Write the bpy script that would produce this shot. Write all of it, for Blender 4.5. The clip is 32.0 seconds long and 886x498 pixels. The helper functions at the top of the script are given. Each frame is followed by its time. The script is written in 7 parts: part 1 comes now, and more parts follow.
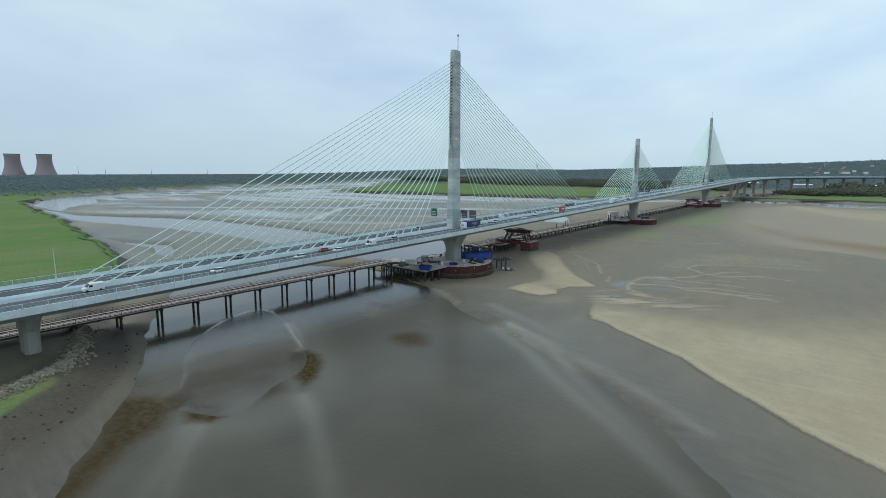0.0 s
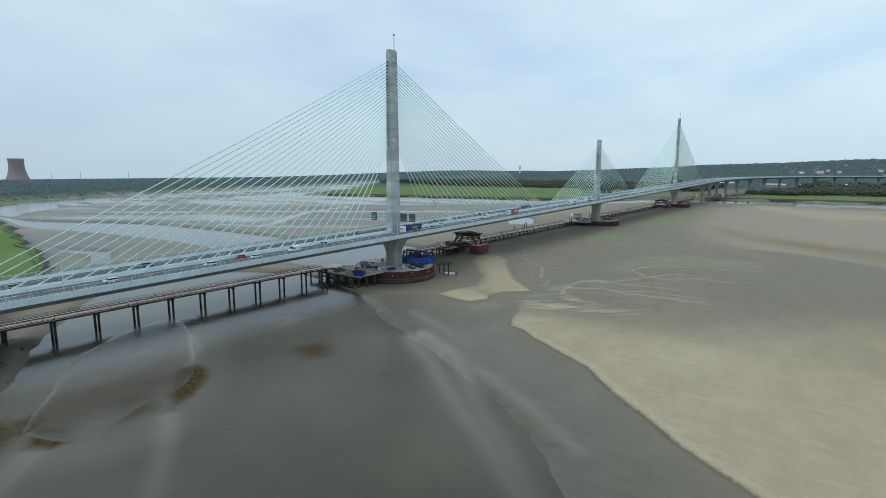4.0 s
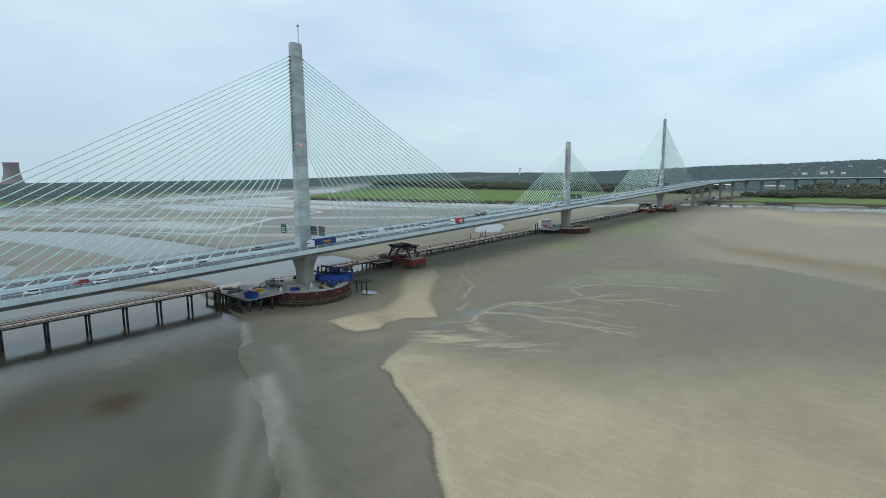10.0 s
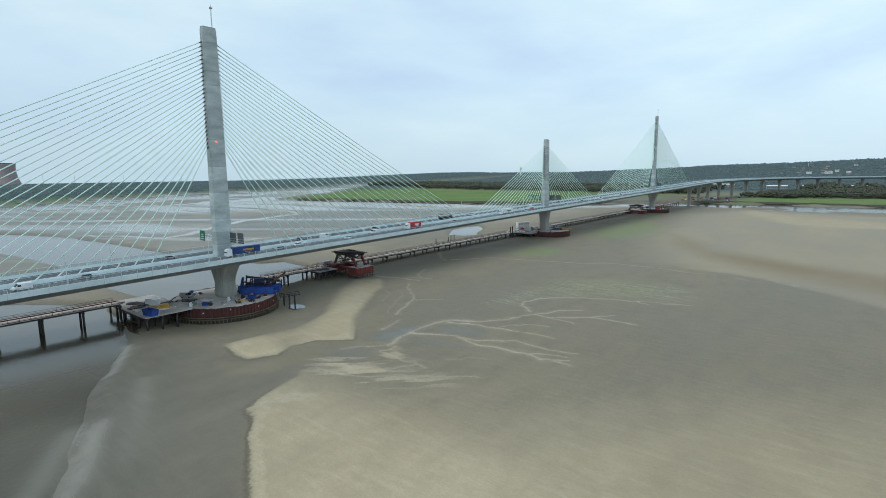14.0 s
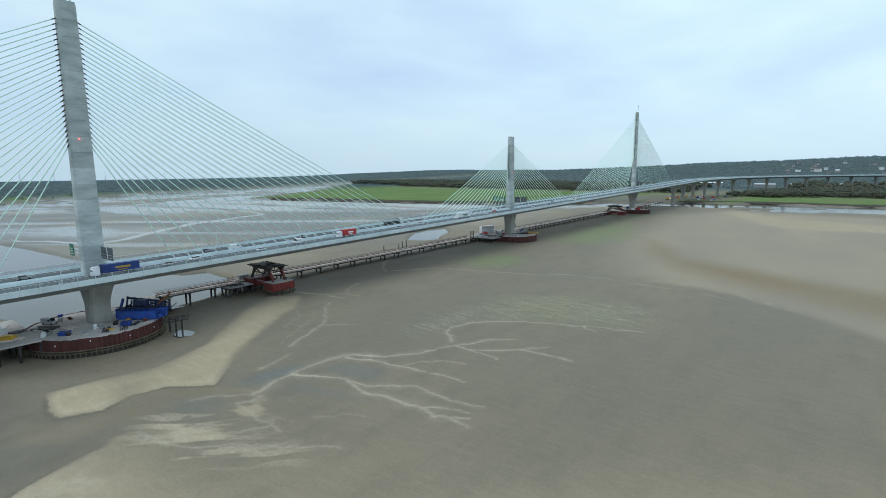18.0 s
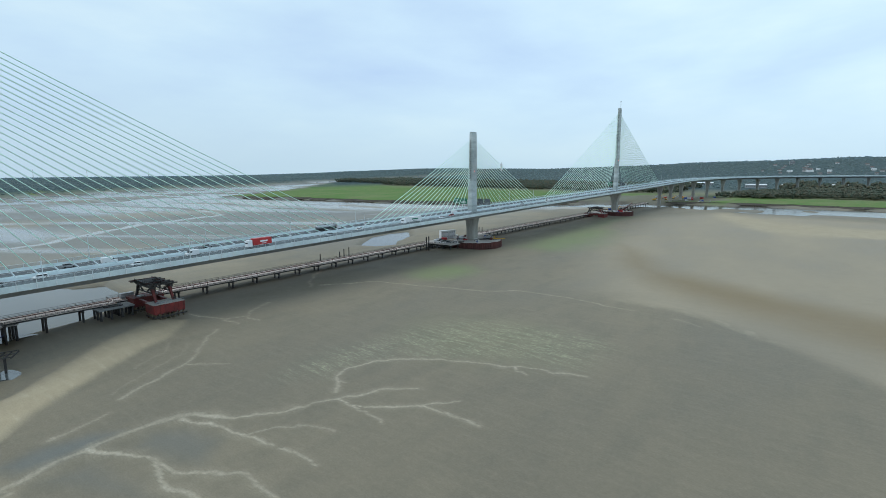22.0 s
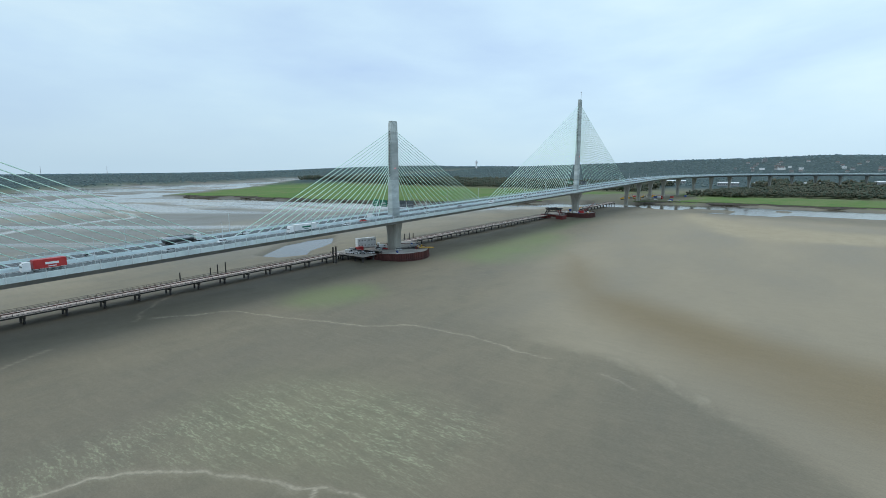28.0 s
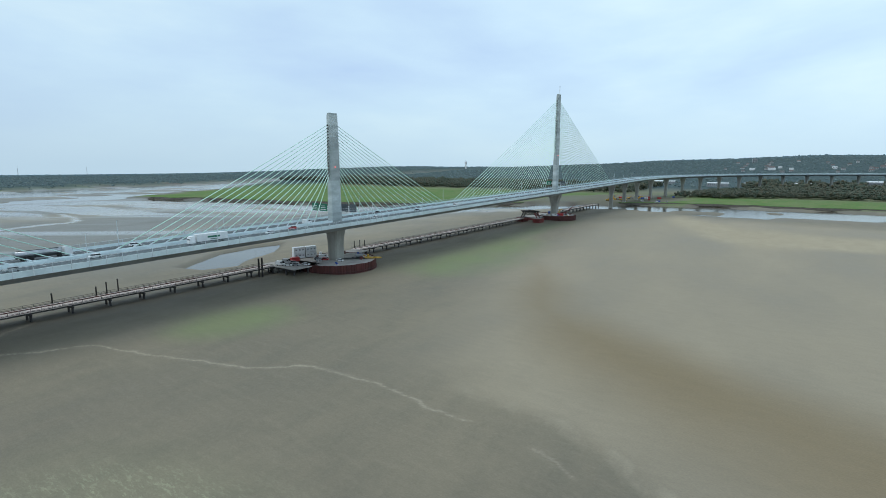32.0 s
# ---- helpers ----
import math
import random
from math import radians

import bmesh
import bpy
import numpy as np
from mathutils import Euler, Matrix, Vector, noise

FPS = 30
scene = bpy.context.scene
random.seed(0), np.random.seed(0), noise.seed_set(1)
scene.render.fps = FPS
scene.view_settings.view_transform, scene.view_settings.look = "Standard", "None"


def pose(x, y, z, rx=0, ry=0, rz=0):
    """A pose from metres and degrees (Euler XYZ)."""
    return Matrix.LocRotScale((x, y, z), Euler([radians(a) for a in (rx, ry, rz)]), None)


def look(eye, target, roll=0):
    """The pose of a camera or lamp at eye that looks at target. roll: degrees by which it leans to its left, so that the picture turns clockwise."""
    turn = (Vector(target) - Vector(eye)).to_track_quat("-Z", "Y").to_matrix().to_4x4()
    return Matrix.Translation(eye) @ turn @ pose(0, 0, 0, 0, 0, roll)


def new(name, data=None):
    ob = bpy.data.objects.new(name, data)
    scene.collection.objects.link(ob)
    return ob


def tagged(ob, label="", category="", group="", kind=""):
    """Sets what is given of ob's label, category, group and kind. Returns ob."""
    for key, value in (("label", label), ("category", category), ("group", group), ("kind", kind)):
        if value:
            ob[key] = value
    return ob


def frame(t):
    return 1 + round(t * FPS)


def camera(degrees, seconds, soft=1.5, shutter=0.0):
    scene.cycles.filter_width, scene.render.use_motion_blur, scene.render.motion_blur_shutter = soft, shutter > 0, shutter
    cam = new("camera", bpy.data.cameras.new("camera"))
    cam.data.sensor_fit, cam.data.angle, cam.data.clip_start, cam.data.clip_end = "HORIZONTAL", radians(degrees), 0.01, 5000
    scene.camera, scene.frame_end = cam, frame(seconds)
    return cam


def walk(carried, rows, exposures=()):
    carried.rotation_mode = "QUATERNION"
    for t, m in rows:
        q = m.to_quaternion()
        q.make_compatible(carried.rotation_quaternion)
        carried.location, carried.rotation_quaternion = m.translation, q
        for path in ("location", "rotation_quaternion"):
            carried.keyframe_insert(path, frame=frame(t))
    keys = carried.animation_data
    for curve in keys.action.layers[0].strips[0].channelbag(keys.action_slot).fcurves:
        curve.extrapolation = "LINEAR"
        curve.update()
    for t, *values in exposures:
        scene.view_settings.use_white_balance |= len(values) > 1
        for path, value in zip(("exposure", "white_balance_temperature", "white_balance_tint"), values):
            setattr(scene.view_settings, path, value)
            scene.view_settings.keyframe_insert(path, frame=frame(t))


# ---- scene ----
from collections import defaultdict

# ---------------------------------------------------------------- camera
cam = camera(82.1, 32.0, soft=0.8)
PATH = [
    (0, pose(167.42, -219.45, 52.06, 80.988, -0.513, 38.582)),
    (1, pose(170.89, -215.51, 52.06, 81.045, -0.377, 38.250)),
    (2, pose(174.87, -210.79, 52.13, 81.113, -0.272, 37.204)),
    (3, pose(179.18, -205.10, 52.23, 81.155, -0.217, 37.075)),
    (3.5, pose(181.23, -202.00, 52.29, 81.186, -0.185, 37.082)),
    (5.5, pose(187.42, -187.29, 52.95, 81.313, -0.088, 37.114)),
    (6, pose(188.80, -183.25, 53.17, 81.340, -0.061, 37.104)),
    (7, pose(191.46, -174.90, 53.62, 81.378, -0.009, 37.149)),
    (8, pose(194.01, -166.37, 54.19, 81.400, 0.027, 37.389)),
    (9, pose(196.60, -157.73, 54.61, 81.392, 0.043, 37.582)),
    (10, pose(199.07, -148.84, 54.91, 81.411, 0.061, 37.742)),
    (11, pose(201.30, -139.52, 55.12, 81.407, 0.103, 37.870)),
    (12, pose(203.27, -129.92, 55.13, 81.401, 0.126, 38.035)),
    (13, pose(204.80, -120.09, 55.04, 81.402, 0.160, 38.158)),
    (14, pose(206.08, -109.93, 54.85, 81.400, 0.171, 38.260)),
    (14.5, pose(206.64, -104.76, 54.89, 81.413, 0.162, 38.247)),
    (16.5, pose(208.28, -83.01, 56.05, 81.213, 0.153, 37.869)),
    (17, pose(208.50, -77.27, 56.30, 81.142, 0.141, 37.675)),
    (18, pose(208.75, -65.70, 56.73, 81.103, 0.151, 37.543)),
    (19, pose(208.73, -53.77, 56.94, 81.046, 0.074, 37.496)),
    (20, pose(208.48, -41.46, 57.01, 80.993, -0.053, 37.308)),
    (21, pose(207.93, -29.05, 56.98, 80.997, -0.116, 37.168)),
    (22, pose(207.64, -16.92, 56.85, 80.929, -0.139, 36.958)),
    (23, pose(207.32, -4.99, 56.94, 80.851, -0.159, 36.538)),
    (24, pose(206.86, 6.72, 56.83, 80.751, -0.192, 36.032)),
    (25, pose(206.23, 18.24, 56.44, 80.684, -0.245, 35.714)),
    (25.5, pose(205.94, 24.13, 56.29, 80.688, -0.268, 35.461)),
    (27.5, pose(204.94, 47.72, 56.15, 80.661, -0.243, 34.846)),
    (28, pose(204.78, 53.50, 56.09, 80.660, -0.243, 34.788)),
    (29, pose(204.48, 64.97, 55.95, 80.668, -0.289, 34.706)),
    (30, pose(204.01, 76.41, 55.69, 80.672, -0.317, 34.546)),
    (31, pose(203.27, 87.94, 55.32, 80.698, -0.304, 34.400)),
    (32, pose(202.44, 99.54, 54.99, 80.743, -0.199, 34.004)),
]
walk(cam, PATH, [(0, -0.15, 6300, 10), (8, -0.1, 6380, 9.5), (12.5, -0.03, 6400, 9.4), (17, 0.0, 6260, 9.2), (20, -0.01, 6160, 9), (32, -0.04, 6130, 9)])

# ---------------------------------------------------------------- sky and sun
world = bpy.data.worlds.new("overcast_sky")
scene.world = world
world.use_nodes = True
wn, wl = world.node_tree.nodes, world.node_tree.links
wn.clear()


def wnode(kind, **kw):
    n = wn.new(kind)
    for k, v in kw.items():
        n.inputs[k].default_value = v
    return n


sky = wn.new("ShaderNodeTexSky")
sky.sky_type = "NISHITA"
sky.sun_disc = False
sky.sun_elevation, sky.sun_rotation = radians(59), radians(219)
sky.air_density, sky.dust_density, sky.ozone_density = 1.0, 2.0, 1.0
coord = wn.new("ShaderNodeTexCoord")
stretch = wn.new("ShaderNodeMapping")
stretch.inputs["Scale"].default_value = (1.0, 1.0, 3.2)
stretch.inputs["Rotation"].default_value = (0.0, 0.0, radians(30))
wl.new(coord.outputs["Generated"], stretch.inputs["Vector"])
cloud_a = wnode("ShaderNodeTexNoise", Scale=1.35, Detail=5.0, Roughness=0.48, Distortion=0.3)
cloud_b = wnode("ShaderNodeTexNoise", Scale=5.0, Detail=5.0, Roughness=0.55)
for n in (cloud_a, cloud_b):
    wl.new(stretch.outputs["Vector"], n.inputs["Vector"])
blend = wnode("ShaderNodeMix")
blend.data_type = "FLOAT"
blend.inputs[0].default_value = 0.2
wl.new(cloud_a.outputs["Fac"], blend.inputs[2])
wl.new(cloud_b.outputs["Fac"], blend.inputs[3])
ramp = wn.new("ShaderNodeValToRGB")
ramp.color_ramp.elements[0].position, ramp.color_ramp.elements[0].color = 0.34, (0.54, 0.70, 0.90, 1)
ramp.color_ramp.elements[1].position, ramp.color_ramp.elements[1].color = 0.66, (0.84, 1.0, 1.0, 1)
mid = ramp.color_ramp.elements.new(0.49)
mid.color = (0.655, 0.835, 0.955, 1)
wl.new(blend.outputs[0], ramp.inputs["Fac"])
# paler, slightly warm air low over the horizon
split = wn.new("ShaderNodeSeparateXYZ")
wl.new(coord.outputs["Generated"], split.inputs[0])
low = wn.new("ShaderNodeMapRange")
low.inputs["From Min"].default_value, low.inputs["From Max"].default_value = 0.0, 0.17
low.inputs["To Min"].default_value, low.inputs["To Max"].default_value = 0.85, 0.0
wl.new(split.outputs["Z"], low.inputs["Value"])
haze = wn.new("ShaderNodeMix")
haze.data_type = "RGBA"
haze.inputs[7].default_value = (0.57, 0.735, 0.83, 1)
wl.new(low.outputs[0], haze.inputs[0])
wl.new(ramp.outputs["Color"], haze.inputs[6])
bg_sky, bg_cloud, both, out = (wn.new("ShaderNodeBackground"), wn.new("ShaderNodeBackground"),
                               wn.new("ShaderNodeAddShader"), wn.new("ShaderNodeOutputWorld"))
bg_sky.inputs["Strength"].default_value = 0.012
glow = wn.new("ShaderNodeVectorMath")
glow.operation = "DOT_PRODUCT"
glow.inputs[1].default_value = (0.8, 0.6, 0.0)
wl.new(coord.outputs["Generated"], glow.inputs[0])
lift = wn.new("ShaderNodeMapRange")
for k, v in (("From Min", -0.7), ("From Max", 0.7), ("To Min", 0.88), ("To Max", 1.02)):
    lift.inputs[k].default_value = v
wl.new(glow.outputs["Value"], lift.inputs["Value"])
wl.new(lift.outputs[0], bg_cloud.inputs["Strength"])
wl.new(sky.outputs["Color"], bg_sky.inputs["Color"])
wl.new(haze.outputs[2], bg_cloud.inputs["Color"])
wl.new(bg_sky.outputs[0], both.inputs[0])
wl.new(bg_cloud.outputs[0], both.inputs[1])
wl.new(both.outputs[0], out.inputs["Surface"])

sun = new("sun", bpy.data.lights.new("sun", "SUN"))
sun.data.energy, sun.data.angle, sun.data.color = 1.0, radians(35), (1.0, 0.94, 0.84)
sun.matrix_world = look((-45, -55, 120), (0, 0, 0))

# ---------------------------------------------------------------- materials


def mat(name, a, b=None, rough=0.8, scale=1.0, fine=12.0, bump=0.15, metal=0.0, spread=0.0, streak=None, spec=0.5):
    """Two tones mixed by a coarse and a fine noise, relief from the fine one, and a shade of its own for each object."""
    m = bpy.data.materials.new(name)
    m.use_nodes = True
    nt, ln = m.node_tree.nodes, m.node_tree.links
    bsdf = nt["Principled BSDF"]
    b = b or tuple(c * 0.7 for c in a)
    tc = nt.new("ShaderNodeTexCoord")
    mp = nt.new("ShaderNodeMapping")
    if streak:
        mp.inputs["Scale"].default_value = streak
    ln.new(tc.outputs["Object"], mp.inputs["Vector"])
    n1, n2 = nt.new("ShaderNodeTexNoise"), nt.new("ShaderNodeTexNoise")
    n1.inputs["Scale"].default_value, n1.inputs["Detail"].default_value = scale, 4
    n2.inputs["Scale"].default_value, n2.inputs["Detail"].default_value = scale * fine, 3
    for n in (n1, n2):
        ln.new(mp.outputs["Vector"], n.inputs["Vector"])
    add = nt.new("ShaderNodeMath")
    add.operation = "MULTIPLY_ADD"
    add.inputs[1].default_value, add.inputs[2].default_value = 0.35, -0.17
    ln.new(n2.outputs["Fac"], add.inputs[0])
    tot = nt.new("ShaderNodeMath")
    tot.operation = "ADD"
    ln.new(n1.outputs["Fac"], tot.inputs[0])
    ln.new(add.outputs[0], tot.inputs[1])
    rg = nt.new("ShaderNodeMapRange")
    rg.inputs["From Min"].default_value, rg.inputs["From Max"].default_value = 0.32, 0.68
    ln.new(tot.outputs[0], rg.inputs["Value"])
    mx = nt.new("ShaderNodeMix")
    mx.data_type = "RGBA"
    mx.inputs[6].default_value, mx.inputs[7].default_value = (*b, 1), (*a, 1)
    ln.new(rg.outputs[0], mx.inputs[0])
    col = mx.outputs[2]
    if spread:
        oi = nt.new("ShaderNodeObjectInfo")
        vr = nt.new("ShaderNodeMapRange")
        vr.inputs["To Min"].default_value, vr.inputs["To Max"].default_value = 1 - spread, 1 + spread
        ln.new(oi.outputs["Random"], vr.inputs["Value"])
        hs = nt.new("ShaderNodeHueSaturation")
        ln.new(vr.outputs[0], hs.inputs["Value"])
        ln.new(col, hs.inputs["Color"])
        col = hs.outputs["Color"]
    ln.new(col, bsdf.inputs["Base Color"])
    bsdf.inputs["Roughness"].default_value, bsdf.inputs["Metallic"].default_value = rough, metal
    bsdf.inputs["Specular IOR Level"].default_value = spec
    if bump:
        bp = nt.new("ShaderNodeBump")
        bp.inputs["Strength"].default_value, bp.inputs["Distance"].default_value = bump, 0.5 / (scale * fine)
        ln.new(n2.outputs["Fac"], bp.inputs["Height"])
        ln.new(bp.outputs[0], bsdf.inputs["Normal"])
    return m


CONCRETE = mat("pylon_concrete", (0.50, 0.55, 0.555), (0.33, 0.375, 0.375), 0.85, 0.26, 9, 0.12, streak=(0.5, 0.5, 1.4), spread=0.17)
PIER = mat("pier_concrete", (0.36, 0.355, 0.32), (0.26, 0.255, 0.23), 0.9, 0.3, 9, 0.15, streak=(1, 1, 0.35))
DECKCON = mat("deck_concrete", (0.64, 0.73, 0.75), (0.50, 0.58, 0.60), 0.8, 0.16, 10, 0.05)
# Girder concrete with the underside's shade in its colour; also a dark landing slab.
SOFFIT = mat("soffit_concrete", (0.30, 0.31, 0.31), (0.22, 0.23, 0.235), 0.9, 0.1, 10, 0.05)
ASPHALT = mat("asphalt", (0.085, 0.1, 0.108), (0.052, 0.062, 0.068), 0.85, 0.12, 30, 0.1)
PAINT = mat("road_paint", (0.78, 0.79, 0.78), (0.6, 0.6, 0.6), 0.6, 0.5, 10, 0.0)
RAIL = mat("galvanised_rail", (0.66, 0.71, 0.73), (0.52, 0.57, 0.59), 0.5, 0.6, 8, 0.0, metal=0.2)
CABLE = mat("cable_sheath", (0.66, 0.88, 0.77), (0.58, 0.81, 0.69), 0.45, 0.05, 20, 0.0)
STEEL = mat("dark_steel", (0.055, 0.05, 0.048), (0.03, 0.027, 0.026), 0.6, 0.5, 8, 0.1, metal=0.3)
RUST = mat("rusty_sheet_pile", (0.12, 0.032, 0.027), (0.05, 0.02, 0.017), 0.8, 0.35, 7, 0.2, streak=(1, 1, 0.3), spread=0.18)
REDSTEEL = mat("red_painted_steel", (0.17, 0.022, 0.018), (0.07, 0.014, 0.012), 0.6, 0.4, 7, 0.1, spread=0.12)
TIMBER = mat("jetty_boards", (0.74, 0.65, 0.60), (0.56, 0.48, 0.44), 0.85, 0.25, 10, 0.1, spread=0.08)
SLAB = mat("island_slab", (0.44, 0.41, 0.38), (0.28, 0.26, 0.24), 0.9, 0.12, 12, 0.1)
BLUE = mat("blue_painted_steel", (0.02, 0.07, 0.32), (0.012, 0.035, 0.16), 0.5, 0.3, 8, 0.0, spread=0.25)
YELLOW = mat("yellow_plant_paint", (0.60, 0.36, 0.03), (0.40, 0.24, 0.03), 0.5, 0.5, 6, 0.0, spread=0.1)
WHITE = mat("white_paint", (0.78, 0.79, 0.80), (0.66, 0.67, 0.68), 0.4, 0.5, 6, 0.0, spread=0.06)
GREY = mat("grey_paint", (0.30, 0.31, 0.32), (0.22, 0.23, 0.24), 0.45, 0.5, 6, 0.0, spread=0.15)
BLACK = mat("black_rubber", (0.02, 0.02, 0.021), (0.012, 0.012, 0.013), 0.7, 1.0, 6, 0.0)
GLASSY = mat("dark_window_glass", (0.02, 0.025, 0.03), (0.015, 0.018, 0.02), 0.08, 0.5, 4, 0.0)
SIGNGREEN = mat("green_sign_face", (0.01, 0.16, 0.09), (0.008, 0.12, 0.07), 0.5, 0.5, 4, 0.0)
SIGNBACK = mat("sign_back_metal", (0.13, 0.145, 0.16), (0.09, 0.1, 0.11), 0.5, 0.5, 4, 0.0, metal=0.4)
ROCK = mat("rock_armour", (0.33, 0.295, 0.215), (0.15, 0.132, 0.095), 0.95, 0.6, 6, 0.3, spread=0.25)
BRICKPINK = mat("cooling_tower_concrete", (0.32, 0.25, 0.255), (0.25, 0.195, 0.20), 0.9, 0.02, 12, 0.0, streak=(1, 1, 0.3))
SILVER = mat("polished_tank", (0.45, 0.46, 0.48), (0.3, 0.31, 0.33), 0.3, 0.4, 6, 0.0, metal=0.9)
REDPAINT = mat("red_paint", (0.45, 0.03, 0.03), (0.35, 0.02, 0.02), 0.4, 0.5, 5, 0.0, spread=0.1)

# ---------------------------------------------------------------- mesh helpers


class Geo:
    def __init__(self):
        self.v, self.f = [], []

    def ring_loft(self, rings, caps=True, close=False):
        n, base = len(rings[0]), len(self.v)
        for r in rings:
            self.v.extend(tuple(p) for p in r)
        m = len(rings)
        for i in range(m if close else m - 1):
            a, b = base + i * n, base + ((i + 1) % m) * n
            for j in range(n):
                k = (j + 1) % n
                self.f.append((a + j, a + k, b + k, b + j))
        if caps and not close:
            self.f.append(tuple(base + j for j in range(n - 1, -1, -1)))
            self.f.append(tuple(base + (m - 1) * n + j for j in range(n)))
        return self

    def box(self, x, y, z, sx, sy, sz, rz=0.0, bev=0.0, top=(1.0, 1.0)):
        """A box that stands on z at (x, y), with chamfered edges."""
        c, s = math.cos(rz), math.sin(rz)
        hx, hy = sx / 2, sy / 2

        def ring(k, zz, fx=1.0, fy=1.0):
            ax, ay = (hx - k) * fx, (hy - k) * fy
            e = min(bev, hx * 0.45, hy * 0.45)
            if e > 0:
                pts = [(-ax + e, -ay), (ax - e, -ay), (ax, -ay + e), (ax, ay - e), (ax - e, ay), (-ax + e, ay), (-ax, ay - e), (-ax, -ay + e)]
            else:
                pts = [(-ax, -ay), (ax, -ay), (ax, ay), (-ax, ay)]
            return [(x + c * p - s * q, y + s * p + c * q, zz) for p, q in pts]
        if bev:
            e = min(bev, sz * 0.4)
            return self.ring_loft([ring(e * 0.7, z), ring(0, z + e), ring(0, z + sz - e, *top), ring(e * 0.7, z + sz, *top)])
        return self.ring_loft([ring(0, z), ring(0, z + sz, *top)])

    def tube(self, pts, r, n=8, caps=True):
        """A round bar through points, r a number or one for each point."""
        pts = [Vector(p) for p in pts]
        rr = r if isinstance(r, (list, tuple)) else [r] * len(pts)
        rings = []
        for i, p in enumerate(pts):
            d = (pts[min(i + 1, len(pts) - 1)] - pts[max(i - 1, 0)]).normalized()
            u = d.cross(Vector((0, 0, 1)) if abs(d.z) < 0.95 else Vector((1, 0, 0))).normalized()
            w = u.cross(d)
            rings.append([p + rr[i] * (math.cos(a) * u + math.sin(a) * w) for a in (2 * math.pi * k / n for k in range(n))])
        return self.ring_loft(rings, caps)

    def bar(self, p, q, a, b=None):
        """A square-edged bar from p to q, a wide and b high."""
        p, q = Vector(p), Vector(q)
        b = b or a
        d = (q - p).normalized()
        u = d.cross(Vector((0, 0, 1)) if abs(d.z) < 0.95 else Vector((1, 0, 0))).normalized()
        w = u.cross(d)
        sq = [(-a / 2, -b / 2), (a / 2, -b / 2), (a / 2, b / 2), (-a / 2, b / 2)]
        return self.ring_loft([[e + i * u + j * w for i, j in sq] for e in (p, q)])

    def mesh(self, name, material, smooth=False):
        me = bpy.data.meshes.new(name)
        me.from_pydata([tuple(p) for p in self.v], [], self.f)
        bm = bmesh.new()
        bm.from_mesh(me)
        bmesh.ops.recalc_face_normals(bm, faces=bm.faces)
        bm.to_mesh(me)
        bm.free()
        if smooth:
            me.polygons.foreach_set("use_smooth", [True] * len(me.polygons))
        me.materials.append(material)
        return me


def part(name, geo, material, parent=None, label="", smooth=False, at=None):
    """One mesh object, under a thing or a part, or at top level."""
    me = geo if isinstance(geo, bpy.types.Mesh) else geo.mesh(name, material, smooth)
    ob = new(name, me)
    if parent is not None:
        ob.parent = parent
    if at is not None:
        ob.matrix_local = at
    if label:
        ob["label"] = label
    return ob


def thing(name, label, category, group="", kind="", at=None):
    ob = new(name)
    ob.empty_display_size = 1.0
    if at is not None:
        ob.matrix_world = at
    return tagged(ob, label, category, group, kind)


def smooth01(x, a, b):
    t = np.clip((x - a) / (b - a), 0, 1)
    return t * t * (3 - 2 * t)


def fbm(x, y, size, octaves=4, seed=0):
    """Smooth value noise on arrays, about -1 to 1."""
    total, amp, norm = np.zeros_like(x, dtype=float), 1.0, 0.0
    for o in range(octaves):
        u, v = x / size * 2 ** o + 17.3 * o + seed * 5.1, y / size * 2 ** o - 9.7 * o + seed * 3.7
        i, j = np.floor(u), np.floor(v)
        fu, fv = u - i, v - j
        fu, fv = fu * fu * (3 - 2 * fu), fv * fv * (3 - 2 * fv)

        def h(a, b):
            s = np.sin(a * 127.1 + b * 311.7 + seed * 74.7) * 43758.5453
            return (s - np.floor(s)) * 2 - 1
        total += amp * ((h(i, j) * (1 - fu) + h(i + 1, j) * fu) * (1 - fv) + (h(i, j + 1) * (1 - fu) + h(i + 1, j + 1) * fu) * fv)
        norm += amp
        amp *= 0.5
    return total / norm


def inside(x, y, poly):
    """Signed distance to a closed polygon, negative inside."""
    p = np.array(poly, float)
    d, s = np.full(x.shape, 1e18), np.ones(x.shape)
    for a, b in zip(p, np.roll(p, 1, 0)):
        ex, ey = b - a
        wx, wy = x - a[0], y - a[1]
        t = np.clip((wx * ex + wy * ey) / (ex * ex + ey * ey), 0, 1)
        d = np.minimum(d, (wx - ex * t) ** 2 + (wy - ey * t) ** 2)
        c1, c2, c3 = y >= a[1], y < b[1], ex * wy > ey * wx
        s = np.where((c1 & c2 & c3) | (~c1 & ~c2 & ~c3), -s, s)
    return s * np.sqrt(d)


def nearline(x, y, pts):
    """Distance to a polyline, and how far along it (0 to 1)."""
    p = np.array(pts, float)
    d, along = np.full(x.shape, 1e18), np.zeros(x.shape)
    for k in range(len(p) - 1):
        a, e = p[k], p[k + 1] - p[k]
        t = np.clip(((x - a[0]) * e[0] + (y - a[1]) * e[1]) / (e @ e), 0, 1)
        dd = (x - a[0] - e[0] * t) ** 2 + (y - a[1] - e[1] * t) ** 2
        along = np.where(dd < d, (k + t) / (len(p) - 1), along)
        d = np.minimum(d, dd)
    return np.sqrt(d), along

# ---------------------------------------------------------------- ground: mudflats, sandbanks, marsh and far land


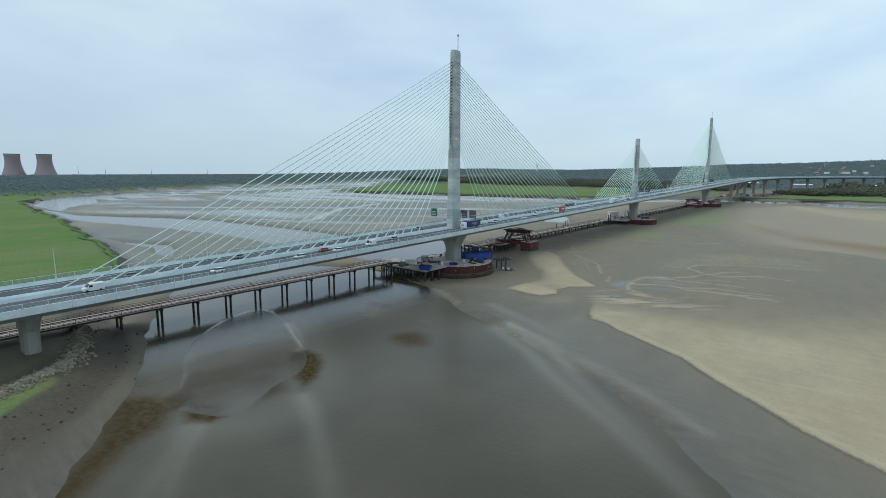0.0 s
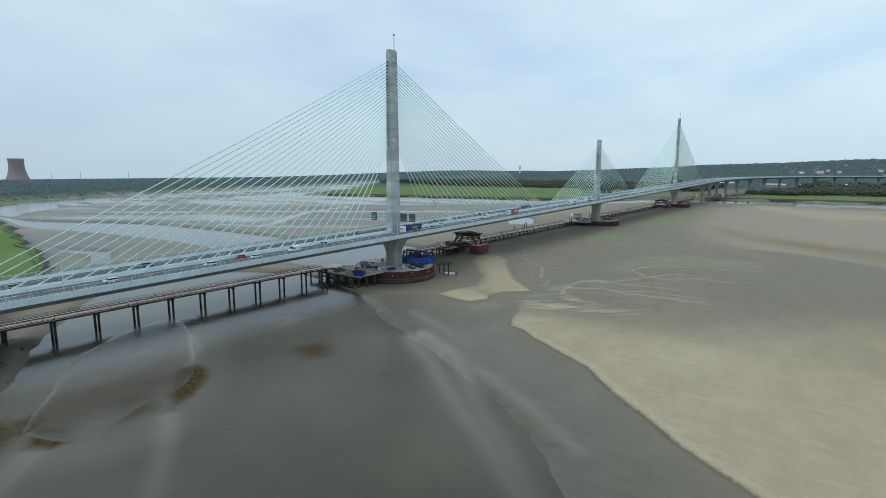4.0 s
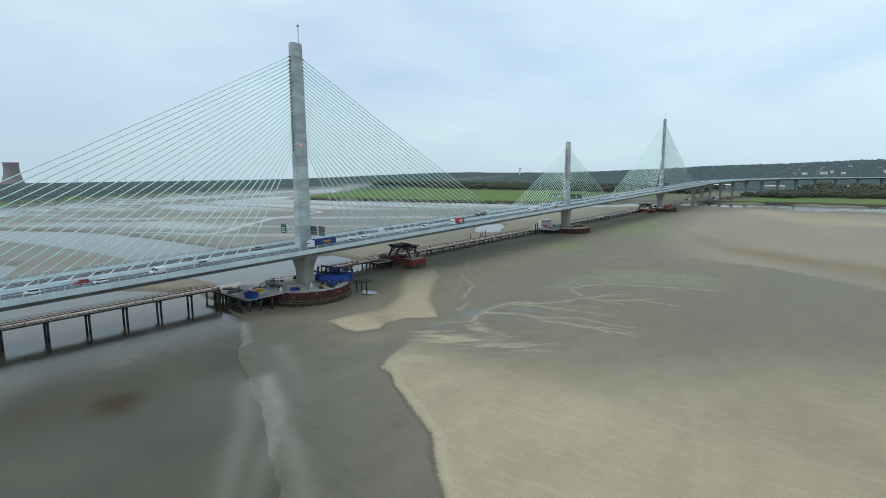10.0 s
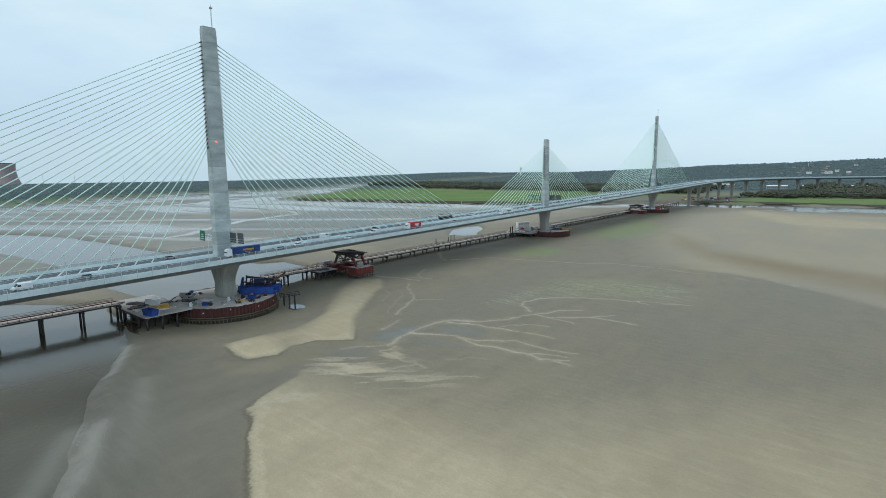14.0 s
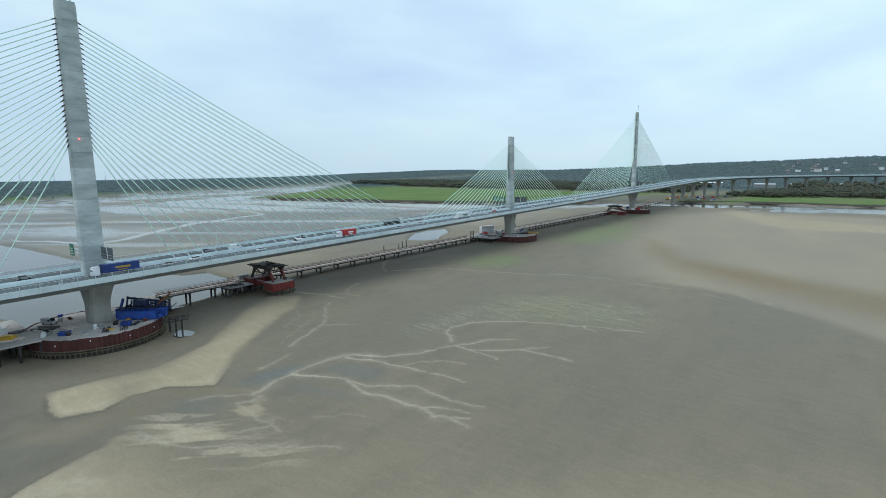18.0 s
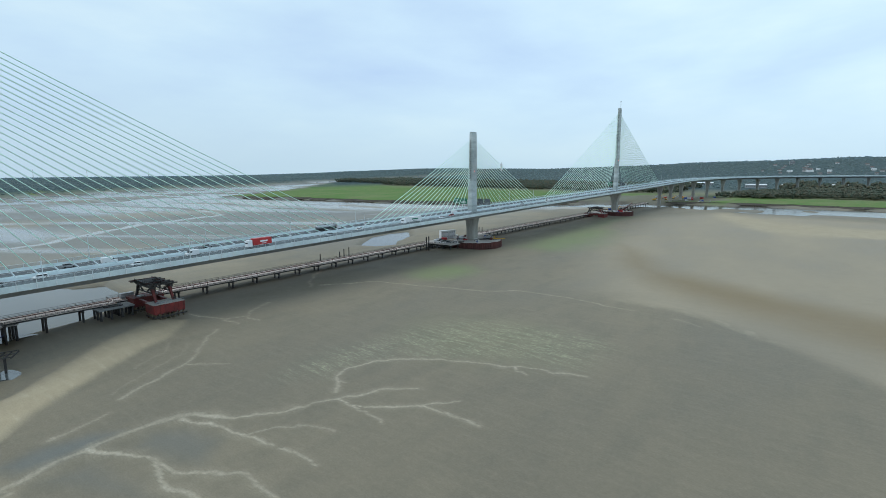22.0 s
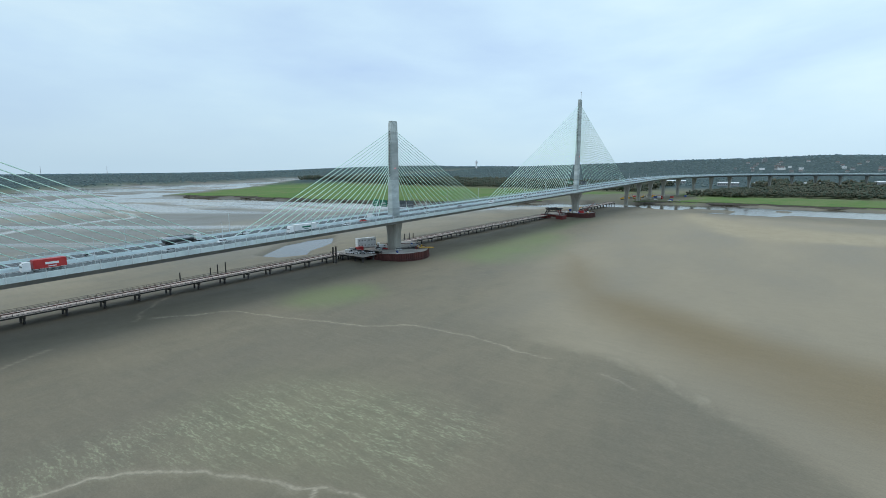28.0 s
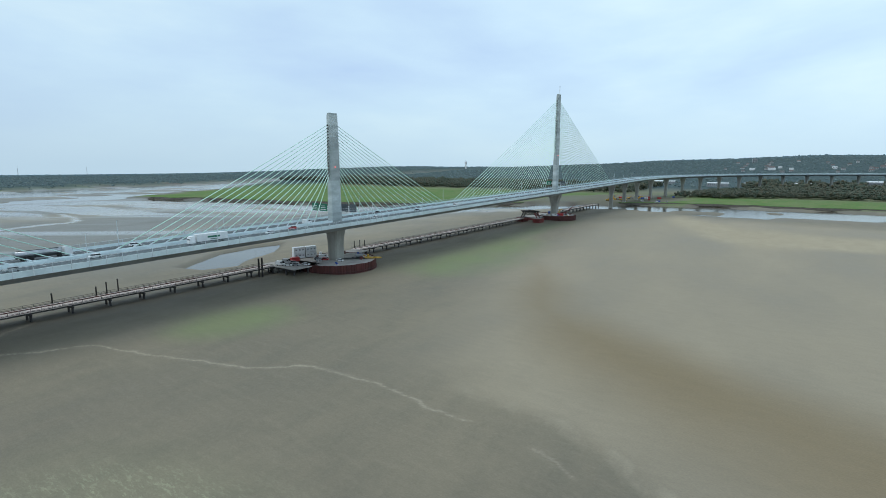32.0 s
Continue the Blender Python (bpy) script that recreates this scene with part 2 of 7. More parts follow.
def steps(lo, hi, fine, grow, far_lo, far_hi):
    up, s = [hi], fine
    while up[-1] < far_hi:
        s *= grow
        up.append(up[-1] + s)
    down, s = [lo], fine
    while down[-1] > far_lo:
        s *= grow
        down.append(down[-1] - s)
    return np.array(down[:0:-1] + list(np.arange(lo, hi, fine)) + up)


gx = steps(-60, 215, 1.0, 1.06, -2950, 4700)
gy = steps(-225, 215, 1.1, 1.06, -2500, 4900)
gx = np.sort(np.concatenate([gx, (gx[:-1] + gx[1:])[(gx[:-1] > 34) & (gx[:-1] < 182)] / 2]))
gx = np.sort(np.concatenate([gx, (gx[:-1] + gx[1:])[(gx[:-1] > -560) & (gx[:-1] < -75)] / 2]))
gx = np.sort(np.concatenate([gx, (gx[:-1] + gx[1:])[(gx[:-1] > -480) & (gx[:-1] < -110)] / 2]))
gy = np.sort(np.concatenate([gy, (gy[:-1] + gy[1:])[(gy[:-1] > 230) & (gy[:-1] < 420)] / 2]))
gy = np.sort(np.concatenate([gy, (gy[:-1] + gy[1:])[(gy[:-1] > -32) & (gy[:-1] < 198)] / 2]))
GX, GY = np.meshgrid(gx, gy)
X, Y = GX.ravel(), GY.ravel()
wob_x, wob_y = 5 * fbm(X, Y, 30, 3, 1), 5 * fbm(X, Y, 30, 3, 2)
far_w = np.clip(np.hypot(X, Y - 60) / 260, 0.35, 4)
WX, WY = X + wob_x * far_w, Y + wob_y * far_w

NORTH_LAND = [(-905, 58), (-810, 6), (-690, -46), (-600, -58), (-497, -62), (-421, -71), (-332, -83), (-232, -101), (-150, -115), (-96, -132), (-46, -158),
              (-16, -167), (4, -171), (18, -176), (30, -184), (38, -192), (46, -204), (60, -232), (76, -300), (90, -700), (300, -2600), (-5200, -2600), (-5200, 400), (-1400, 420),
              (-1090, 330), (-985, 165)]
EAST_LAND = [(-1090, 330), (-1160, 500), (-1240, 760), (-1330, 1050), (-1430, 1242), (-1620, 1530), (-1750, 5200), (-5200, 5200), (-5200, 200), (-1300, 300)]
SOUTH_LAND = [(-735, 535), (-700, 520), (-598, 570), (-478, 595), (-336, 640), (-220, 695), (-110, 800), (-20, 868), (26, 900), (101, 918), (203, 926), (303, 938), (600, 990), (1400, 1060),
              (5200, 1150), (5200, 5200), (-1450, 5200), (-1400, 1700), (-1262, 1290), (-1050, 1010), (-940, 890), (-870, 760), (-800, 640)]
near_shore = np.minimum(np.minimum(inside(WX, WY, NORTH_LAND), inside(WX, WY, EAST_LAND)), inside(WX, WY, SOUTH_LAND))
land = 1 - smooth01(near_shore, -6, 5)

# pools and channels
WATER_Z = -1.5
POOL = [(-70, -118), (-40, -140), (-8, -157), (17, -168), (31, -176), (39, -181), (52, -190), (61, -196), (68, -201), (90, -220), (130, -270), (215, -260), (205, -190), (170, -138),
        (140, -107), (125, -97), (112, -91), (95, -83), (76, -74), (58, -65), (45, -56), (34, -49), (25, -44), (12, -40), (-8, -36), (-40, -30), (-75, -52), (-110, -90)]
TONGUE = [(28, -160), (11, -149), (0, -135), (-6, -121), (-4, -115), (2, -113), (18, -118), (33, -125), (42, -129), (53, -135), (64, -144), (72, -152), (73, -162), (66, -170), (55, -174), (45, -169), (36, -163)]
BLOB = [(-650, -46), (-537, -36), (-496, -36), (-440, -8), (-388, 20), (-333, 37), (-271, 45), (-208, 47), (-150, 51), (-110, 58), (-82, 68), (-77, 82), (-50, 80), (-30, 72), (-14, 50),
        (-8, 10), (-24, -16), (-60, -20), (-110, -24), (-170, -17), (-217, -21), (-270, -27), (-338, -42), (-380, -55), (-421, -58), (-529, -49)]
SOUTH_WATER = [(-640, 500), (-470, 556), (-330, 604), (-190, 650), (-60, 735), (-21, 790), (11, 803), (87, 777), (150, 763), (204, 764), (288, 795), (600, 860), (1400, 930), (2500, 980), (2500, 1250),
               (1400, 1075), (600, 1005), (303, 953), (203, 941), (101, 933), (26, 915), (-110, 812), (-220, 705), (-336, 648), (-478, 602), (-600, 572), (-690, 535)]
RIVER = [(-660, -44), (-537, -36), (-620, 5), (-697, 56), (-737, 116), (-733, 168), (-715, 261), (-705, 352), (-730, 437), (-700, 500), (-735, 535), (-800, 640), (-870, 760), (-940, 890), (-1050, 1010),
         (-1262, 1290), (-1400, 1700), (-1700, 1700), (-1620, 1530), (-1430, 1242), (-1330, 1050), (-1240, 760), (-1160, 500), (-1090, 330), (-985, 165), (-905, 61), (-810, 6)]
BAR = [(-719, -20), (-713, 39), (-775, 110), (-835, 192), (-921, 345)]
SIDE_POOL = [(-249, -86), (-225, -76), (-209, -70), (-200, -64), (-172, -70), (-145, -82), (-139, -92), (-165, -93), (-190, -84), (-214, -88)]
MID_POOL = [(-69, 246), (-98, 290), (-104, 317), (-101, 340), (-74, 312), (-61, 284), (-48, 266), (-54, 250)]
SHEEN = [(-507, -6), (-430, 88), (-403, 126), (-343, 160), (-311, 167), (-262, 105), (-286, 78), (-344, 56), (-404, 25)]
FLATS = [(-690, 90), (-560, 190), (-470, 230), (-400, 330), (-330, 430), (-190, 540), (-60, 640), (-40, 735), (-190, 650), (-330, 604), (-470, 556), (-640, 500), (-730, 437), (-705, 352), (-715, 261), (-733, 168)]
STREAM = [(-330, 44), (-292, 62), (-246, 80), (-255, 103), (-281, 135), (-307, 170), (-333, 208), (-350, 245), (-366, 280), (-372, 306), (-395, 318), (-450, 332), (-540, 340)]
LX, LY = X + 0.35 * wob_x, Y + 0.35 * wob_y
pool_d = inside(LX, LY, POOL)
pool = 1 - smooth01(pool_d + 1.2 * fbm(X, Y, 8, 3, 5), -7, 2.5)
tongue_d = inside(X + 0.15 * wob_x, Y + 0.15 * wob_y, TONGUE)
tongue = 1 - smooth01(tongue_d, -1.5, 1.5)
BX, BY = X + 0.5 * wob_x, Y + 0.5 * wob_y
blob = 1 - smooth01(inside(BX, BY, BLOB), -5, 3)
side_pool = np.maximum(1 - smooth01(inside(BX, BY, SIDE_POOL), -9, 4), 1 - smooth01(inside(BX, BY, MID_POOL), -5, 4))
swater = (1 - smooth01(inside(WX, WY, SOUTH_WATER), -10, 8)) * (1 - 0.95 * smooth01(fbm(X * 0.1, Y, 16, 4, 63), 0.12, 0.3) * smooth01(X, -20, 60))
river = 1 - smooth01(inside(WX, WY, RIVER), -20, 20)
flow = fbm((0.86 * Y - 0.5 * X) * 0.12, 0.86 * X + 0.5 * Y, 44, 4, 31)
bar_d, bar_a = nearline(WX, WY, BAR)
river *= (1 - 0.95 * smooth01(flow, 0.22, 0.36) * smooth01(Y, 40, 260)) * smooth01(bar_d, 2, 7)
sd, sa = nearline(WX, WY, STREAM)
stream = 1 - smooth01(sd, 0.5 + 3.2 * np.sin(math.pi * sa), 1.6 + 5 * np.sin(math.pi * sa))
water = np.clip(np.maximum.reduce([pool, blob, swater, river, side_pool]), 0, 1) * (1 - land)
# thin films of water in long bands along the shores of the upper flats
films = fbm((X + Y) * 0.05 + 3 * fbm(X, Y, 160, 2, 29), near_shore + 0.12 * (Y - X), 24, 4, 9)
film = smooth01(films, -0.12, 0.3) * (1 - smooth01(inside(WX, WY, FLATS), -60, 30))
film = np.maximum(film, 0.6 * smooth01(fbm((0.8 * X + 0.6 * Y) * 0.1, 0.8 * Y - 0.6 * X, 26, 4, 33), 0.05, 0.45) * smooth01(-X, 60, 240))
film = np.maximum(film, 0.85 * (1 - smooth01(inside(WX, WY, SHEEN), -26, 14)) * (0.65 + 0.5 * fbm(X * 0.3, Y, 30, 3, 35)))
film = np.maximum(film, stream) * (1 - land)

# paler, drier sand
SPIT = [(53, -29), (65, -32), (72, -32), (75, -24), (72, -17), (74, -9), (82, -1), (66, 14), (46, 42), (36, 58), (20, 74), (8, 66), (20, 42), (46, 14), (56, -4), (54, -14)]
BANK = [(92, -25), (94, -37), (99, -48), (107, -53), (119, -61), (134, -70), (150, -85), (163, -97), (177, -106), (230, -150), (420, -420), (700, -300), (700, 130), (420, 110), (250, 80), (175, 40), (135, 6), (108, -12)]
FAR_BANK = [(84, 690), (112, 735), (170, 640), (240, 610), (420, 620), (420, 585), (260, 520), (190, 500), (150, 540), (120, 600)]
spit_d = inside(LX, LY, SPIT) + 0.7 * fbm(X, Y, 6, 3, 55)
crisp = np.maximum(smooth01(X + 0.7 * Y, 50, 70), smooth01(-Y, 14, 26) * smooth01(X, 52, 60))
spit = ((1 - smooth01(spit_d, -2.6, 0.7)) * crisp + 0.75 * (1 - smooth01(spit_d, -10, 1)) * (1 - crisp)) * (1 - 0.55 * smooth01(Y, 10, 76))
bank_d = inside(X + 0.2 * wob_x, Y + 0.2 * wob_y, BANK) + 3.2 * fbm(X + Y, Y - X, 9, 4, 56) * (0.15 + 0.85 * smooth01(Y, -74, -44))
fade = 1 - 0.75 * smooth01(Y + 25 - 0.62 * (X - 92) + 9 * fbm(X, Y, 22, 3, 15), -72, 34)
bank_soft = smooth01(Y + 25 + 0.2 * (X - 92), -12, 12)
bank_in = (1 - smooth01(bank_d, -1.5, 0.5)) * (1 - bank_soft) + (1 - smooth01(bank_d, -48, 8)) * bank_soft
bank = bank_in * fade
far_bank = 1 - smooth01(inside(WX, WY, FAR_BANK), -22, 8)
upper = 0.32 * smooth01(fbm(X, Y, 70, 4, 3), -0.25, 0.4) * smooth01(-X, 22, 60) * (1 - water)
blotch = (1 - smooth01(np.hypot((X - 102) / 22, (Y + 10) / 16), 0.35, 1.1)) * smooth01(fbm(X * 0.5 + Y * 0.5, Y - X * 0.6, 7, 4, 16), 0.02, 0.3)
sand = np.clip(np.maximum.reduce([spit, bank * (0.82 + 0.3 * fbm(X, Y, 26, 3, 14)), far_bank * 0.8, upper, 0.85 * blotch]), 0, 1) * (1 - land)
TAN = [(60, 440), (70, 330), (96, 250), (112, 206), (140, 197), (163, 196), (179, 189), (202, 172), (224, 150), (262, 116), (340, 90), (700, 60), (1500, 300), (1500, 640), (330, 690), (90, 730), (40, 600)]
tan_d = inside(X + 0.35 * wob_x, Y + 0.35 * wob_y, TAN)
tan_w = smooth01(X - 0.6 * (Y - 190), 120, 150)
tan = ((1 - smooth01(tan_d, -9, 1.5)) * tan_w + (1 - smooth01(tan_d, -34, 14)) * (1 - tan_w)) * (1 - land)
BROWN = [(88, 372), (100, 306), (130, 250), (154, 226), (176, 210), (196, 199), (214, 188), (250, 166), (320, 136), (430, 120), (430, 190), (300, 222), (232, 238), (205, 252), (176, 268), (140, 286), (112, 340)]
brown = (1 - smooth01(inside(WX, WY, BROWN), -26, 12)) * (1 - land)
stain = np.zeros_like(X)
for poly, soft_in, soft_out, amt in (([(45, -136), (47, -131), (53, -131), (59, -135), (66, -142), (68, -149), (60, -146), (52, -141)], 2.5, 1.2, 1.0),
                                     ([(60, -161), (53, -154), (53, -147), (60, -147), (67, -151), (67, -158)], 5, 1.5, 0.75),
                                     ([(56, -173), (55, -169), (60, -165), (66, -167), (67, -172), (62, -175)], 2.5, 1.0, 1.0),
                                     ([(72, -206), (58, -192), (43, -184), (38, -179), (43, -172), (52, -170), (58, -174), (62, -178), (66, -186), (76, -196), (86, -214)], 5, 1.5, 0.9),
                                     ([(46, -174), (46, -168), (53, -167), (57, -172), (56, -178)], 3, 1, 0.8),
                                     ([(57, -110), (54, -104), (58, -96), (66, -97), (73, -105), (67, -112)], 6, 2.0, 0.8),
                                     ([(49, -63), (53, -60.5), (64, -65), (78, -72), (73, -76), (60, -71)], 3, 0.8, 0.95),
                                     ([(98, -83), (104, -82), (122, -93), (132, -101), (124, -99), (110, -91)], 3, 1.5, 0.6),
                                     ([(10, -42), (16, -39), (26, -44), (22, -49), (14, -47)], 3, 1.5, 0.7)):
    stain = np.maximum(stain, amt * (1 - smooth01(inside(X + 0.25 * wob_x + 0.8 * fbm(X, Y, 5, 3, 51), Y + 0.25 * wob_y + 0.8 * fbm(X, Y, 5, 3, 52), poly), -soft_in, soft_out)))
FLECKS = [(93, 64), (90, 74), (90, 86), (95, 104), (99, 126), (104, 134), (118, 140), (140, 146), (158, 140), (155, 119), (134, 112), (109, 98), (103, 86), (101, 72)]
algae = (1 - smooth01(inside(WX, WY, FLECKS), -7, 9)) * (1 - land)
green = np.zeros_like(X)
for cx, cy, rx, ry in ((20, 520, 16, 90), (40, 204, 24, 28)):
    green = np.maximum(green, 1 - smooth01(np.hypot((WX - cx) / rx, (WY - cy) / ry), 0.25, 1.15))
green = np.maximum(green, 0.16 * (1 - smooth01(np.hypot((WX - 120) / 42, (WY - 124) / 30), 0.25, 1.15)))
GREEN = [(31, 306), (15, 350), (4, 420), (8, 476), (31, 477), (60, 439), (82, 361), (74, 320), (57, 303)]
green = np.maximum(green, 0.95 * (1 - smooth01(inside(WX, WY, GREEN), -26, 14)))
green *= (0.8 + 0.3 * fbm(X, Y, 16, 3, 8)) * (1 - land)
bare = 1 - smooth01(inside(WX, WY, [(-60, -150), (-16, -165), (20, -166), (44, -186), (72, -206), (60, -300), (-40, -330), (-90, -190)]), -6, 6)
BANKMUD = [(-30, -160), (-4, -160), (18, -170), (40, -184), (68, -203), (120, -262), (70, -310), (36, -226), (22, -204), (16, -192), (6, -180), (-14, -170)]
bankmud = 1 - smooth01(inside(LX, LY, BANKMUD), -3, 4)
VERGE = [(50, -214), (40, -201), (34, -195), (28, -188), (23, -187), (26, -193), (32, -201), (42, -216)]
verge = 1 - smooth01(inside(LX, LY, VERGE), -1.2, 0.8)

# pale sandy rills that branch over the mud, soft silty streaks left by the ebb with sheen painted in, and dark wet
# hollows
JX_, JY_ = X + 1.6 * fbm(X, Y, 7, 3, 23) + 0.5 * fbm(X, Y, 2.2, 2, 24), Y + 1.6 * fbm(X, Y, 7, 3, 25) + 0.5 * fbm(X, Y, 2.2, 2, 26)
RILLS = [
    ([(95, 2), (93, 10), (92, 18), (91, 27), (92, 33), (96, 38)], 2.8, 2.4, 0.62), ([(96, 37), (105, 43), (109, 49), (112, 57), (115, 63), (121, 74), (127, 80)], 1.7, 0.8, 0.95),
    ([(115, 63), (121, 62), (126, 62), (132, 60)], 1.3, 0.5, 1.0), ([(121, 62), (127, 66), (133, 72), (141, 73), (150, 73)], 1.2, 0.4, 1.0), ([(133, 72), (138, 77), (140, 80)], 0.7, 0.3, 0.9),
    ([(94, 33), (106, 38), (113, 38), (120, 39), (127, 41), (134, 41)], 1.4, 0.4, 0.95), ([(113, 39), (114, 44), (119, 49), (126, 52)], 0.8, 0.3, 0.6),
    ([(92, 17), (97, 18), (104, 21), (108, 22), (116, 20), (122, 21), (130, 22), (134, 23), (139, 21), (143, 22), (148, 21)], 2.2, 0.5, 1.0),
    ([(108, 22), (114, 23), (121, 27), (126, 30), (132, 30), (137, 30), (145, 32)], 1.3, 0.4, 0.9), ([(134, 23), (138, 25), (144, 27)], 0.8, 0.3, 0.9), ([(139, 21), (142, 22), (146, 24)], 0.7, 0.3, 0.9),
    ([(111, 65), (104, 72), (102, 78), (104, 86), (110, 92), (120, 99), (132, 104), (146, 110), (160, 114)], 0.9, 0.6, 0.85), ([(140, 107), (143, 104), (146, 104)], 0.5, 0.3, 0.8), ([(104, 72), (106, 70), (109, 70)], 0.5, 0.3, 0.7),
    ([(98, 3), (99, -1), (97, -4), (103, -5), (108, -4), (112, -3), (117, -5)], 1.2, 0.4, 0.6), ([(86, -10), (88, -5), (93, -1), (97, 2)], 1.4, 0.7, 0.5),
    ([(82, 13), (81, 18), (79, 25)], 0.9, 0.4, 0.6), ([(73, 30), (69, 37), (65, 44), (61, 53), (57, 57), (48, 65), (39, 73)], 1.3, 0.5, 0.62), ([(63, 51), (66, 54), (72, 60)], 0.6, 0.4, 0.55),
    ([(58, 44), (53, 54), (46, 60)], 0.7, 0.3, 0.25), ([(54, 40), (48, 50), (40, 58)], 0.7, 0.3, 0.22), ([(68, 30), (62, 38), (57, 46)], 0.6, 0.3, 0.25),
    ([(13, 78), (19, 78), (30, 82), (33, 89), (26, 97), (22, 107)], 0.8, 0.4, 0.7), ([(31, 81), (36, 83), (40, 82)], 0.6, 0.3, 0.75), ([(33, 89), (37, 88), (41, 90)], 0.6, 0.3, 0.75),
    ([(-12, 165), (-4, 152), (7, 140), (14, 135)], 0.8, 0.5, 0.6), ([(15, 141), (22, 152), (30, 165), (51, 169), (68, 175), (83, 179), (95, 190), (119, 192), (140, 189), (150, 189)], 0.9, 0.2, 0.75),
    ([(93, -24), (101, -23), (109, -19), (115, -13), (122, -9), (133, -2)], 2.0, 0.6, 0.6), ([(109, -12), (111, -8), (113, -4), (109, -2)], 1.6, 0.8, 0.45), ([(118, 4), (122, 8), (128, 12)], 0.7, 0.3, 0.35),
    ([(100, -46), (103, -42), (104, -38)], 1.0, 0.4, 0.4), ([(166, 187), (171, 184), (175, 181)], 0.9, 0.3, 0.4),
]
pale, halo = np.zeros_like(X), np.zeros_like(X)
near = (np.abs(X - 80) < 140) & (np.abs(Y - 60) < 170)
for pts, w0, w1, amt in RILLS:
    d, a = nearline(JX_[near], JY_[near], pts)
    w = 0.36 * (w0 + (w1 - w0) * a) * (0.8 + 0.9 * fbm(X[near], Y[near], 4, 2, 27))
    pale[near] = np.maximum(pale[near], amt * (1 - 0.25 * a) * (0.82 + 0.35 * fbm(X[near], Y[near], 9, 2, 53)) * (1 - smooth01(d, 0.35 * w, w + 0.3)))
    halo[near] = np.maximum(halo[near], amt * (1 - smooth01(d, w, 5 * w + 1.0)))
WHITE_EDGE = [(-4, -114), (8, -116), (18, -119), (33, -126), (42, -129.5)]
d, a = nearline(X, Y, WHITE_EDGE)
pale = np.maximum(pale, 0.4 * (1 - smooth01(d, 0.4, 1.6)))
# Sky reflection on the thin stream, painted into the pale mask.
pale = np.maximum(pale, 0.55 * stream * (0.7 + 0.6 * fbm(X, Y, 18, 3, 61)))
combs = (1 - smooth01(inside(LX, LY, [(84, -18), (96, -30), (101, -46), (107, -46), (110, -36), (118, -22), (132, -10), (126, -4), (112, -8), (98, -8)]), -7, 4)) * smooth01(fbm((X + Y) * 0.32 + 2 * fbm(X, Y, 14, 2, 57), (Y - X) * 1.5 + 5 * fbm(X, Y, 16, 2, 58), 5.0, 5, 16), 0.06, 0.34)
STREAK_LINES = ([(24, -47), (38, -54), (50, -61.5)], 1.5, 0.9), ([(76, -73), (94, -82), (102, -86), (112, -95), (126, -108), (150, -130)], 2.4, 1.0), ([(65, -172.5), (73, -180), (86, -189)], 1.6, 0.7), ([(18, -119), (33, -125), (43, -131), (46, -134)], 1.4, 1.0), ([(72, -76), (96, -90), (122, -110), (138, -122), (160, -140)], 2.6, 1.0), ([(88, -81), (99, -87), (115, -91), (130, -99), (149, -112)], 2.0, 0.7), ([(69, -150), (80, -156), (90, -162), (110, -174)], 2.4, 0.8), ([(63, -174), (73, -182), (84, -192)], 2.2, 0.6), ([(60, -56), (80, -66), (100, -76)], 2.6, 0.35)
streak = np.zeros_like(X)
for pts, w, amt in STREAK_LINES:
    d, a = nearline(X + 0.25 * wob_x, Y + 0.25 * wob_y, pts)
    streak = np.maximum(streak, amt * np.exp(-(d / w) ** 2) * (1 - 0.6 * a) * smooth01(a, 0, 0.06))
# Bright sky reflected in wind ripples, painted as a pale patch.
streak = np.maximum(streak, 0.55 * smooth01(fbm(X * 0.9 + Y * 0.2, Y * 1.3, 9, 4, 28), 0.05, 0.5) * np.exp(-((X - 40) / 24) ** 2 - ((Y + 84) / 14) ** 2))
hollow = np.zeros_like(X)
for poly, amt in (([(86, 3), (83, 10), (85, 19), (89, 23), (91, 18), (92, 10), (91, 5)], 0.9), ([(95, 27), (101, 33), (111, 35), (117, 28), (108, 25), (99, 23)], 0.55), ([(98, 8), (110, 12), (122, 18), (112, 18), (99, 15)], 0.5),
                  ([(129, -108), (146, -115), (166, -130), (175, -150), (156, -136), (140, -122)], 0.8), ([(80, -14), (90, -16), (100, -12), (96, -6), (88, -2)], 0.4)):
    hollow = np.maximum(hollow, amt * (1 - smooth01(inside(LX, LY, poly), -4, 3)))
CHANNEL = [(66, -38), (76, -30), (79, -18), (77, -10), (80, -3), (90, 2), (97, 4), (93, -2), (87, -10), (84, -22), (86, -34), (78, -44)]
channel = 1 - smooth01(inside(LX, LY, CHANNEL), -3, 2)
YARD = [(-130, 790), (-60, 830), (40, 860), (66, 960), (60, 1090), (-40, 1130), (-150, 1000)]
yard = 1 - smooth01(inside(WX, WY, YARD), -10, 10)
DAMP = [(10, -42), (40, -40), (60, -33), (80, -26), (92, -30), (98, -46), (118, -60), (140, -74), (162, -95), (180, -108), (230, -170), (220, -280), (150, -290), (100, -210), (60, -130), (30, -60)]
damp = 1 - smooth01(inside(LX, LY, DAMP), -8, 8)
# Shade below the deck, painted as a strip of darker mud.
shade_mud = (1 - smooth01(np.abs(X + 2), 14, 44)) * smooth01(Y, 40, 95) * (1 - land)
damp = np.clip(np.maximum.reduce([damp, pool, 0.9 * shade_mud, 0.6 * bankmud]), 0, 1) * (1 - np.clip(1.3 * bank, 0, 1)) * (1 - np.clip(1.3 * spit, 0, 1))
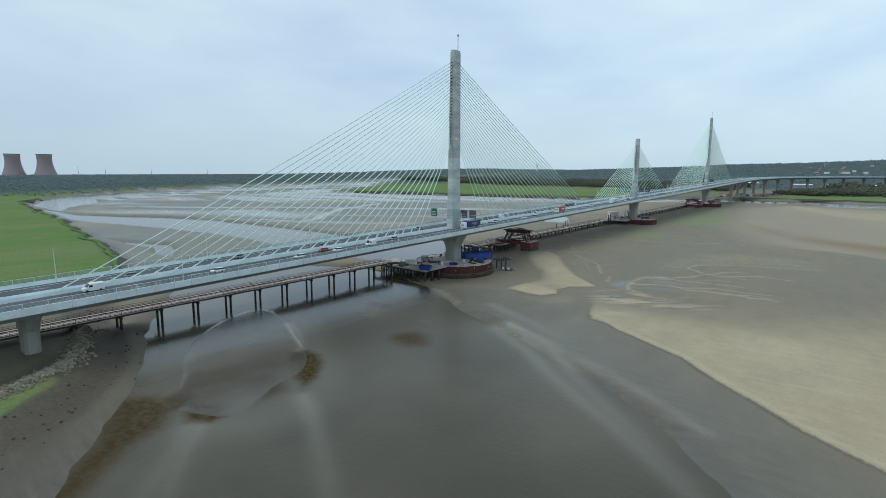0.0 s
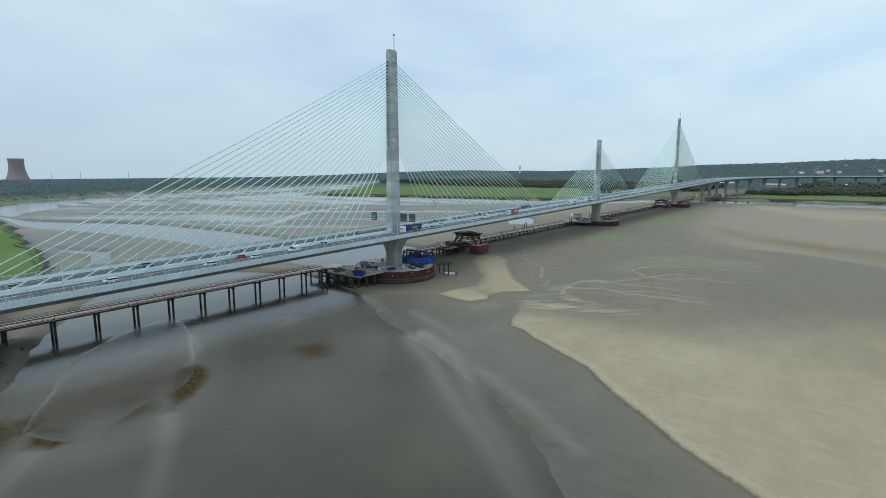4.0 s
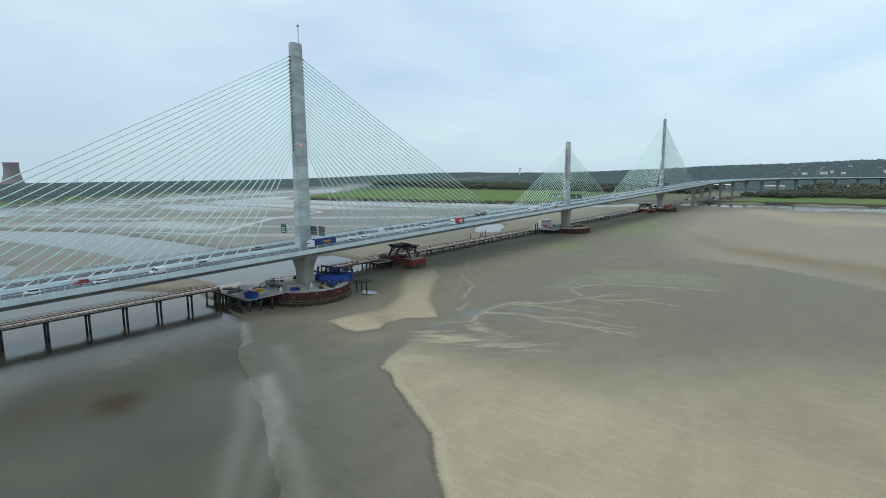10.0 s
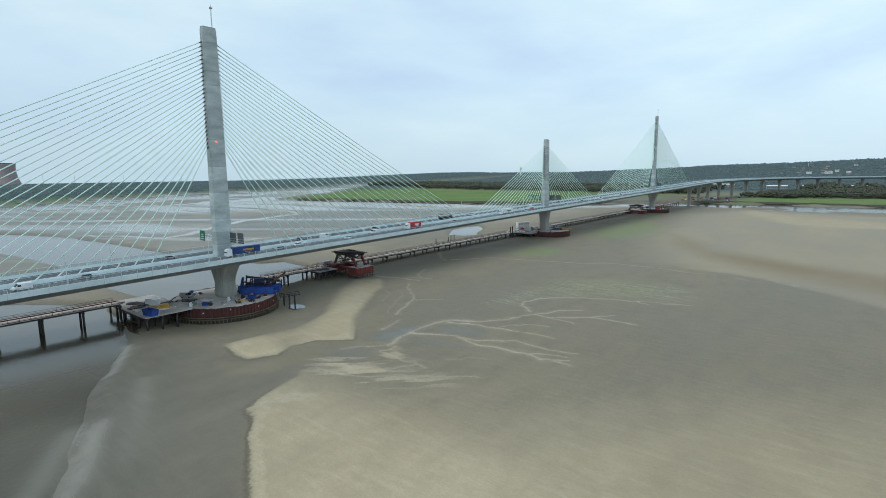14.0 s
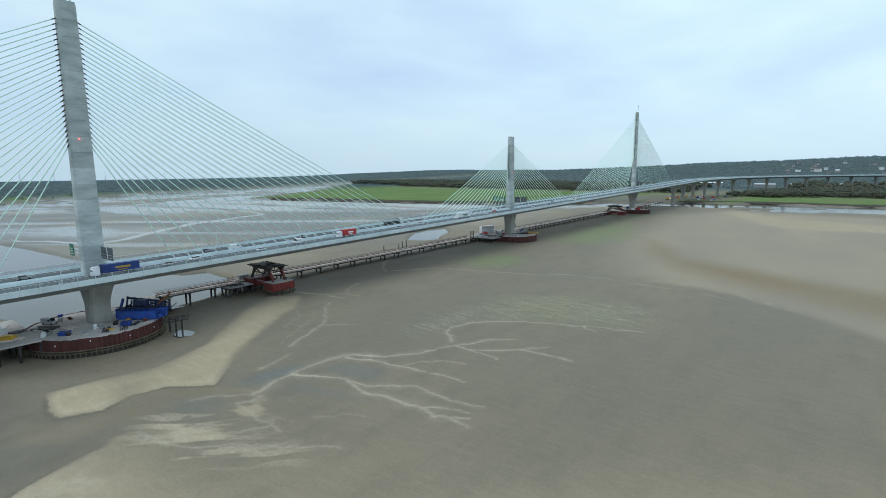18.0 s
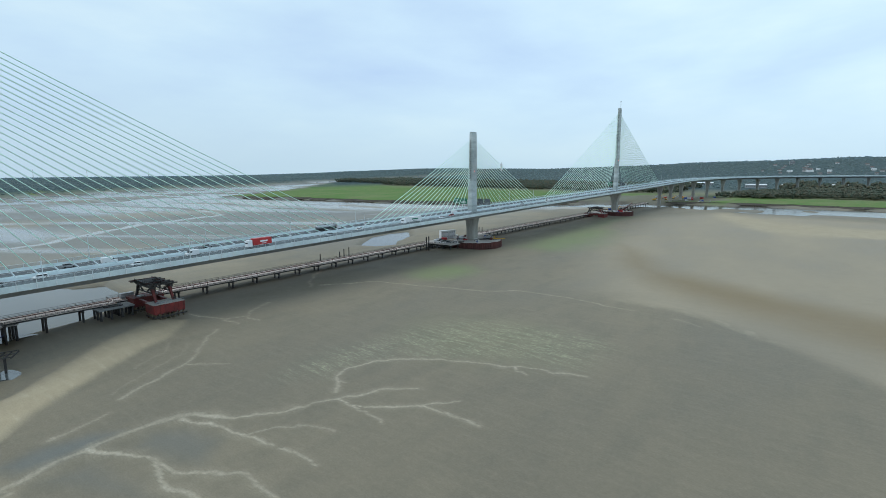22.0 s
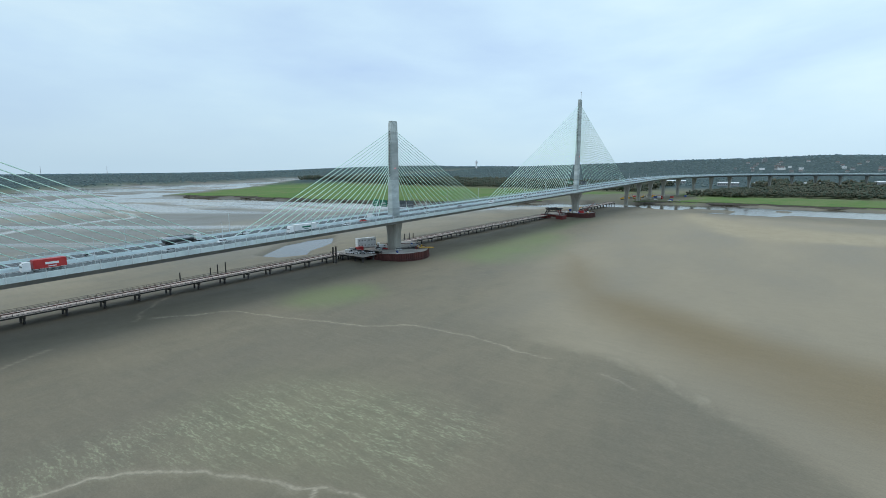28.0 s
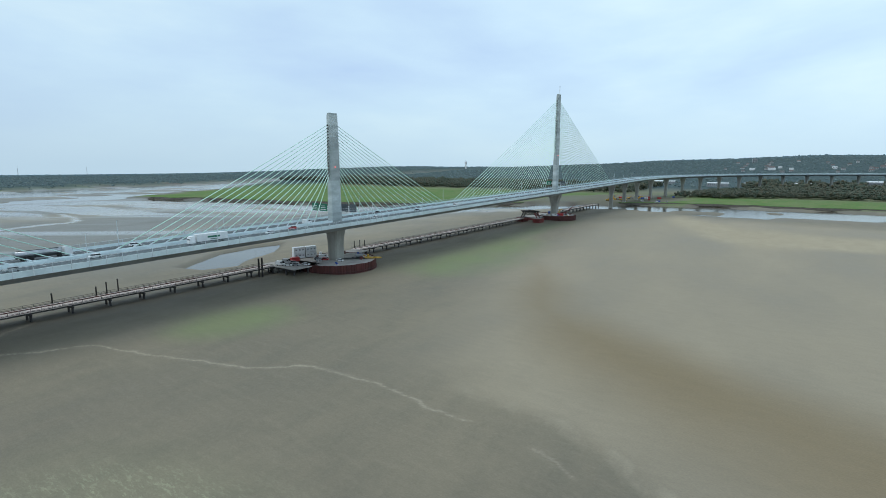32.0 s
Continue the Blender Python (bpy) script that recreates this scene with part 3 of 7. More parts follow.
pool_side = (1 - smooth01(pool_d, 0, 26)) * smooth01(X, 20, 60) * (1 - np.clip(1.3 * bank, 0, 1)) * (1 - np.clip(1.3 * spit, 0, 1))
gloss = smooth01(-X, 30, 160) * (1 - land) * 0.42 + 0.9 * film + 0.3 * damp * (1 - shade_mud) * (1 - bankmud) + 0.3 * pool_side + tongue + 0.8 * hollow + 0.5 * streak
gloss = np.clip(gloss, 0, 1)
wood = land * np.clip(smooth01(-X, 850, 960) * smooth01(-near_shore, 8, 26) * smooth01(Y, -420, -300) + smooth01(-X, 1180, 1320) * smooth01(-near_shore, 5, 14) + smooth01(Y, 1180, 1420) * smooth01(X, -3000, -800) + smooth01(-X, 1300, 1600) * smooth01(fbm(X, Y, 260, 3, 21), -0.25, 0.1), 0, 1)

# heights
Z = 0.12 * fbm(X, Y, 40, 4, 4)
Z = Z * (1 - water) - 2.3 * water
Z = Z * (1 - tongue) + (-1.36 + 0.06 * fbm(X, Y, 14, 4, 17) - 0.20 * smooth01(X + 0.35 * Y, -2, 16)) * tongue
scour = 1 - smooth01(np.hypot(X - 4, Y + 2), 20, 58)
Z -= 3.2 * scour * (1 - np.clip(1.6 * water, 0, 1))
Z += 1.0 * (1 - smooth01(np.abs(X + 14), 14, 40)) * smooth01(Y, 60, 120) * (1 - smooth01(Y, 560, 660)) * (1 - water)
Z += 0.3 * bank_in + 0.6 * (1 - smooth01(spit_d, -3.0, 0.7))
Z -= 0.07 * pale
Z += land * (2.3 + 0.5 * fbm(X, Y, 30, 3, 6))
d, a = nearline(X, Y, [(-16, -170), (-6, -173), (4, -176), (14, -180), (20, -185), (22, -189), (26, -195), (36, -208)])
Z += 1.0 * np.exp(-(d / 2.4) ** 2)
hill = smooth01(Y, 1600, 3300) * smooth01(X, -3500, -2300) * (36 + 66 * smooth01(X, -1800, 700) + 16 * fbm(X, Y, 800, 4, 7))
Z += np.clip(hill, 0, 200) * land
Z += 5.0 * wood * (1 + 0.5 * fbm(X, Y, 90, 3, 62)) * (1 - 0.9 * smooth01(-X, 2200, 3000))

grass_field = land * np.clip(1 - smooth01(Y, 1040, 1230) * smooth01(X, -2600, -900) - smooth01(-X, 1000, 1500), 0, 1)
grass = np.clip(np.maximum(land * (0.25 + 0.75 * grass_field) * (1 - 0.92 * bare) * (1 - 0.85 * yard) * smooth01(-near_shore, 1 + 3.5 * smooth01(Y, 200, 500), 4 + 5 * smooth01(Y, 200, 500)), verge), 0, 1)

rows_n, cols_n = GX.shape
idx = np.arange(rows_n * cols_n).reshape(rows_n, cols_n)
quads = np.stack([idx[:-1, :-1], idx[:-1, 1:], idx[1:, 1:], idx[1:, :-1]], -1).reshape(-1, 4)
gm = bpy.data.meshes.new("ground")
gm.vertices.add(len(X))
gm.vertices.foreach_set("co", np.stack([X, Y, Z], 1).ravel())
gm.loops.add(quads.size)
gm.loops.foreach_set("vertex_index", quads.ravel())
gm.polygons.add(len(quads))
gm.polygons.foreach_set("loop_start", np.arange(0, quads.size, 4))
gm.polygons.foreach_set("use_smooth", np.ones(len(quads), bool))
gm.update(calc_edges=True)
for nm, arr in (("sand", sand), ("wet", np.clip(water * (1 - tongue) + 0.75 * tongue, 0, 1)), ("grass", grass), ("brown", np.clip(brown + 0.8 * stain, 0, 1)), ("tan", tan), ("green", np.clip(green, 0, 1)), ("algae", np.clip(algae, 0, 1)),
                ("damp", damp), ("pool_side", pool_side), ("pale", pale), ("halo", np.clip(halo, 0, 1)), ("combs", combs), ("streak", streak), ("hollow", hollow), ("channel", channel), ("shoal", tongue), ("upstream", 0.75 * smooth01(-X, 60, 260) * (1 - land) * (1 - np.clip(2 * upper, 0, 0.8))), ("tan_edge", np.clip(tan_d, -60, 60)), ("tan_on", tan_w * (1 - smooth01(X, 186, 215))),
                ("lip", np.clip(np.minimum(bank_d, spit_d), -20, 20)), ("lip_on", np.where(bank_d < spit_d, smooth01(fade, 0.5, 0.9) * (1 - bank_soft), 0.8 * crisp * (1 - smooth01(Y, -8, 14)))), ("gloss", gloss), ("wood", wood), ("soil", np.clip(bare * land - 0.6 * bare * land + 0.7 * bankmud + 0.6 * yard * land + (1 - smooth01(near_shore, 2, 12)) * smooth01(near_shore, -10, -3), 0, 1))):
    gm.attributes.new(nm, "FLOAT", "POINT").data.foreach_set("value", arr.astype(np.float32))


def ground_material():
    m = bpy.data.materials.new("estuary_ground")
    m.use_nodes = True
    nt, ln = m.node_tree.nodes, m.node_tree.links
    bsdf = nt["Principled BSDF"]
    tc = nt.new("ShaderNodeTexCoord")

    def noise_node(scale, detail=5, rough=0.55, stretch=None, rot=0.0):
        n = nt.new("ShaderNodeTexNoise")
        n.inputs["Scale"].default_value, n.inputs["Detail"].default_value, n.inputs["Roughness"].default_value = scale, detail, rough
        mp = nt.new("ShaderNodeMapping")
        mp.inputs["Scale"].default_value = stretch or (1, 1, 1)
        mp.inputs["Rotation"].default_value = (0, 0, rot)
        ln.new(tc.outputs["Object"], mp.inputs["Vector"])
        ln.new(mp.outputs[0], n.inputs["Vector"])
        return n.outputs["Fac"]

    def rng(src, a, b, c=0.0, d=1.0):
        r = nt.new("ShaderNodeMapRange")
        for k, v in zip(("From Min", "From Max", "To Min", "To Max"), (a, b, c, d)):
            r.inputs[k].default_value = v
        ln.new(src, r.inputs["Value"])
        return r.outputs[0]

    def mixc(fac, a, b):
        x = nt.new("ShaderNodeMix")
        x.data_type = "RGBA"
        for s, v in ((0, fac), (6, a), (7, b)):
            if isinstance(v, (tuple, float)):
                x.inputs[s].default_value = v if isinstance(v, float) else (*v, 1)
            else:
                ln.new(v, x.inputs[s])
        return x.outputs[2]

    def att(name):
        a = nt.new("ShaderNodeAttribute")
        a.attribute_name = name
        return a.outputs["Fac"]

    def mul(a, b):
        x = nt.new("ShaderNodeMath")
        x.operation = "MULTIPLY"
        ln.new(a, x.inputs[0])
        ln.new(b, x.inputs[1])
        return x.outputs[0]

    def addm(a, b):
        x = nt.new("ShaderNodeMath")
        ln.new(a, x.inputs[0])
        ln.new(b, x.inputs[1])
        return x.outputs[0]

    def band(src, lo, hi, soft):
        return mul(rng(src, lo - soft, lo + soft), rng(src, hi - soft, hi + soft, 1.0, 0.0))

    big = noise_node(0.02, 5, 0.5, (1.0, 0.45, 1), 0.6)
    mid_n = noise_node(0.12, 5, 0.6, (1.0, 0.4, 1), 0.9)
    small = noise_node(0.9, 6, 0.65)
    ripple = noise_node(1.6, 4, 0.6, (0.35, 1.6, 1), 0.5)
    fleck = noise_node(1.3, 4, 0.65, (0.45, 1.3, 1), 0.7)
    streaks = noise_node(0.35, 5, 0.6, (0.25, 1.5, 1), 0.95)
    mud = mixc(rng(big, 0.35, 0.65), (0.164, 0.139, 0.097), (0.212, 0.179, 0.125))
    mud = mixc(rng(mid_n, 0.45, 0.75, 0, 0.5), mud, (0.124, 0.112, 0.082))
    mud = mixc(rng(streaks, 0.5, 0.74, 0, 0.26), mud, (0.25, 0.213, 0.152))
    mud = mixc(rng(small, 0.4, 0.7, 0, 0.22), mud, (0.27, 0.228, 0.163))
    tan = mixc(rng(big, 0.35, 0.65), (0.29, 0.24, 0.168), (0.375, 0.312, 0.22))
    mud = mixc(rng(att("tan"), 0, 1, 0, 0.62), mud, tan)
    dry = mixc(rng(mid_n, 0.3, 0.7), (0.43, 0.355, 0.24), (0.36, 0.298, 0.20))
    dry = mixc(rng(big, 0.4, 0.62, 0, 0.55), dry, (0.33, 0.265, 0.172))
    dry = mixc(rng(streaks, 0.5, 0.7, 0, 0.35), dry, (0.47, 0.40, 0.285))
    c = mixc(att("sand"), mud, dry)
    edge_n = rng(small, 0.3, 0.7, -0.45, 0.45)
    lip = addm(att("lip"), edge_n)
    c = mixc(mul(mul(att("lip_on"), rng(lip, -0.35, 0.15, 1.0, 0.0)), rng(mid_n, 0.3, 0.7, 0.95, 0.75)), c, dry)
    c = mixc(mul(mul(att("lip_on"), band(lip, -2.6, -0.3, 0.3)), rng(small, 0.3, 0.65, 0.1, 0.38)), c, (0.48, 0.41, 0.29))
    rim = addm(att("tan_edge"), rng(mid_n, 0.3, 0.7, -2.5, 2.5))
    c = mixc(mul(mul(att("tan_on"), band(rim, -5.0, -0.6, 0.8)), rng(mid_n, 0.42, 0.62, 0.0, 0.3)), c, (0.42, 0.36, 0.26))
    c = mixc(rng(att("brown"), 0, 1, 0, 0.9), c, (0.205, 0.152, 0.082))
    c = mixc(rng(att("green"), 0, 1, 0, 0.75), c, (0.175, 0.225, 0.085))
    c = mixc(mul(att("algae"), mul(rng(fleck, 0.50, 0.60, 0.1, 0.62), rng(streaks, 0.42, 0.6, 0.12, 1.0))), c, (0.38, 0.39, 0.245))
    # Dark tone of wet mud and of the painted shade below the bridge.
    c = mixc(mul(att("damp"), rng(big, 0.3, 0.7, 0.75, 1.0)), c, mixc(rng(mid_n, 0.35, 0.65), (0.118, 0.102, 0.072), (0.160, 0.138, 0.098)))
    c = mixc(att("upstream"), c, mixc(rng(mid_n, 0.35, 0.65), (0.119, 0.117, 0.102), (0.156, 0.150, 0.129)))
    c = mixc(att("wet"), c, (0.115, 0.10, 0.07))
    c = mixc(rng(att("pool_side"), 0, 1, 0, 0.85), c, mixc(rng(streaks, 0.35, 0.65), (0.082, 0.069, 0.047), (0.12, 0.10, 0.07)))
    c = mixc(rng(att("shoal"), 0, 1, 0, 0.95), c, mixc(rng(mid_n, 0.35, 0.65), (0.078, 0.066, 0.048), (0.104, 0.086, 0.062)))
    c = mixc(mul(att("shoal"), mul(att("brown"), rng(small, 0.35, 0.6, 0.6, 0.95))), c, (0.036, 0.024, 0.009))
    c = mixc(rng(att("channel"), 0, 1, 0, 0.7), c, mixc(rng(mid_n, 0.35, 0.65), (0.175, 0.145, 0.092), (0.215, 0.175, 0.112)))
    c = mixc(rng(att("hollow"), 0, 1, 0, 0.8), c, (0.10, 0.10, 0.085))
    c = mixc(mul(att("combs"), rng(small, 0.3, 0.6, 0.3, 0.72)), c, (0.43, 0.365, 0.262))
    c = mixc(mul(att("halo"), rng(ripple, 0.35, 0.6, 0.15, 0.6)), c, (0.285, 0.245, 0.175))
    c = mixc(mul(att("pale"), rng(small, 0.25, 0.6, 0.55, 1.0)), c, mixc(rng(small, 0.35, 0.65), (0.37, 0.32, 0.24), (0.47, 0.41, 0.315)))
    # Pale streak colour, with the sheen of wet ground painted in.
    c = mixc(rng(att("streak"), 0, 1, 0, 0.55), c, (0.30, 0.275, 0.22))
    c = mixc(mul(mul(att("lip_on"), band(lip, 0.1, 0.9, 0.5)), rng(mid_n, 0.3, 0.6, 0.3, 0.85)), c, (0.085, 0.068, 0.045))
    c = mixc(mul(att("soil"), rng(small, 0.3, 0.7, 0.6, 1)), c, (0.062, 0.05, 0.037))
    g1 = mixc(rng(mid_n, 0.35, 0.65), (0.08, 0.195, 0.042), (0.155, 0.19, 0.07))
    g1 = mixc(rng(big, 0.42, 0.62, 0.1, 0.6), g1, (0.20, 0.215, 0.105))
    g1 = mixc(rng(small, 0.4, 0.7, 0, 0.5), g1, (0.055, 0.125, 0.028))
    c = mixc(att("grass"), c, g1)
    # Wooded ground: bluish haze and shade between the trees are mixed into its colour.
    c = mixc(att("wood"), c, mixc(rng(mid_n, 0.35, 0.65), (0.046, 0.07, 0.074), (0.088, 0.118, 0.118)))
    grit = noise_node(2.6, 6, 0.7, (0.6, 1.3, 1), 0.8)
    patch = noise_node(0.3, 6, 0.7, (0.5, 1.4, 1), 0.75)
    vary = nt.new("ShaderNodeHueSaturation")
    ln.new(mul(rng(grit, 0.3, 0.7, 0.9, 1.1), rng(patch, 0.3, 0.7, 0.95, 1.05)), vary.inputs["Value"])
    ln.new(c, vary.inputs["Color"])
    ln.new(vary.outputs["Color"], bsdf.inputs["Base Color"])
    # Here only the roughness of the bare mud.
    damp = rng(big, 0.35, 0.65, 0.6, 0.8)
    bsdf.inputs["Specular IOR Level"].default_value = 0.3
    rr = nt.new("ShaderNodeMix")
    rr.data_type = "FLOAT"
    ln.new(att("grass"), rr.inputs[0])
    ln.new(damp, rr.inputs[2])
    rr.inputs[3].default_value = 0.95
    r2 = nt.new("ShaderNodeMix")
    r2.data_type = "FLOAT"
    ln.new(att("sand"), r2.inputs[0])
    ln.new(rr.outputs[0], r2.inputs[2])
    r2.inputs[3].default_value = 0.9
    r3 = nt.new("ShaderNodeMix")
    r3.data_type = "FLOAT"
    ln.new(att("gloss"), r3.inputs[0])
    ln.new(r2.outputs[0], r3.inputs[2])
    r3.inputs[3].default_value = 0.16
    ln.new(r3.outputs[0], bsdf.inputs["Roughness"])
    ln.new(mul(mul(rng(att("gloss"), 0, 1, 0.3, 0.5), rng(att("wood"), 0, 1, 1.0, 0.1)), rng(att("grass"), 0, 1, 1.0, 0.25)), bsdf.inputs["Specular IOR Level"])
    bp = nt.new("ShaderNodeBump")
    bp.inputs["Strength"].default_value, bp.inputs["Distance"].default_value = 0.25, 0.2
    ln.new(ripple, bp.inputs["Height"])
    ln.new(bp.outputs[0], bsdf.inputs["Normal"])
    return m


gm.materials.append(ground_material())
ground = tagged(new("ground", gm), "grey-brown tidal mudflats with pale sandbanks and green marsh", "ground", kind="structure")


def water_material():
    m = bpy.data.materials.new("murky_shallow_water")
    m.use_nodes = True
    nt, ln = m.node_tree.nodes, m.node_tree.links
    bsdf = nt["Principled BSDF"]
    tc = nt.new("ShaderNodeTexCoord")
    a, b = nt.new("ShaderNodeTexNoise"), nt.new("ShaderNodeTexNoise")
    a.inputs["Scale"].default_value, a.inputs["Detail"].default_value = 0.03, 5
    b.inputs["Scale"].default_value, b.inputs["Detail"].default_value = 0.7, 5
    for n in (a, b):
        ln.new(tc.outputs["Object"], n.inputs["Vector"])
    r = nt.new("ShaderNodeMapRange")
    r.inputs["From Min"].default_value, r.inputs["From Max"].default_value = 0.35, 0.65
    ln.new(a.outputs["Fac"], r.inputs["Value"])
    mx = nt.new("ShaderNodeMix")
    mx.data_type = "RGBA"
    mx.inputs[6].default_value, mx.inputs[7].default_value = (0.058, 0.048, 0.030, 1), (0.086, 0.072, 0.047, 1)
    ln.new(r.outputs[0], mx.inputs[0])
    at_, mb = nt.new("ShaderNodeAttribute"), nt.new("ShaderNodeMix")
    at_.attribute_name, mb.data_type = "brown", "RGBA"
    mb.inputs[7].default_value = (0.052, 0.034, 0.011, 1)
    grain = nt.new("ShaderNodeMapRange")
    grain.inputs["From Min"].default_value, grain.inputs["From Max"].default_value, grain.inputs["To Min"].default_value = 0.35, 0.6, 0.72
    ln.new(b.outputs["Fac"], grain.inputs["Value"])
    amount = nt.new("ShaderNodeMath")
    amount.operation = "MULTIPLY"
    ln.new(at_.outputs["Fac"], amount.inputs[0])
    ln.new(grain.outputs[0], amount.inputs[1])
    ln.new(amount.outputs[0], mb.inputs[0])
    # One pale colour for silty water and for painted sheen and reflection.
    silt, ms = nt.new("ShaderNodeAttribute"), nt.new("ShaderNodeMix")
    silt.attribute_name, ms.data_type = "silt", "RGBA"
    ms.inputs[7].default_value = (0.22, 0.21, 0.17, 1)
    ln.new(silt.outputs["Fac"], ms.inputs[0])
    ln.new(mx.outputs[2], ms.inputs[6])
    ln.new(ms.outputs[2], mb.inputs[6])
    ln.new(mb.outputs[2], bsdf.inputs["Base Color"])
    rr = nt.new("ShaderNodeMapRange")
    rr.inputs["To Min"].default_value, rr.inputs["To Max"].default_value = 0.3, 0.55
    ln.new(at_.outputs["Fac"], rr.inputs["Value"])
    still, rs = nt.new("ShaderNodeAttribute"), nt.new("ShaderNodeMix")
    still.attribute_name, rs.data_type = "still", "FLOAT"
    ln.new(still.outputs["Fac"], rs.inputs[0])
    ln.new(rr.outputs[0], rs.inputs[2])
    rs.inputs[3].default_value = 0.12
    ln.new(rs.outputs[0], bsdf.inputs["Roughness"])
    bsdf.inputs["IOR"].default_value = 1.36
    sp = nt.new("ShaderNodeMapRange")
    sp.inputs["To Min"].default_value, sp.inputs["To Max"].default_value = 0.5, 0.0
    ln.new(amount.outputs[0], sp.inputs["Value"])
    ln.new(sp.outputs[0], bsdf.inputs["Specular IOR Level"])
    bp = nt.new("ShaderNodeBump")
    bp.inputs["Strength"].default_value, bp.inputs["Distance"].default_value = 0.22, 0.25
    ease = nt.new("ShaderNodeMapRange")
    ease.inputs["To Min"].default_value, ease.inputs["To Max"].default_value = 0.22, 0.07
    ln.new(still.outputs["Fac"], ease.inputs["Value"])
    ln.new(ease.outputs[0], bp.inputs["Strength"])
    ln.new(b.outputs["Fac"], bp.inputs["Height"])
    # wind ripples, where the breeze touches the pool
    mp, rip, gust, wind, force = nt.new("ShaderNodeMapping"), nt.new("ShaderNodeTexNoise"), nt.new("ShaderNodeTexNoise"), nt.new("ShaderNodeAttribute"), nt.new("ShaderNodeMath")
    mp.inputs["Scale"].default_value, mp.inputs["Rotation"].default_value = (0.22, 1.0, 1.0), (0, 0, 0.6)
    rip.inputs["Scale"].default_value, rip.inputs["Detail"].default_value = 0.9, 4
    gust.inputs["Scale"].default_value, gust.inputs["Detail"].default_value = 0.12, 4
    ln.new(tc.outputs["Object"], mp.inputs["Vector"])
    ln.new(mp.outputs[0], rip.inputs["Vector"])
    ln.new(mp.outputs[0], gust.inputs["Vector"])
    wind.attribute_name, force.operation = "wind", "MULTIPLY"
    gr = nt.new("ShaderNodeMapRange")
    gr.inputs["From Min"].default_value, gr.inputs["From Max"].default_value = 0.42, 0.62
    ln.new(gust.outputs["Fac"], gr.inputs["Value"])
    ln.new(gr.outputs[0], force.inputs[0])
    ln.new(wind.outputs["Fac"], force.inputs[1])
    b2 = nt.new("ShaderNodeBump")
    b2.inputs["Distance"].default_value = 0.5
    ln.new(force.outputs[0], b2.inputs["Strength"])
    ln.new(rip.outputs["Fac"], b2.inputs["Height"])
    ln.new(bp.outputs[0], b2.inputs["Normal"])
    ln.new(b2.outputs[0], bsdf.inputs["Normal"])
    return m


keep = (water[quads].max(1) > 0.12)
used, inv = np.unique(quads[keep], return_inverse=True)
wm = bpy.data.meshes.new("water")
wm.vertices.add(len(used))
wm.vertices.foreach_set("co", np.stack([X[used], Y[used], np.full(len(used), WATER_Z)], 1).ravel())
wm.loops.add(inv.size)
wm.loops.foreach_set("vertex_index", inv.ravel())
wm.polygons.add(inv.size // 4)
wm.polygons.foreach_set("loop_start", np.arange(0, inv.size, 4))
wm.update(calc_edges=True)
wm.attributes.new("brown", "FLOAT", "POINT").data.foreach_set("value", stain[used].astype(np.float32))
wm.attributes.new("still", "FLOAT", "POINT").data.foreach_set("value", np.maximum(smooth01(-X, -46, -6), smooth01(Y, 300, 450))[used].astype(np.float32))
wm.attributes.new("silt", "FLOAT", "POINT").data.foreach_set("value", np.clip(0.5 * streak + 0.22 * (1 - smooth01(np.abs(tongue_d), 2, 14)), 0, 1)[used].astype(np.float32))
wind = np.maximum(np.exp(-((X - 34) / 30) ** 2 - ((Y + 76) / 26) ** 2), 0.7 * np.exp(-((X - 44) / 16) ** 2 - ((Y + 176) / 14) ** 2))
wm.attributes.new("wind", "FLOAT", "POINT").data.foreach_set("value", (0.5 * wind)[used].astype(np.float32))
wm.materials.append(water_material())
tagged(new("water", wm), "shallow grey-brown river water left by the tide", "water", kind="structure")


def ground_z(x, y):
    i, j = int(np.clip(np.searchsorted(gx, x) - 1, 0, len(gx) - 2)), int(np.clip(np.searchsorted(gy, y) - 1, 0, len(gy) - 2))
    a, b = (x - gx[i]) / (gx[i + 1] - gx[i]), (y - gy[j]) / (gy[j + 1] - gy[j])
    z = Z.reshape(GX.shape)
    return float((z[j, i] * (1 - a) + z[j, i + 1] * a) * (1 - b) + (z[j + 1, i] * (1 - a) + z[j + 1, i + 1] * a) * b)


# low crumbling edges where the marshes meet the mud
MARSHGRASS = mat("marsh_edge_grass", (0.12, 0.20, 0.055), (0.075, 0.16, 0.036), 0.95, 0.12, 14, 0.3, spec=0.1)
SCARP = mat("dark_crumbling_mud", (0.085, 0.07, 0.052), (0.035, 0.03, 0.024), 0.85, 0.35, 8, 0.4)


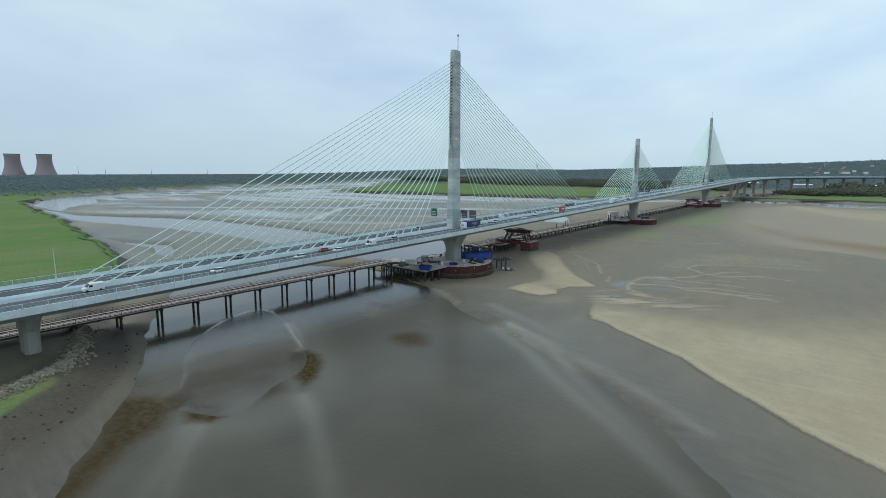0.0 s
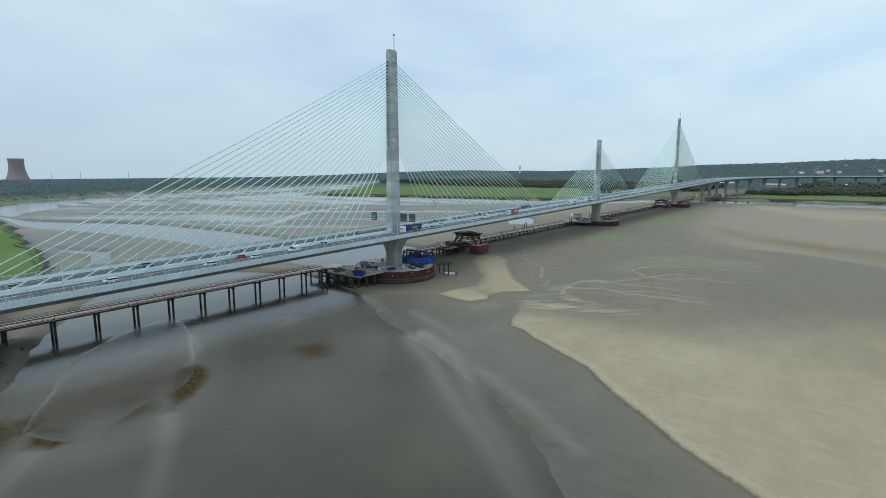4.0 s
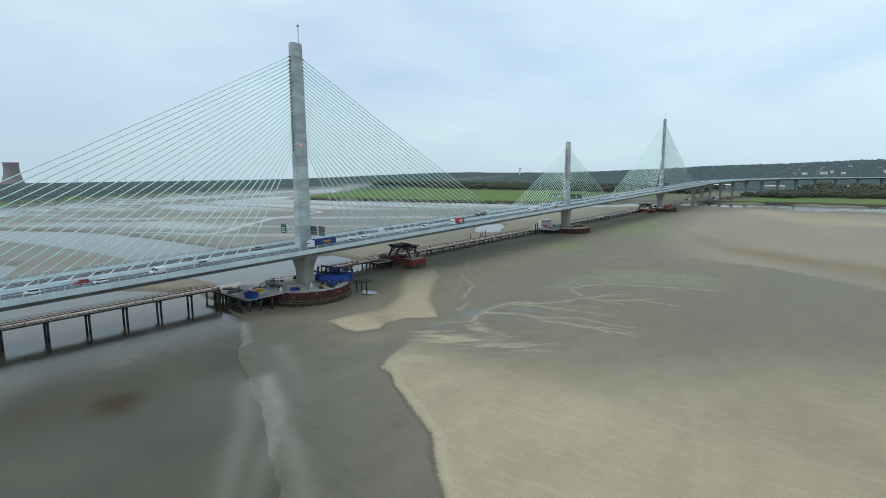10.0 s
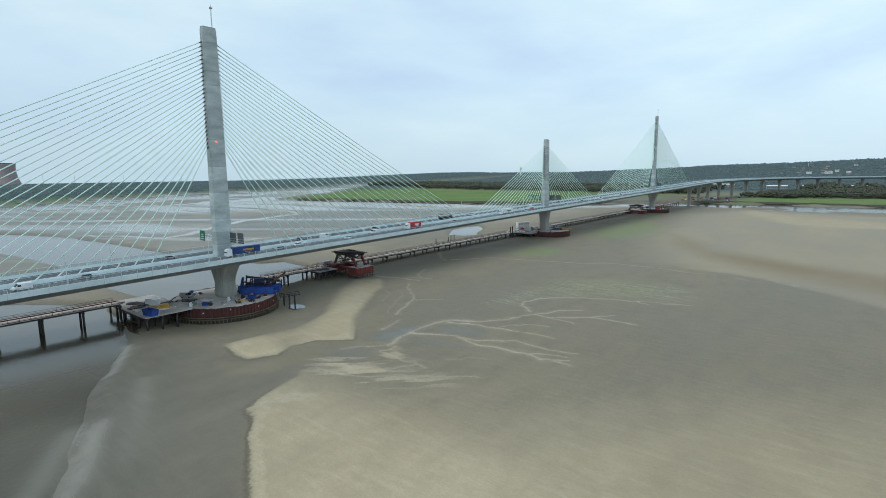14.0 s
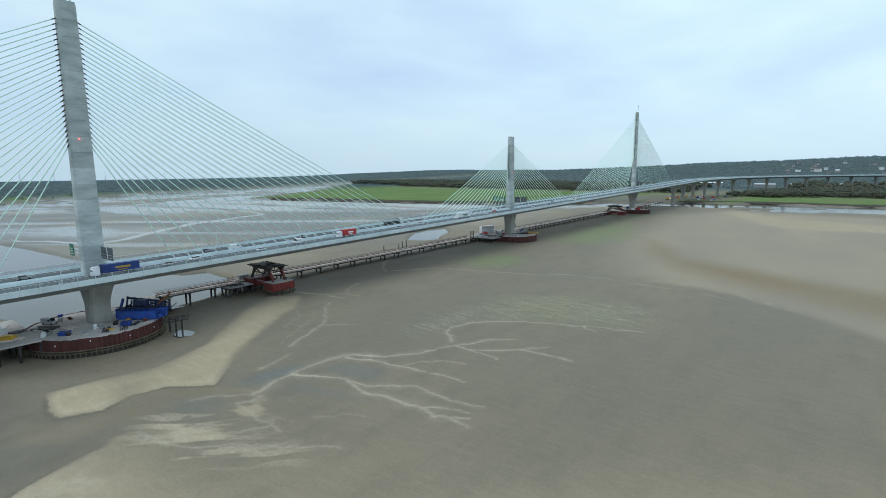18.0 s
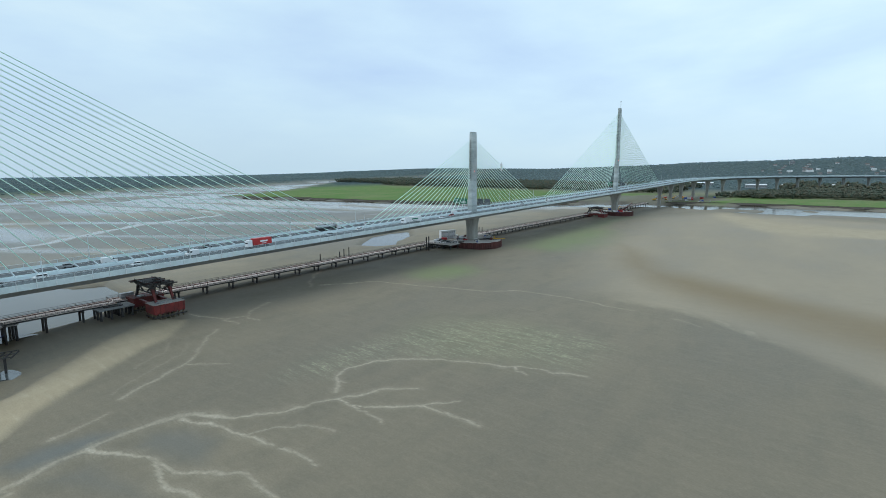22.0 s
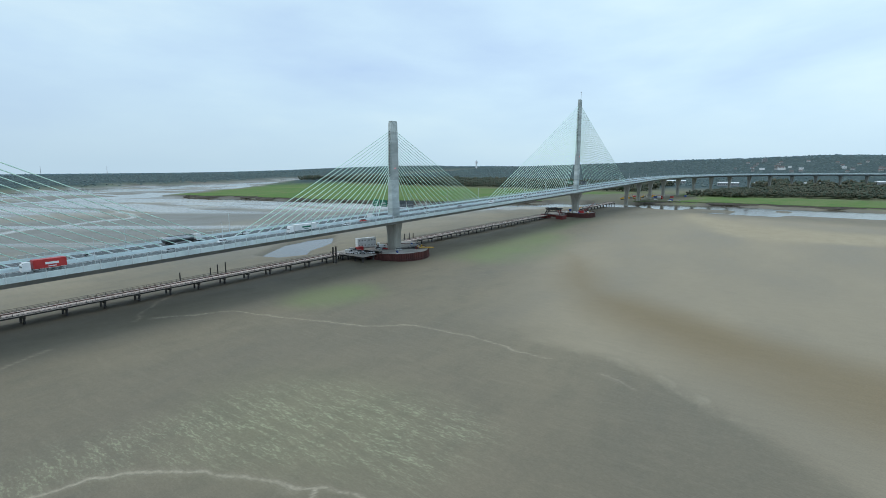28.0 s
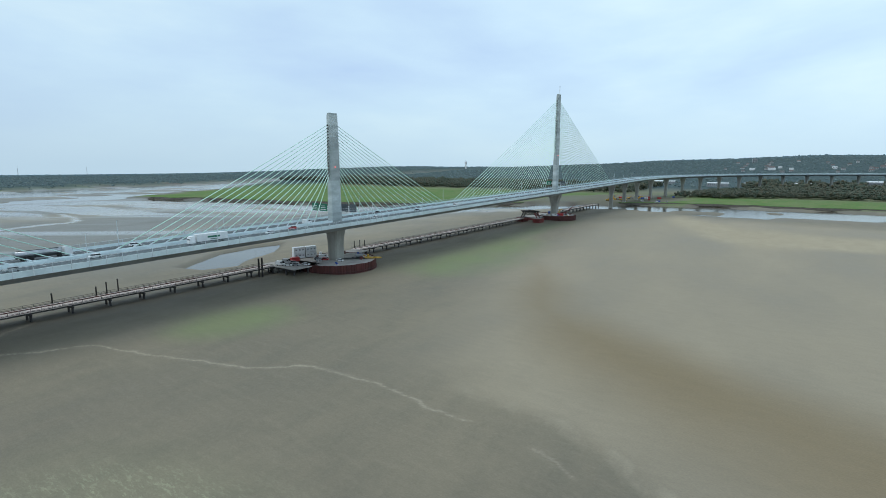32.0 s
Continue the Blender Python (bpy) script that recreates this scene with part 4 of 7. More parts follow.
def marsh_edge(line, width, high, drop, label):
    pts, run = np.array(line, float), []
    for a, b_ in zip(pts, pts[1:]):
        k = max(2, int(np.hypot(*(b_ - a)) / 4))
        run += [a + (b_ - a) * t for t in np.arange(k) / k]
    run = np.array(run)
    x, y = run[:, 0], run[:, 1]
    fw = np.clip(np.hypot(x, y - 60) / 260, 0.35, 4)
    qx, qy = x - 5 * fbm(x, y, 30, 3, 1) * fw + 1.6 * fbm(x, y, 9, 3, 41), y - 5 * fbm(x, y, 30, 3, 2) * fw + 1.6 * fbm(x, y, 9, 3, 42)
    tx, ty = np.gradient(qx), np.gradient(qy)
    for _ in range(3):
        tx, ty = np.convolve(tx, np.ones(5) / 5, "same"), np.convolve(ty, np.ones(5) / 5, "same")
    ln_ = np.hypot(tx, ty) + 1e-6
    nx, ny = -ty / ln_, tx / ln_
    rag = fbm(qx, qy, 6, 3, 43)
    top, face = [], []
    for i in range(2, len(qx) - 2):
        w, z = width * (1 + 0.35 * rag[i]), high + 0.25 * rag[i]
        p = lambda d, zz: (qx[i] + nx[i] * d, qy[i] + ny[i] * d, zz)
        top.append([p(-w, z - 1.2), p(-w, z - 0.12), p(-0.5 * w, z + 0.05), p(0, z), p(0.1, z - 0.9)])
        face.append([p(-0.5, z - 0.2), p(0.25 + 0.3 * rag[i], z - 0.25), p(drop * (0.45 + 0.4 * rag[i]), z * 0.45), p(drop * (1.0 + 0.6 * rag[i]), -0.1), p(drop * 1.2, -2.4), p(-0.5, -2.4)])
    root = thing("marsh_edge", label, "bank", kind="structure")
    part("turf", Geo().ring_loft(top), MARSHGRASS, root, "green marsh turf", True)
    part("mud_face", Geo().ring_loft(face), SCARP, root, "dark crumbling mud face")


marsh_edge(NORTH_LAND[1:11], 2.0, 2.4, 4.0, "ragged edge of the green marsh above the mud")
marsh_edge(SOUTH_LAND[1:7][::-1], 8.0, 2.7, 5.0, "dark mud edge of the far green marsh")
marsh_edge(SOUTH_LAND[7:14][::-1], 8.0, 2.7, 5.0, "dark mud bank below the far green marsh")

# ---------------------------------------------------------------- the bridge's line
STRAIGHT, RADIUS = 900.0, 900.0


def axis(s):
    """Place and heading of the bridge's centre line, s metres on from the first pylon."""
    if s <= STRAIGHT:
        return 0.0, s, 0.0
    a = (s - STRAIGHT) / RADIUS
    return RADIUS * (1 - math.cos(a)), STRAIGHT + RADIUS * math.sin(a), a


def road_z(s):
    if s < 900:
        return 20.2 + 0.0165 * s
    return 35.05 + 6.0 * (1 - math.exp(-(s - 900) * 0.0165 / 6.0))


def at_deck(s, u, w):
    x, y, a = axis(s)
    return (x + u * math.cos(a), y - u * math.sin(a), road_z(s) + w)


HALF = 16.5
BOX_SECTION = [(-HALF, -0.02), (HALF, -0.02), (HALF, -0.75), (HALF - 0.5, -0.85), (8.6, -1.25), (6.6, -4.1), (-6.6, -4.1), (-8.6, -1.25), (-HALF + 0.5, -0.85), (-HALF, -0.75)]


def strip(s0, s1, profile, step=6.0, closed=True):
    g = Geo()
    n = max(1, int(math.ceil((s1 - s0) / step)))
    rings = [[at_deck(s0 + (s1 - s0) * k / n, u, w) for u, w in profile] for k in range(n + 1)]
    return g.ring_loft(rings)


bridge = thing("bridge_deck", "pale concrete road deck of a long cable-stayed bridge", "bridge")
S0, S1 = -330.0, 1900.0
cuts = [S0, -186, -93, 0, 98, 196, 294, 400, 506, 612, 714, 817, 900]
while cuts[-1] < S1:
    cuts.append(min(cuts[-1] + 100, S1))
for a, b in zip(cuts, cuts[1:]):
    stp = 30 if b <= 900 else 12
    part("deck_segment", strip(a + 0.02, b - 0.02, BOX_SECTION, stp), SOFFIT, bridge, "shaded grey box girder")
    for sgn in (-1, 1):
        e = HALF * sgn
        part("edge_beam", strip(a, b, [(e - 0.42 * sgn, -0.015), (e + 0.06 * sgn, -0.8), (e + 0.09 * sgn, 1.05), (e - 0.2 * sgn, 1.1), (e - 0.42 * sgn, 0.1)], stp), DECKCON, bridge,
             "pale concrete edge beam")
        lo, hi = sorted((1.9 * sgn, 15.5 * sgn))
        part("carriageway", strip(a, b, [(lo, -0.01), (hi, -0.01), (hi, 0.035), (lo, 0.035)], stp), ASPHALT, bridge, "dark asphalt carriageway")
        for lane in (2.35, 13.4):
            q = lane * sgn
            part("edge_line", strip(a, b, [(q - 0.11, 0.03), (q + 0.11, 0.03), (q + 0.11, 0.05), (q - 0.11, 0.05)], stp), PAINT, bridge)
        lo, hi = sorted((15.5 * sgn, (HALF - 0.4) * sgn))
        part("verge", strip(a, b, [(lo, -0.015), (hi, -0.015), (hi, 0.12), (lo, 0.12)], stp), DECKCON, bridge)
    part("median", strip(a, b, [(-1.9, -0.015), (1.9, -0.015), (1.9, 0.14), (-1.9, 0.14)], stp), DECKCON, bridge, "pale median strip")
    for sgn in (-1, 1):
        q = 1.6 * sgn
        part("median_barrier", strip(a, b, [(q - 0.2, 0.13), (q + 0.2, 0.13), (q + 0.09, 0.95), (q - 0.09, 0.95)], stp), DECKCON, bridge)

dash = Geo().box(0, 0, 0, 0.16, 4.0, 0.02).mesh("lane_dash", PAINT)
for s in range(-216, 420, 18):
    for u in (-9.7, -6.0, 6.0, 9.7):
        x, y, z = at_deck(s, u, 0.032)
        part("lane_dash", dash, None, bridge, at=Matrix.Translation((x, y, z)) @ Matrix.Rotation(math.atan(0.0165), 4, "X"))

# ---------------------------------------------------------------- pylons and stay cables
CABLE_STEP, HEAD_STEP = 6.0, 1.62


def octagon(cx, cy, z, wx, wy, ch):
    a, b = wx / 2, wy / 2
    return [(cx + p, cy + q, z) for p, q in ((-a + ch, -b), (a - ch, -b), (a, -b + ch), (a, b - ch), (a - ch, b), (-a + ch, b), (-a, b - ch), (-a, -b + ch))]


def pylon(s, top, count, first, base_z, lights, lean_label, boards, flare=13.4):
    root = thing("pylon", lean_label, "bridge pylon", "pylons of the bridge", at=Matrix.Translation((0, s, base_z)))
    zr = road_z(s) - base_z
    h = top - base_z

    def width(z):
        k = max(0.0, min(1.0, (z - zr) / (h - zr)))
        return 4.3 - 1.5 * k, 7.0 - 1.2 * k
    lifts = int((h - zr) / 5.2)
    zs = [zr - 0.6 + (h - zr + 0.6) * k / lifts for k in range(lifts + 1)]
    for z0, z1 in zip(zs, zs[1:]):
        (ax, ay), (bx, by) = width(z0), width(z1)
        g = Geo().ring_loft([octagon(0, 0, z0 + 0.03, ax - 0.08, ay - 0.08, 0.42), octagon(0, 0, z0 + 0.1, ax, ay, 0.42), octagon(0, 0, z1 - 0.03, bx, by, 0.42), octagon(0, 0, z1 - 0.001, bx - 0.08, by - 0.08, 0.42)])
        part("pylon_lift", g, CONCRETE, root)
    tx, ty = width(h)
    part("parapet_cap", Geo().ring_loft([octagon(0, 0, h, tx - 0.3, ty - 0.3, 0.4), octagon(0, 0, h + 0.9, tx - 0.3, ty - 0.3, 0.4)]), CONCRETE, root)
    # flared pier under the deck
    zp = zr - 3.9
    part("pier", Geo().ring_loft([octagon(0, 0, zp * f, w, d, 0.7) for f, w, d in ((-0.08, 6.5, 6.6), (0.46, 6.5, 6.6), (0.56, 6.5 + 0.1 * (flare - 6.5), 6.75), (0.75, 6.5 + 0.42 * (flare - 6.5), 7.1), (0.965, flare, 7.6), (1.0, flare, 7.6))]),
         PIER, root, "flared grey-brown concrete pier")
    part("pier_cap", Geo().ring_loft([octagon(0, 0, zp * 0.94, 6.0, 8.3, 0.5), octagon(0, 0, zp * 0.985, 6.2, 8.5, 0.5)]), PIER, root)
    part("recess_panel", Geo().box(3.26, 0.9, 0.6, 0.08, 4.0, zr * 0.3, 0, 0.02), PIER, root)
    for f, z in ((1, zr * 0.24),):
        part("pier_band", Geo().ring_loft([octagon(0, 0, z, 6.58, 6.68, 0.7), octagon(0, 0, z + 0.12, 6.58, 6.68, 0.7)]), PIER, root)
    # cables in one plane over the median
    for sgn in (-1, 1):
        for k in range(count):
            d = first + CABLE_STEP * k
            zh = h - 5.0 - HEAD_STEP * (count - 1 - k)
            y0 = sgn * (width(zh)[1] / 2 - 0.25)
            zt = road_z(s + sgn * d) - base_z + 0.5
            for off in (0.0,):
                p, q = Vector((off, y0, zh)), Vector((off, sgn * d, zt))
                sag = 0.006 * (q - p).length
                pts = [p.lerp(q, t) - Vector((0, 0, sag * 4 * t * (1 - t))) for t in (0, 0.25, 0.5, 0.75, 1)]
                c = part("stay_cable", Geo().tube(pts, 0.18, 6), CABLE, root, smooth=True)
            aim = (Vector((0, y0, zh)) - Vector((0, sgn * d, zt))).normalized()
            low_end = Vector((0, sgn * d, zt)) - aim * 0.3
            part("anchor_sleeve", Geo().tube([low_end, low_end + aim * 3.2], 0.24, 8), RAIL, c)
            part("anchor_collar", Geo().tube([Vector((0, y0, zh)) - aim * 1.6, Vector((0, y0, zh)) + aim * 0.3], 0.2, 8), STEEL, c)
    # mast on the top, with its gauges
    if top > 100:
        mast = part("mast", Geo().tube([(0.3, 1.6, h), (0.3, 1.6, h + 8.6), (0.3, 1.6, h + 10.2)], [0.26, 0.22, 0.05], 8), WHITE, root, "thin white mast")
        part("mast_collar", Geo().tube([(0.3, 1.6, h + 8.3), (0.3, 1.6, h + 8.7)], 0.62, 10), GREY, mast)
        part("wind_gauge", Geo().bar((-0.5, 1.6, h + 9.1), (0.9, 1.6, h + 9.1), 0.08), GREY, mast)
    for z in lights:
        part("warning_light", Geo().box(width(z - base_z)[0] / 2 + 0.14, -0.6, z - base_z, 0.3, 0.42, 0.5, 0, 0.08), BEACON, root, "lit red warning lamp")
    # sign gantries cantilevered over both carriageways
    for sgn in (-1, 1):
        zg = zr + 7.0
        gan = part("sign_gantry", Geo().bar((sgn * 2.0, sgn * 2.2, zg), (sgn * 13.0, sgn * 2.2, zg), 0.35).bar((sgn * 2.0, sgn * 2.2, zg + 1.3), (sgn * 13.0, sgn * 2.2, zg + 1.3), 0.35), RAIL, root, "steel sign gantry arm")
        for k in range(8):
            xx = sgn * (2.2 + 1.45 * k)
            part("lattice_bar", Geo().bar((xx, sgn * 2.2, zg), (xx + sgn * 0.7, sgn * 2.2, zg + 1.3), 0.12), RAIL, gan)
        for k, (u, wd, hg) in enumerate(boards[sgn]):
            face = SIGNGREEN if sgn < 0 else SIGNBACK
            yy = sgn * 2.2 - 0.35
            sg = part("sign_board", Geo().box(sgn * u, yy, zg - 1.4, wd, 0.14, hg, 0, 0.04), face, root, "green road sign" if sgn < 0 else "dark back of a road sign")
            for j in range(3 if sgn < 0 else 2):
                part("lettering_bar" if sgn < 0 else "back_rail", Geo().box(sgn * u, yy - 0.1, zg - 0.7 + 0.95 * j, wd * (0.72 - 0.12 * j) if sgn < 0 else wd * 0.94, 0.05, 0.28 if sgn < 0 else 0.1), PAINT if sgn < 0 else RAIL, sg)
    return root


def emitter(name, colour, strength):
    m = bpy.data.materials.new(name)
    m.use_nodes = True
    b = m.node_tree.nodes["Principled BSDF"]
    b.inputs["Base Color"].default_value = (*colour, 1)
    b.inputs["Emission Color"].default_value = (*colour, 1)
    b.inputs["Emission Strength"].default_value = strength
    return m


BEACON = emitter("red_beacon", (1.0, 0.12, 0.08), 2.5)
pylon(0, 111.3, 26, 29, 2.6, (67,), "tall slender grey concrete bridge pylon with fanned cables", {-1: [(11.6, 4.0, 4.4)], 1: [(5.6, 4.6, 4.2), (11.4, 4.4, 4.4)]})
pylon(295, 81.3, 17, 15, 4.4, (54,), "shorter grey concrete middle pylon with fanned cables", {-1: [(6.0, 6.0, 4.0), (12.2, 5.0, 4.2)], 1: [(5.8, 5.0, 4.0), (11.6, 5.0, 4.2)]}, 8.6)
pylon(610, 126.5, 30, 29, 4.6, (66,), "tallest grey concrete pylon beside the far shore", {-1: [(6.0, 5.0, 4.0)], 1: [(7.0, 6.0, 4.0)]})

# approach piers


def approach_pier(s, label, wide=6.0):
    x, y, a = axis(s)
    zb = ground_z(x, y) - 0.6
    h = road_z(s) - 4.05 - zb
    root = thing("bridge_pier", label, "bridge pier", "approach piers", at=Matrix.Translation((x, y, zb)) @ Matrix.Rotation(-a, 4, "Z"))
    part("shaft", Geo().ring_loft([octagon(0, 0, 0, wide, 3.6, 0.7), octagon(0, 0, h * 0.6, wide, 3.6, 0.7)]), PIER, root)
    part("head", Geo().ring_loft([octagon(0, 0, h * 0.6, wide, 3.6, 0.7), octagon(0, 0, h - 0.4, wide + 4.6, 4.2, 0.7), octagon(0, 0, h, wide + 4.8, 4.4, 0.7)]), PIER, root)
    return root


for s in (-186, -256, -326):
    approach_pier(s, "flared grey concrete pier on the muddy bank")
s = 817
while s < 1880:
    approach_pier(s, "concrete pier of the far approach viaduct", 5.0)
    s += 68

# ---------------------------------------------------------------- parapets and lamp columns on the deck
DARKRAIL = mat("weathered_rail", (0.30, 0.36, 0.38), (0.20, 0.25, 0.27), 0.5, 0.6, 8, 0.0, metal=0.2)
post_mesh = Geo().box(0, 0, -1.35, 0.14, 0.34, 1.5, 0, 0.03).box(0, 0, 0.1, 0.16, 0.2, 1.75, 0, 0.02, (0.8, 0.6)).mesh("post", RAIL)
for sgn, nm in ((1, "west"), (-1, "east")):
    root = thing("parapet", "steel parapet with posts and rails along the deck edge", "parapet", "deck parapets")
    u = sgn * (HALF + 0.14)
    rest = Geo()
    s = -330.0
    while s < 1500:
        x, y, z = at_deck(s, u, 0.6)
        if -215 < s < 560:
            part("post", post_mesh, None, root, at=Matrix.Translation((x, y, z)))
        elif s < 1200:
            rest.box(x, y, z - 0.5, 0.2, 0.2, 2.25)
        s += 5.0 if s < 560 else 6.0
    tagged(part("post_row", rest, RAIL, root), kind="stuff")
    for a, b in zip(cuts, cuts[1:]):
        if a > 1450:
            continue
        for w in (1.32, 1.62, 1.92, 2.24):
            part("rail", strip(a, b, [(u - 0.05, w), (u + 0.05, w), (u + 0.05, w + 0.09), (u - 0.05, w + 0.09)], 30 if b <= 900 else 12), RAIL if w > 2 else DARKRAIL, root)


def lamp_column(s, u):
    x, y, z = at_deck(s, u, 0.1)
    root = thing("lamp_column", "thin grey steel lighting column at the deck edge", "lamp post", "lamp columns on the bridge", at=Matrix.Translation((x, y, z)))
    part("pole", Geo().tube([(0, 0, 0), (0, 0, 4), (0, 0, 10)], [0.16, 0.13, 0.08], 8), RAIL, root)
    part("base_plate", Geo().box(0, 0, 0, 0.5, 0.5, 0.08, 0, 0.02), RAIL, root)
    part("lamp_head", Geo().box(-0.5 if u > 0 else 0.5, 0, 9.95, 1.2, 0.3, 0.14, 0, 0.04), GREY, root)
    return root


first = lamp_column(-198, HALF - 0.9)
for k in range(1, 24):
    lamp_column(-198 + 46 * k, HALF - 0.9)
for k in range(24):
    lamp_column(-175 + 46 * k, -HALF + 0.9)

# ---------------------------------------------------------------- jetty: a temporary trestle on steel piles
JX, JW = -14.6, 7.6


def jetty_z(y):
    return 5.0 - 0.5 * float(smooth01(np.array(y), 40, 110))


pile_mesh = {}


def pile_part(parent, x, y, z0, z1, r=0.4):
    h = round(z1 - z0, 1)
    key = (h, r)
    if key not in pile_mesh:
        pile_mesh[key] = Geo().tube([(0, 0, 0), (0, 0, h)], r, 10).mesh("pile", STEEL, True)
    part("pile", pile_mesh[key], None, parent, at=Matrix.Translation((x, y, z1 - h)))


def jetty(y0, y1, step, label, xoff=0.0):
    root = thing("jetty", label, "jetty", "stretches of the temporary jetty")
    xc = JX + xoff
    n = max(1, round((y1 - y0) / step))
    for k in range(n):
        a, b = y0 + (y1 - y0) * k / n, y0 + (y1 - y0) * (k + 1) / n
        za, zb = jetty_z(a), jetty_z(b)
        g = Geo().ring_loft([[(xc - JW / 2, yy, zz - 0.22), (xc + JW / 2, yy, zz - 0.22), (xc + JW / 2, yy, zz), (xc - JW / 2, yy, zz)] for yy, zz in ((a + 0.03, za), (b - 0.03, zb))])
        part("deck_panel", g, TIMBER, root, "worn pale jetty boards")
        for du in (-JW / 2 + 0.6, 0, JW / 2 - 0.5):
            part("girder", Geo().bar((xc + du, a, za - 0.52), (xc + du, b, zb - 0.52), 0.3, 0.6), STEEL, root)
        for side in (-1, 1):
            xx = xc + side * (JW / 2 - 0.08)
            for w in (0.5, 1.05):
                part("handrail", Geo().bar((xx, a, za + w), (xx, b, zb + w), 0.09), STEEL, root)
            m = max(1, round((b - a) / 3.1))
            for q in range(m):
                yy = a + (b - a) * q / m
                part("stanchion", Geo().bar((xx, yy, jetty_z(yy)), (xx, yy, jetty_z(yy) + 1.1), 0.09), STEEL, root)
            part("kerb", Geo().bar((xx - side * 0.25, a, za + 0.12), (xx - side * 0.25, b, zb + 0.12), 0.22, 0.14), RUST if (k % 5 == 2) else STEEL, root)
        part("pipe", Geo().tube([(xc - 1.0, a, za + 0.2), (xc - 1.0, b, zb + 0.2)], 0.16, 6), RUST, root)
    for k in range(n + 1):
        yy = y0 + (y1 - y0) * k / n
        z = jetty_z(yy) - 0.95
        part("crosshead", Geo().box(xc + 0.2, yy, z - 0.6, JW - 0.6, 0.7, 0.62, 0, 0.05), STEEL, root)
        for du in (-0.6, 2.9):
            pile_part(root, xc + du, yy, min(ground_z(xc + du, yy), WATER_Z) - 0.8, z - 0.55)
    return root


jetty(-330, -197.5, 13.4, "steel temporary jetty running on to the bank")
jetty(-197.5, -37, 12.3, "steel temporary jetty on paired piles over dark water", 0.6)
jetty(26, 60, 11.3, "short jetty stretch between island and red frame", 3.0)
jetty(60, 262, 12.6, "low steel temporary jetty over the mud")
jetty(326, 566, 12.6, "low steel temporary jetty over the mud")
jetty(648, 800, 12.6, "temporary jetty reaching the far shore")

# ---------------------------------------------------------------- working islands round the pylons
FENDER = mat("weathered_fender_timber", (0.16, 0.125, 0.075), (0.085, 0.066, 0.042), 0.9, 0.5, 8, 0.2)
sheet = {}


def sheet_piece(h, mat_):
    key = (round(h, 2), mat_.name)
    if key not in sheet:
        prof = [(-0.7, 0.0), (-0.45, 0.0), (-0.28, 0.34), (0.28, 0.34), (0.45, 0.0), (0.7, 0.0), (0.7, -0.1), (-0.7, -0.1)]
        sheet[key] = Geo().ring_loft([[(p, -q, 0) for p, q in prof], [(p, -q, h) for p, q in prof]]).mesh("sheet_pile", mat_)
    return sheet[key]


def cofferdam(cy, radius, top, low, label, legs, cx=0.0, rim=0.35):
    """A round island: sheet piles, two walings, a slab on top, and short struts at its foot."""
    root = thing("cofferdam", label, "cofferdam", "working islands")
    n = int(2 * math.pi * radius / 1.4)
    rnd = random.Random(int(cy))
    for k in range(n):
        a = 2 * math.pi * k / n
        h = top - low + rnd.choice((-0.05, 0.0, 0.05, 0.1, 0.2)) + rim
        part("sheet_pile", sheet_piece(h, RUST), None, root,
             at=Matrix.Translation((cx + radius * math.cos(a), cy + radius * math.sin(a), low)) @ Matrix.Rotation(a + math.pi / 2, 4, "Z"))
    ring = lambda r, z, w, h: Geo().ring_loft([[(cx + (r + d) * math.cos(t), cy + (r + d) * math.sin(t), z + e) for d, e in ((0, 0), (w, 0), (w, h), (0, h))]
                                               for t in (2 * math.pi * k / 72 for k in range(72))], close=True)
    for f in (0.34, 0.46) if legs else (0.28, 0.44):
        part("waling", ring(radius + 0.36, low + (top - low) * f, 0.5 if legs else 0.35, 0.26), FENDER if legs else RUST, root, "weathered brown waling beam")
    slab = Geo().ring_loft([[(cx + (radius - 0.12) * math.cos(t), cy + (radius - 0.12) * math.sin(t), z) for t in (2 * math.pi * k / 64 for k in range(64))] for z in (top - 0.5, top)])
    part("slab", slab, SLAB, root, "dusty pale concrete working slab")
    if legs:
        mid = low + (top - low) * 0.46
        # Dark ring added in place of the shaded recess behind the fenders.
        part("dark_skirt", ring(radius + 0.3, low - 0.6, 0.12, mid - low + 0.6), STEEL, root, "dark ring filling in the shaded recess behind the fender piles")
        for k in range(n):
            a, r = 2 * math.pi * k / n, radius + 0.95
            c_, s_ = math.cos(a), math.sin(a)
            part("fender_pile", Geo().tube([(cx + r * c_, cy + r * s_, low - 1.0), (cx + r * c_, cy + r * s_, low + (top - low) * (0.36 + 0.06 * rnd.random()))], 0.17, 6), FENDER, root)
            if k % 3 == 0:
                part("bracket", Geo().bar((cx + (r - 0.6) * c_, cy + (r - 0.6) * s_, mid + 0.3), (cx + (r + 0.5) * c_, cy + (r + 0.5) * s_, mid - 0.2), 0.14), FENDER, root)
            if k % 7 == 2:
                part("hose_end", Geo().box(cx + (radius + 0.5) * c_, cy + (radius + 0.5) * s_, top - 0.5 - 1.2 * rnd.random(), 0.3, 0.3, 0.4, a, 0.05), WHITE, root)
    return root


cofferdam(-1.5, 20.5, 2.6, -4.2, "round rust-red sheet-pile island with a concrete slab", True, 2.0, 0.12)
cofferdam(294.5, 21.0, 4.4, -1.6, "round dark red sheet-pile island with parked vehicles", False, 1.0, 0.3)
cofferdam(611, 21.5, 4.6, -1.6, "round red sheet-pile island by the far channel", False, 0.0, 0.5)


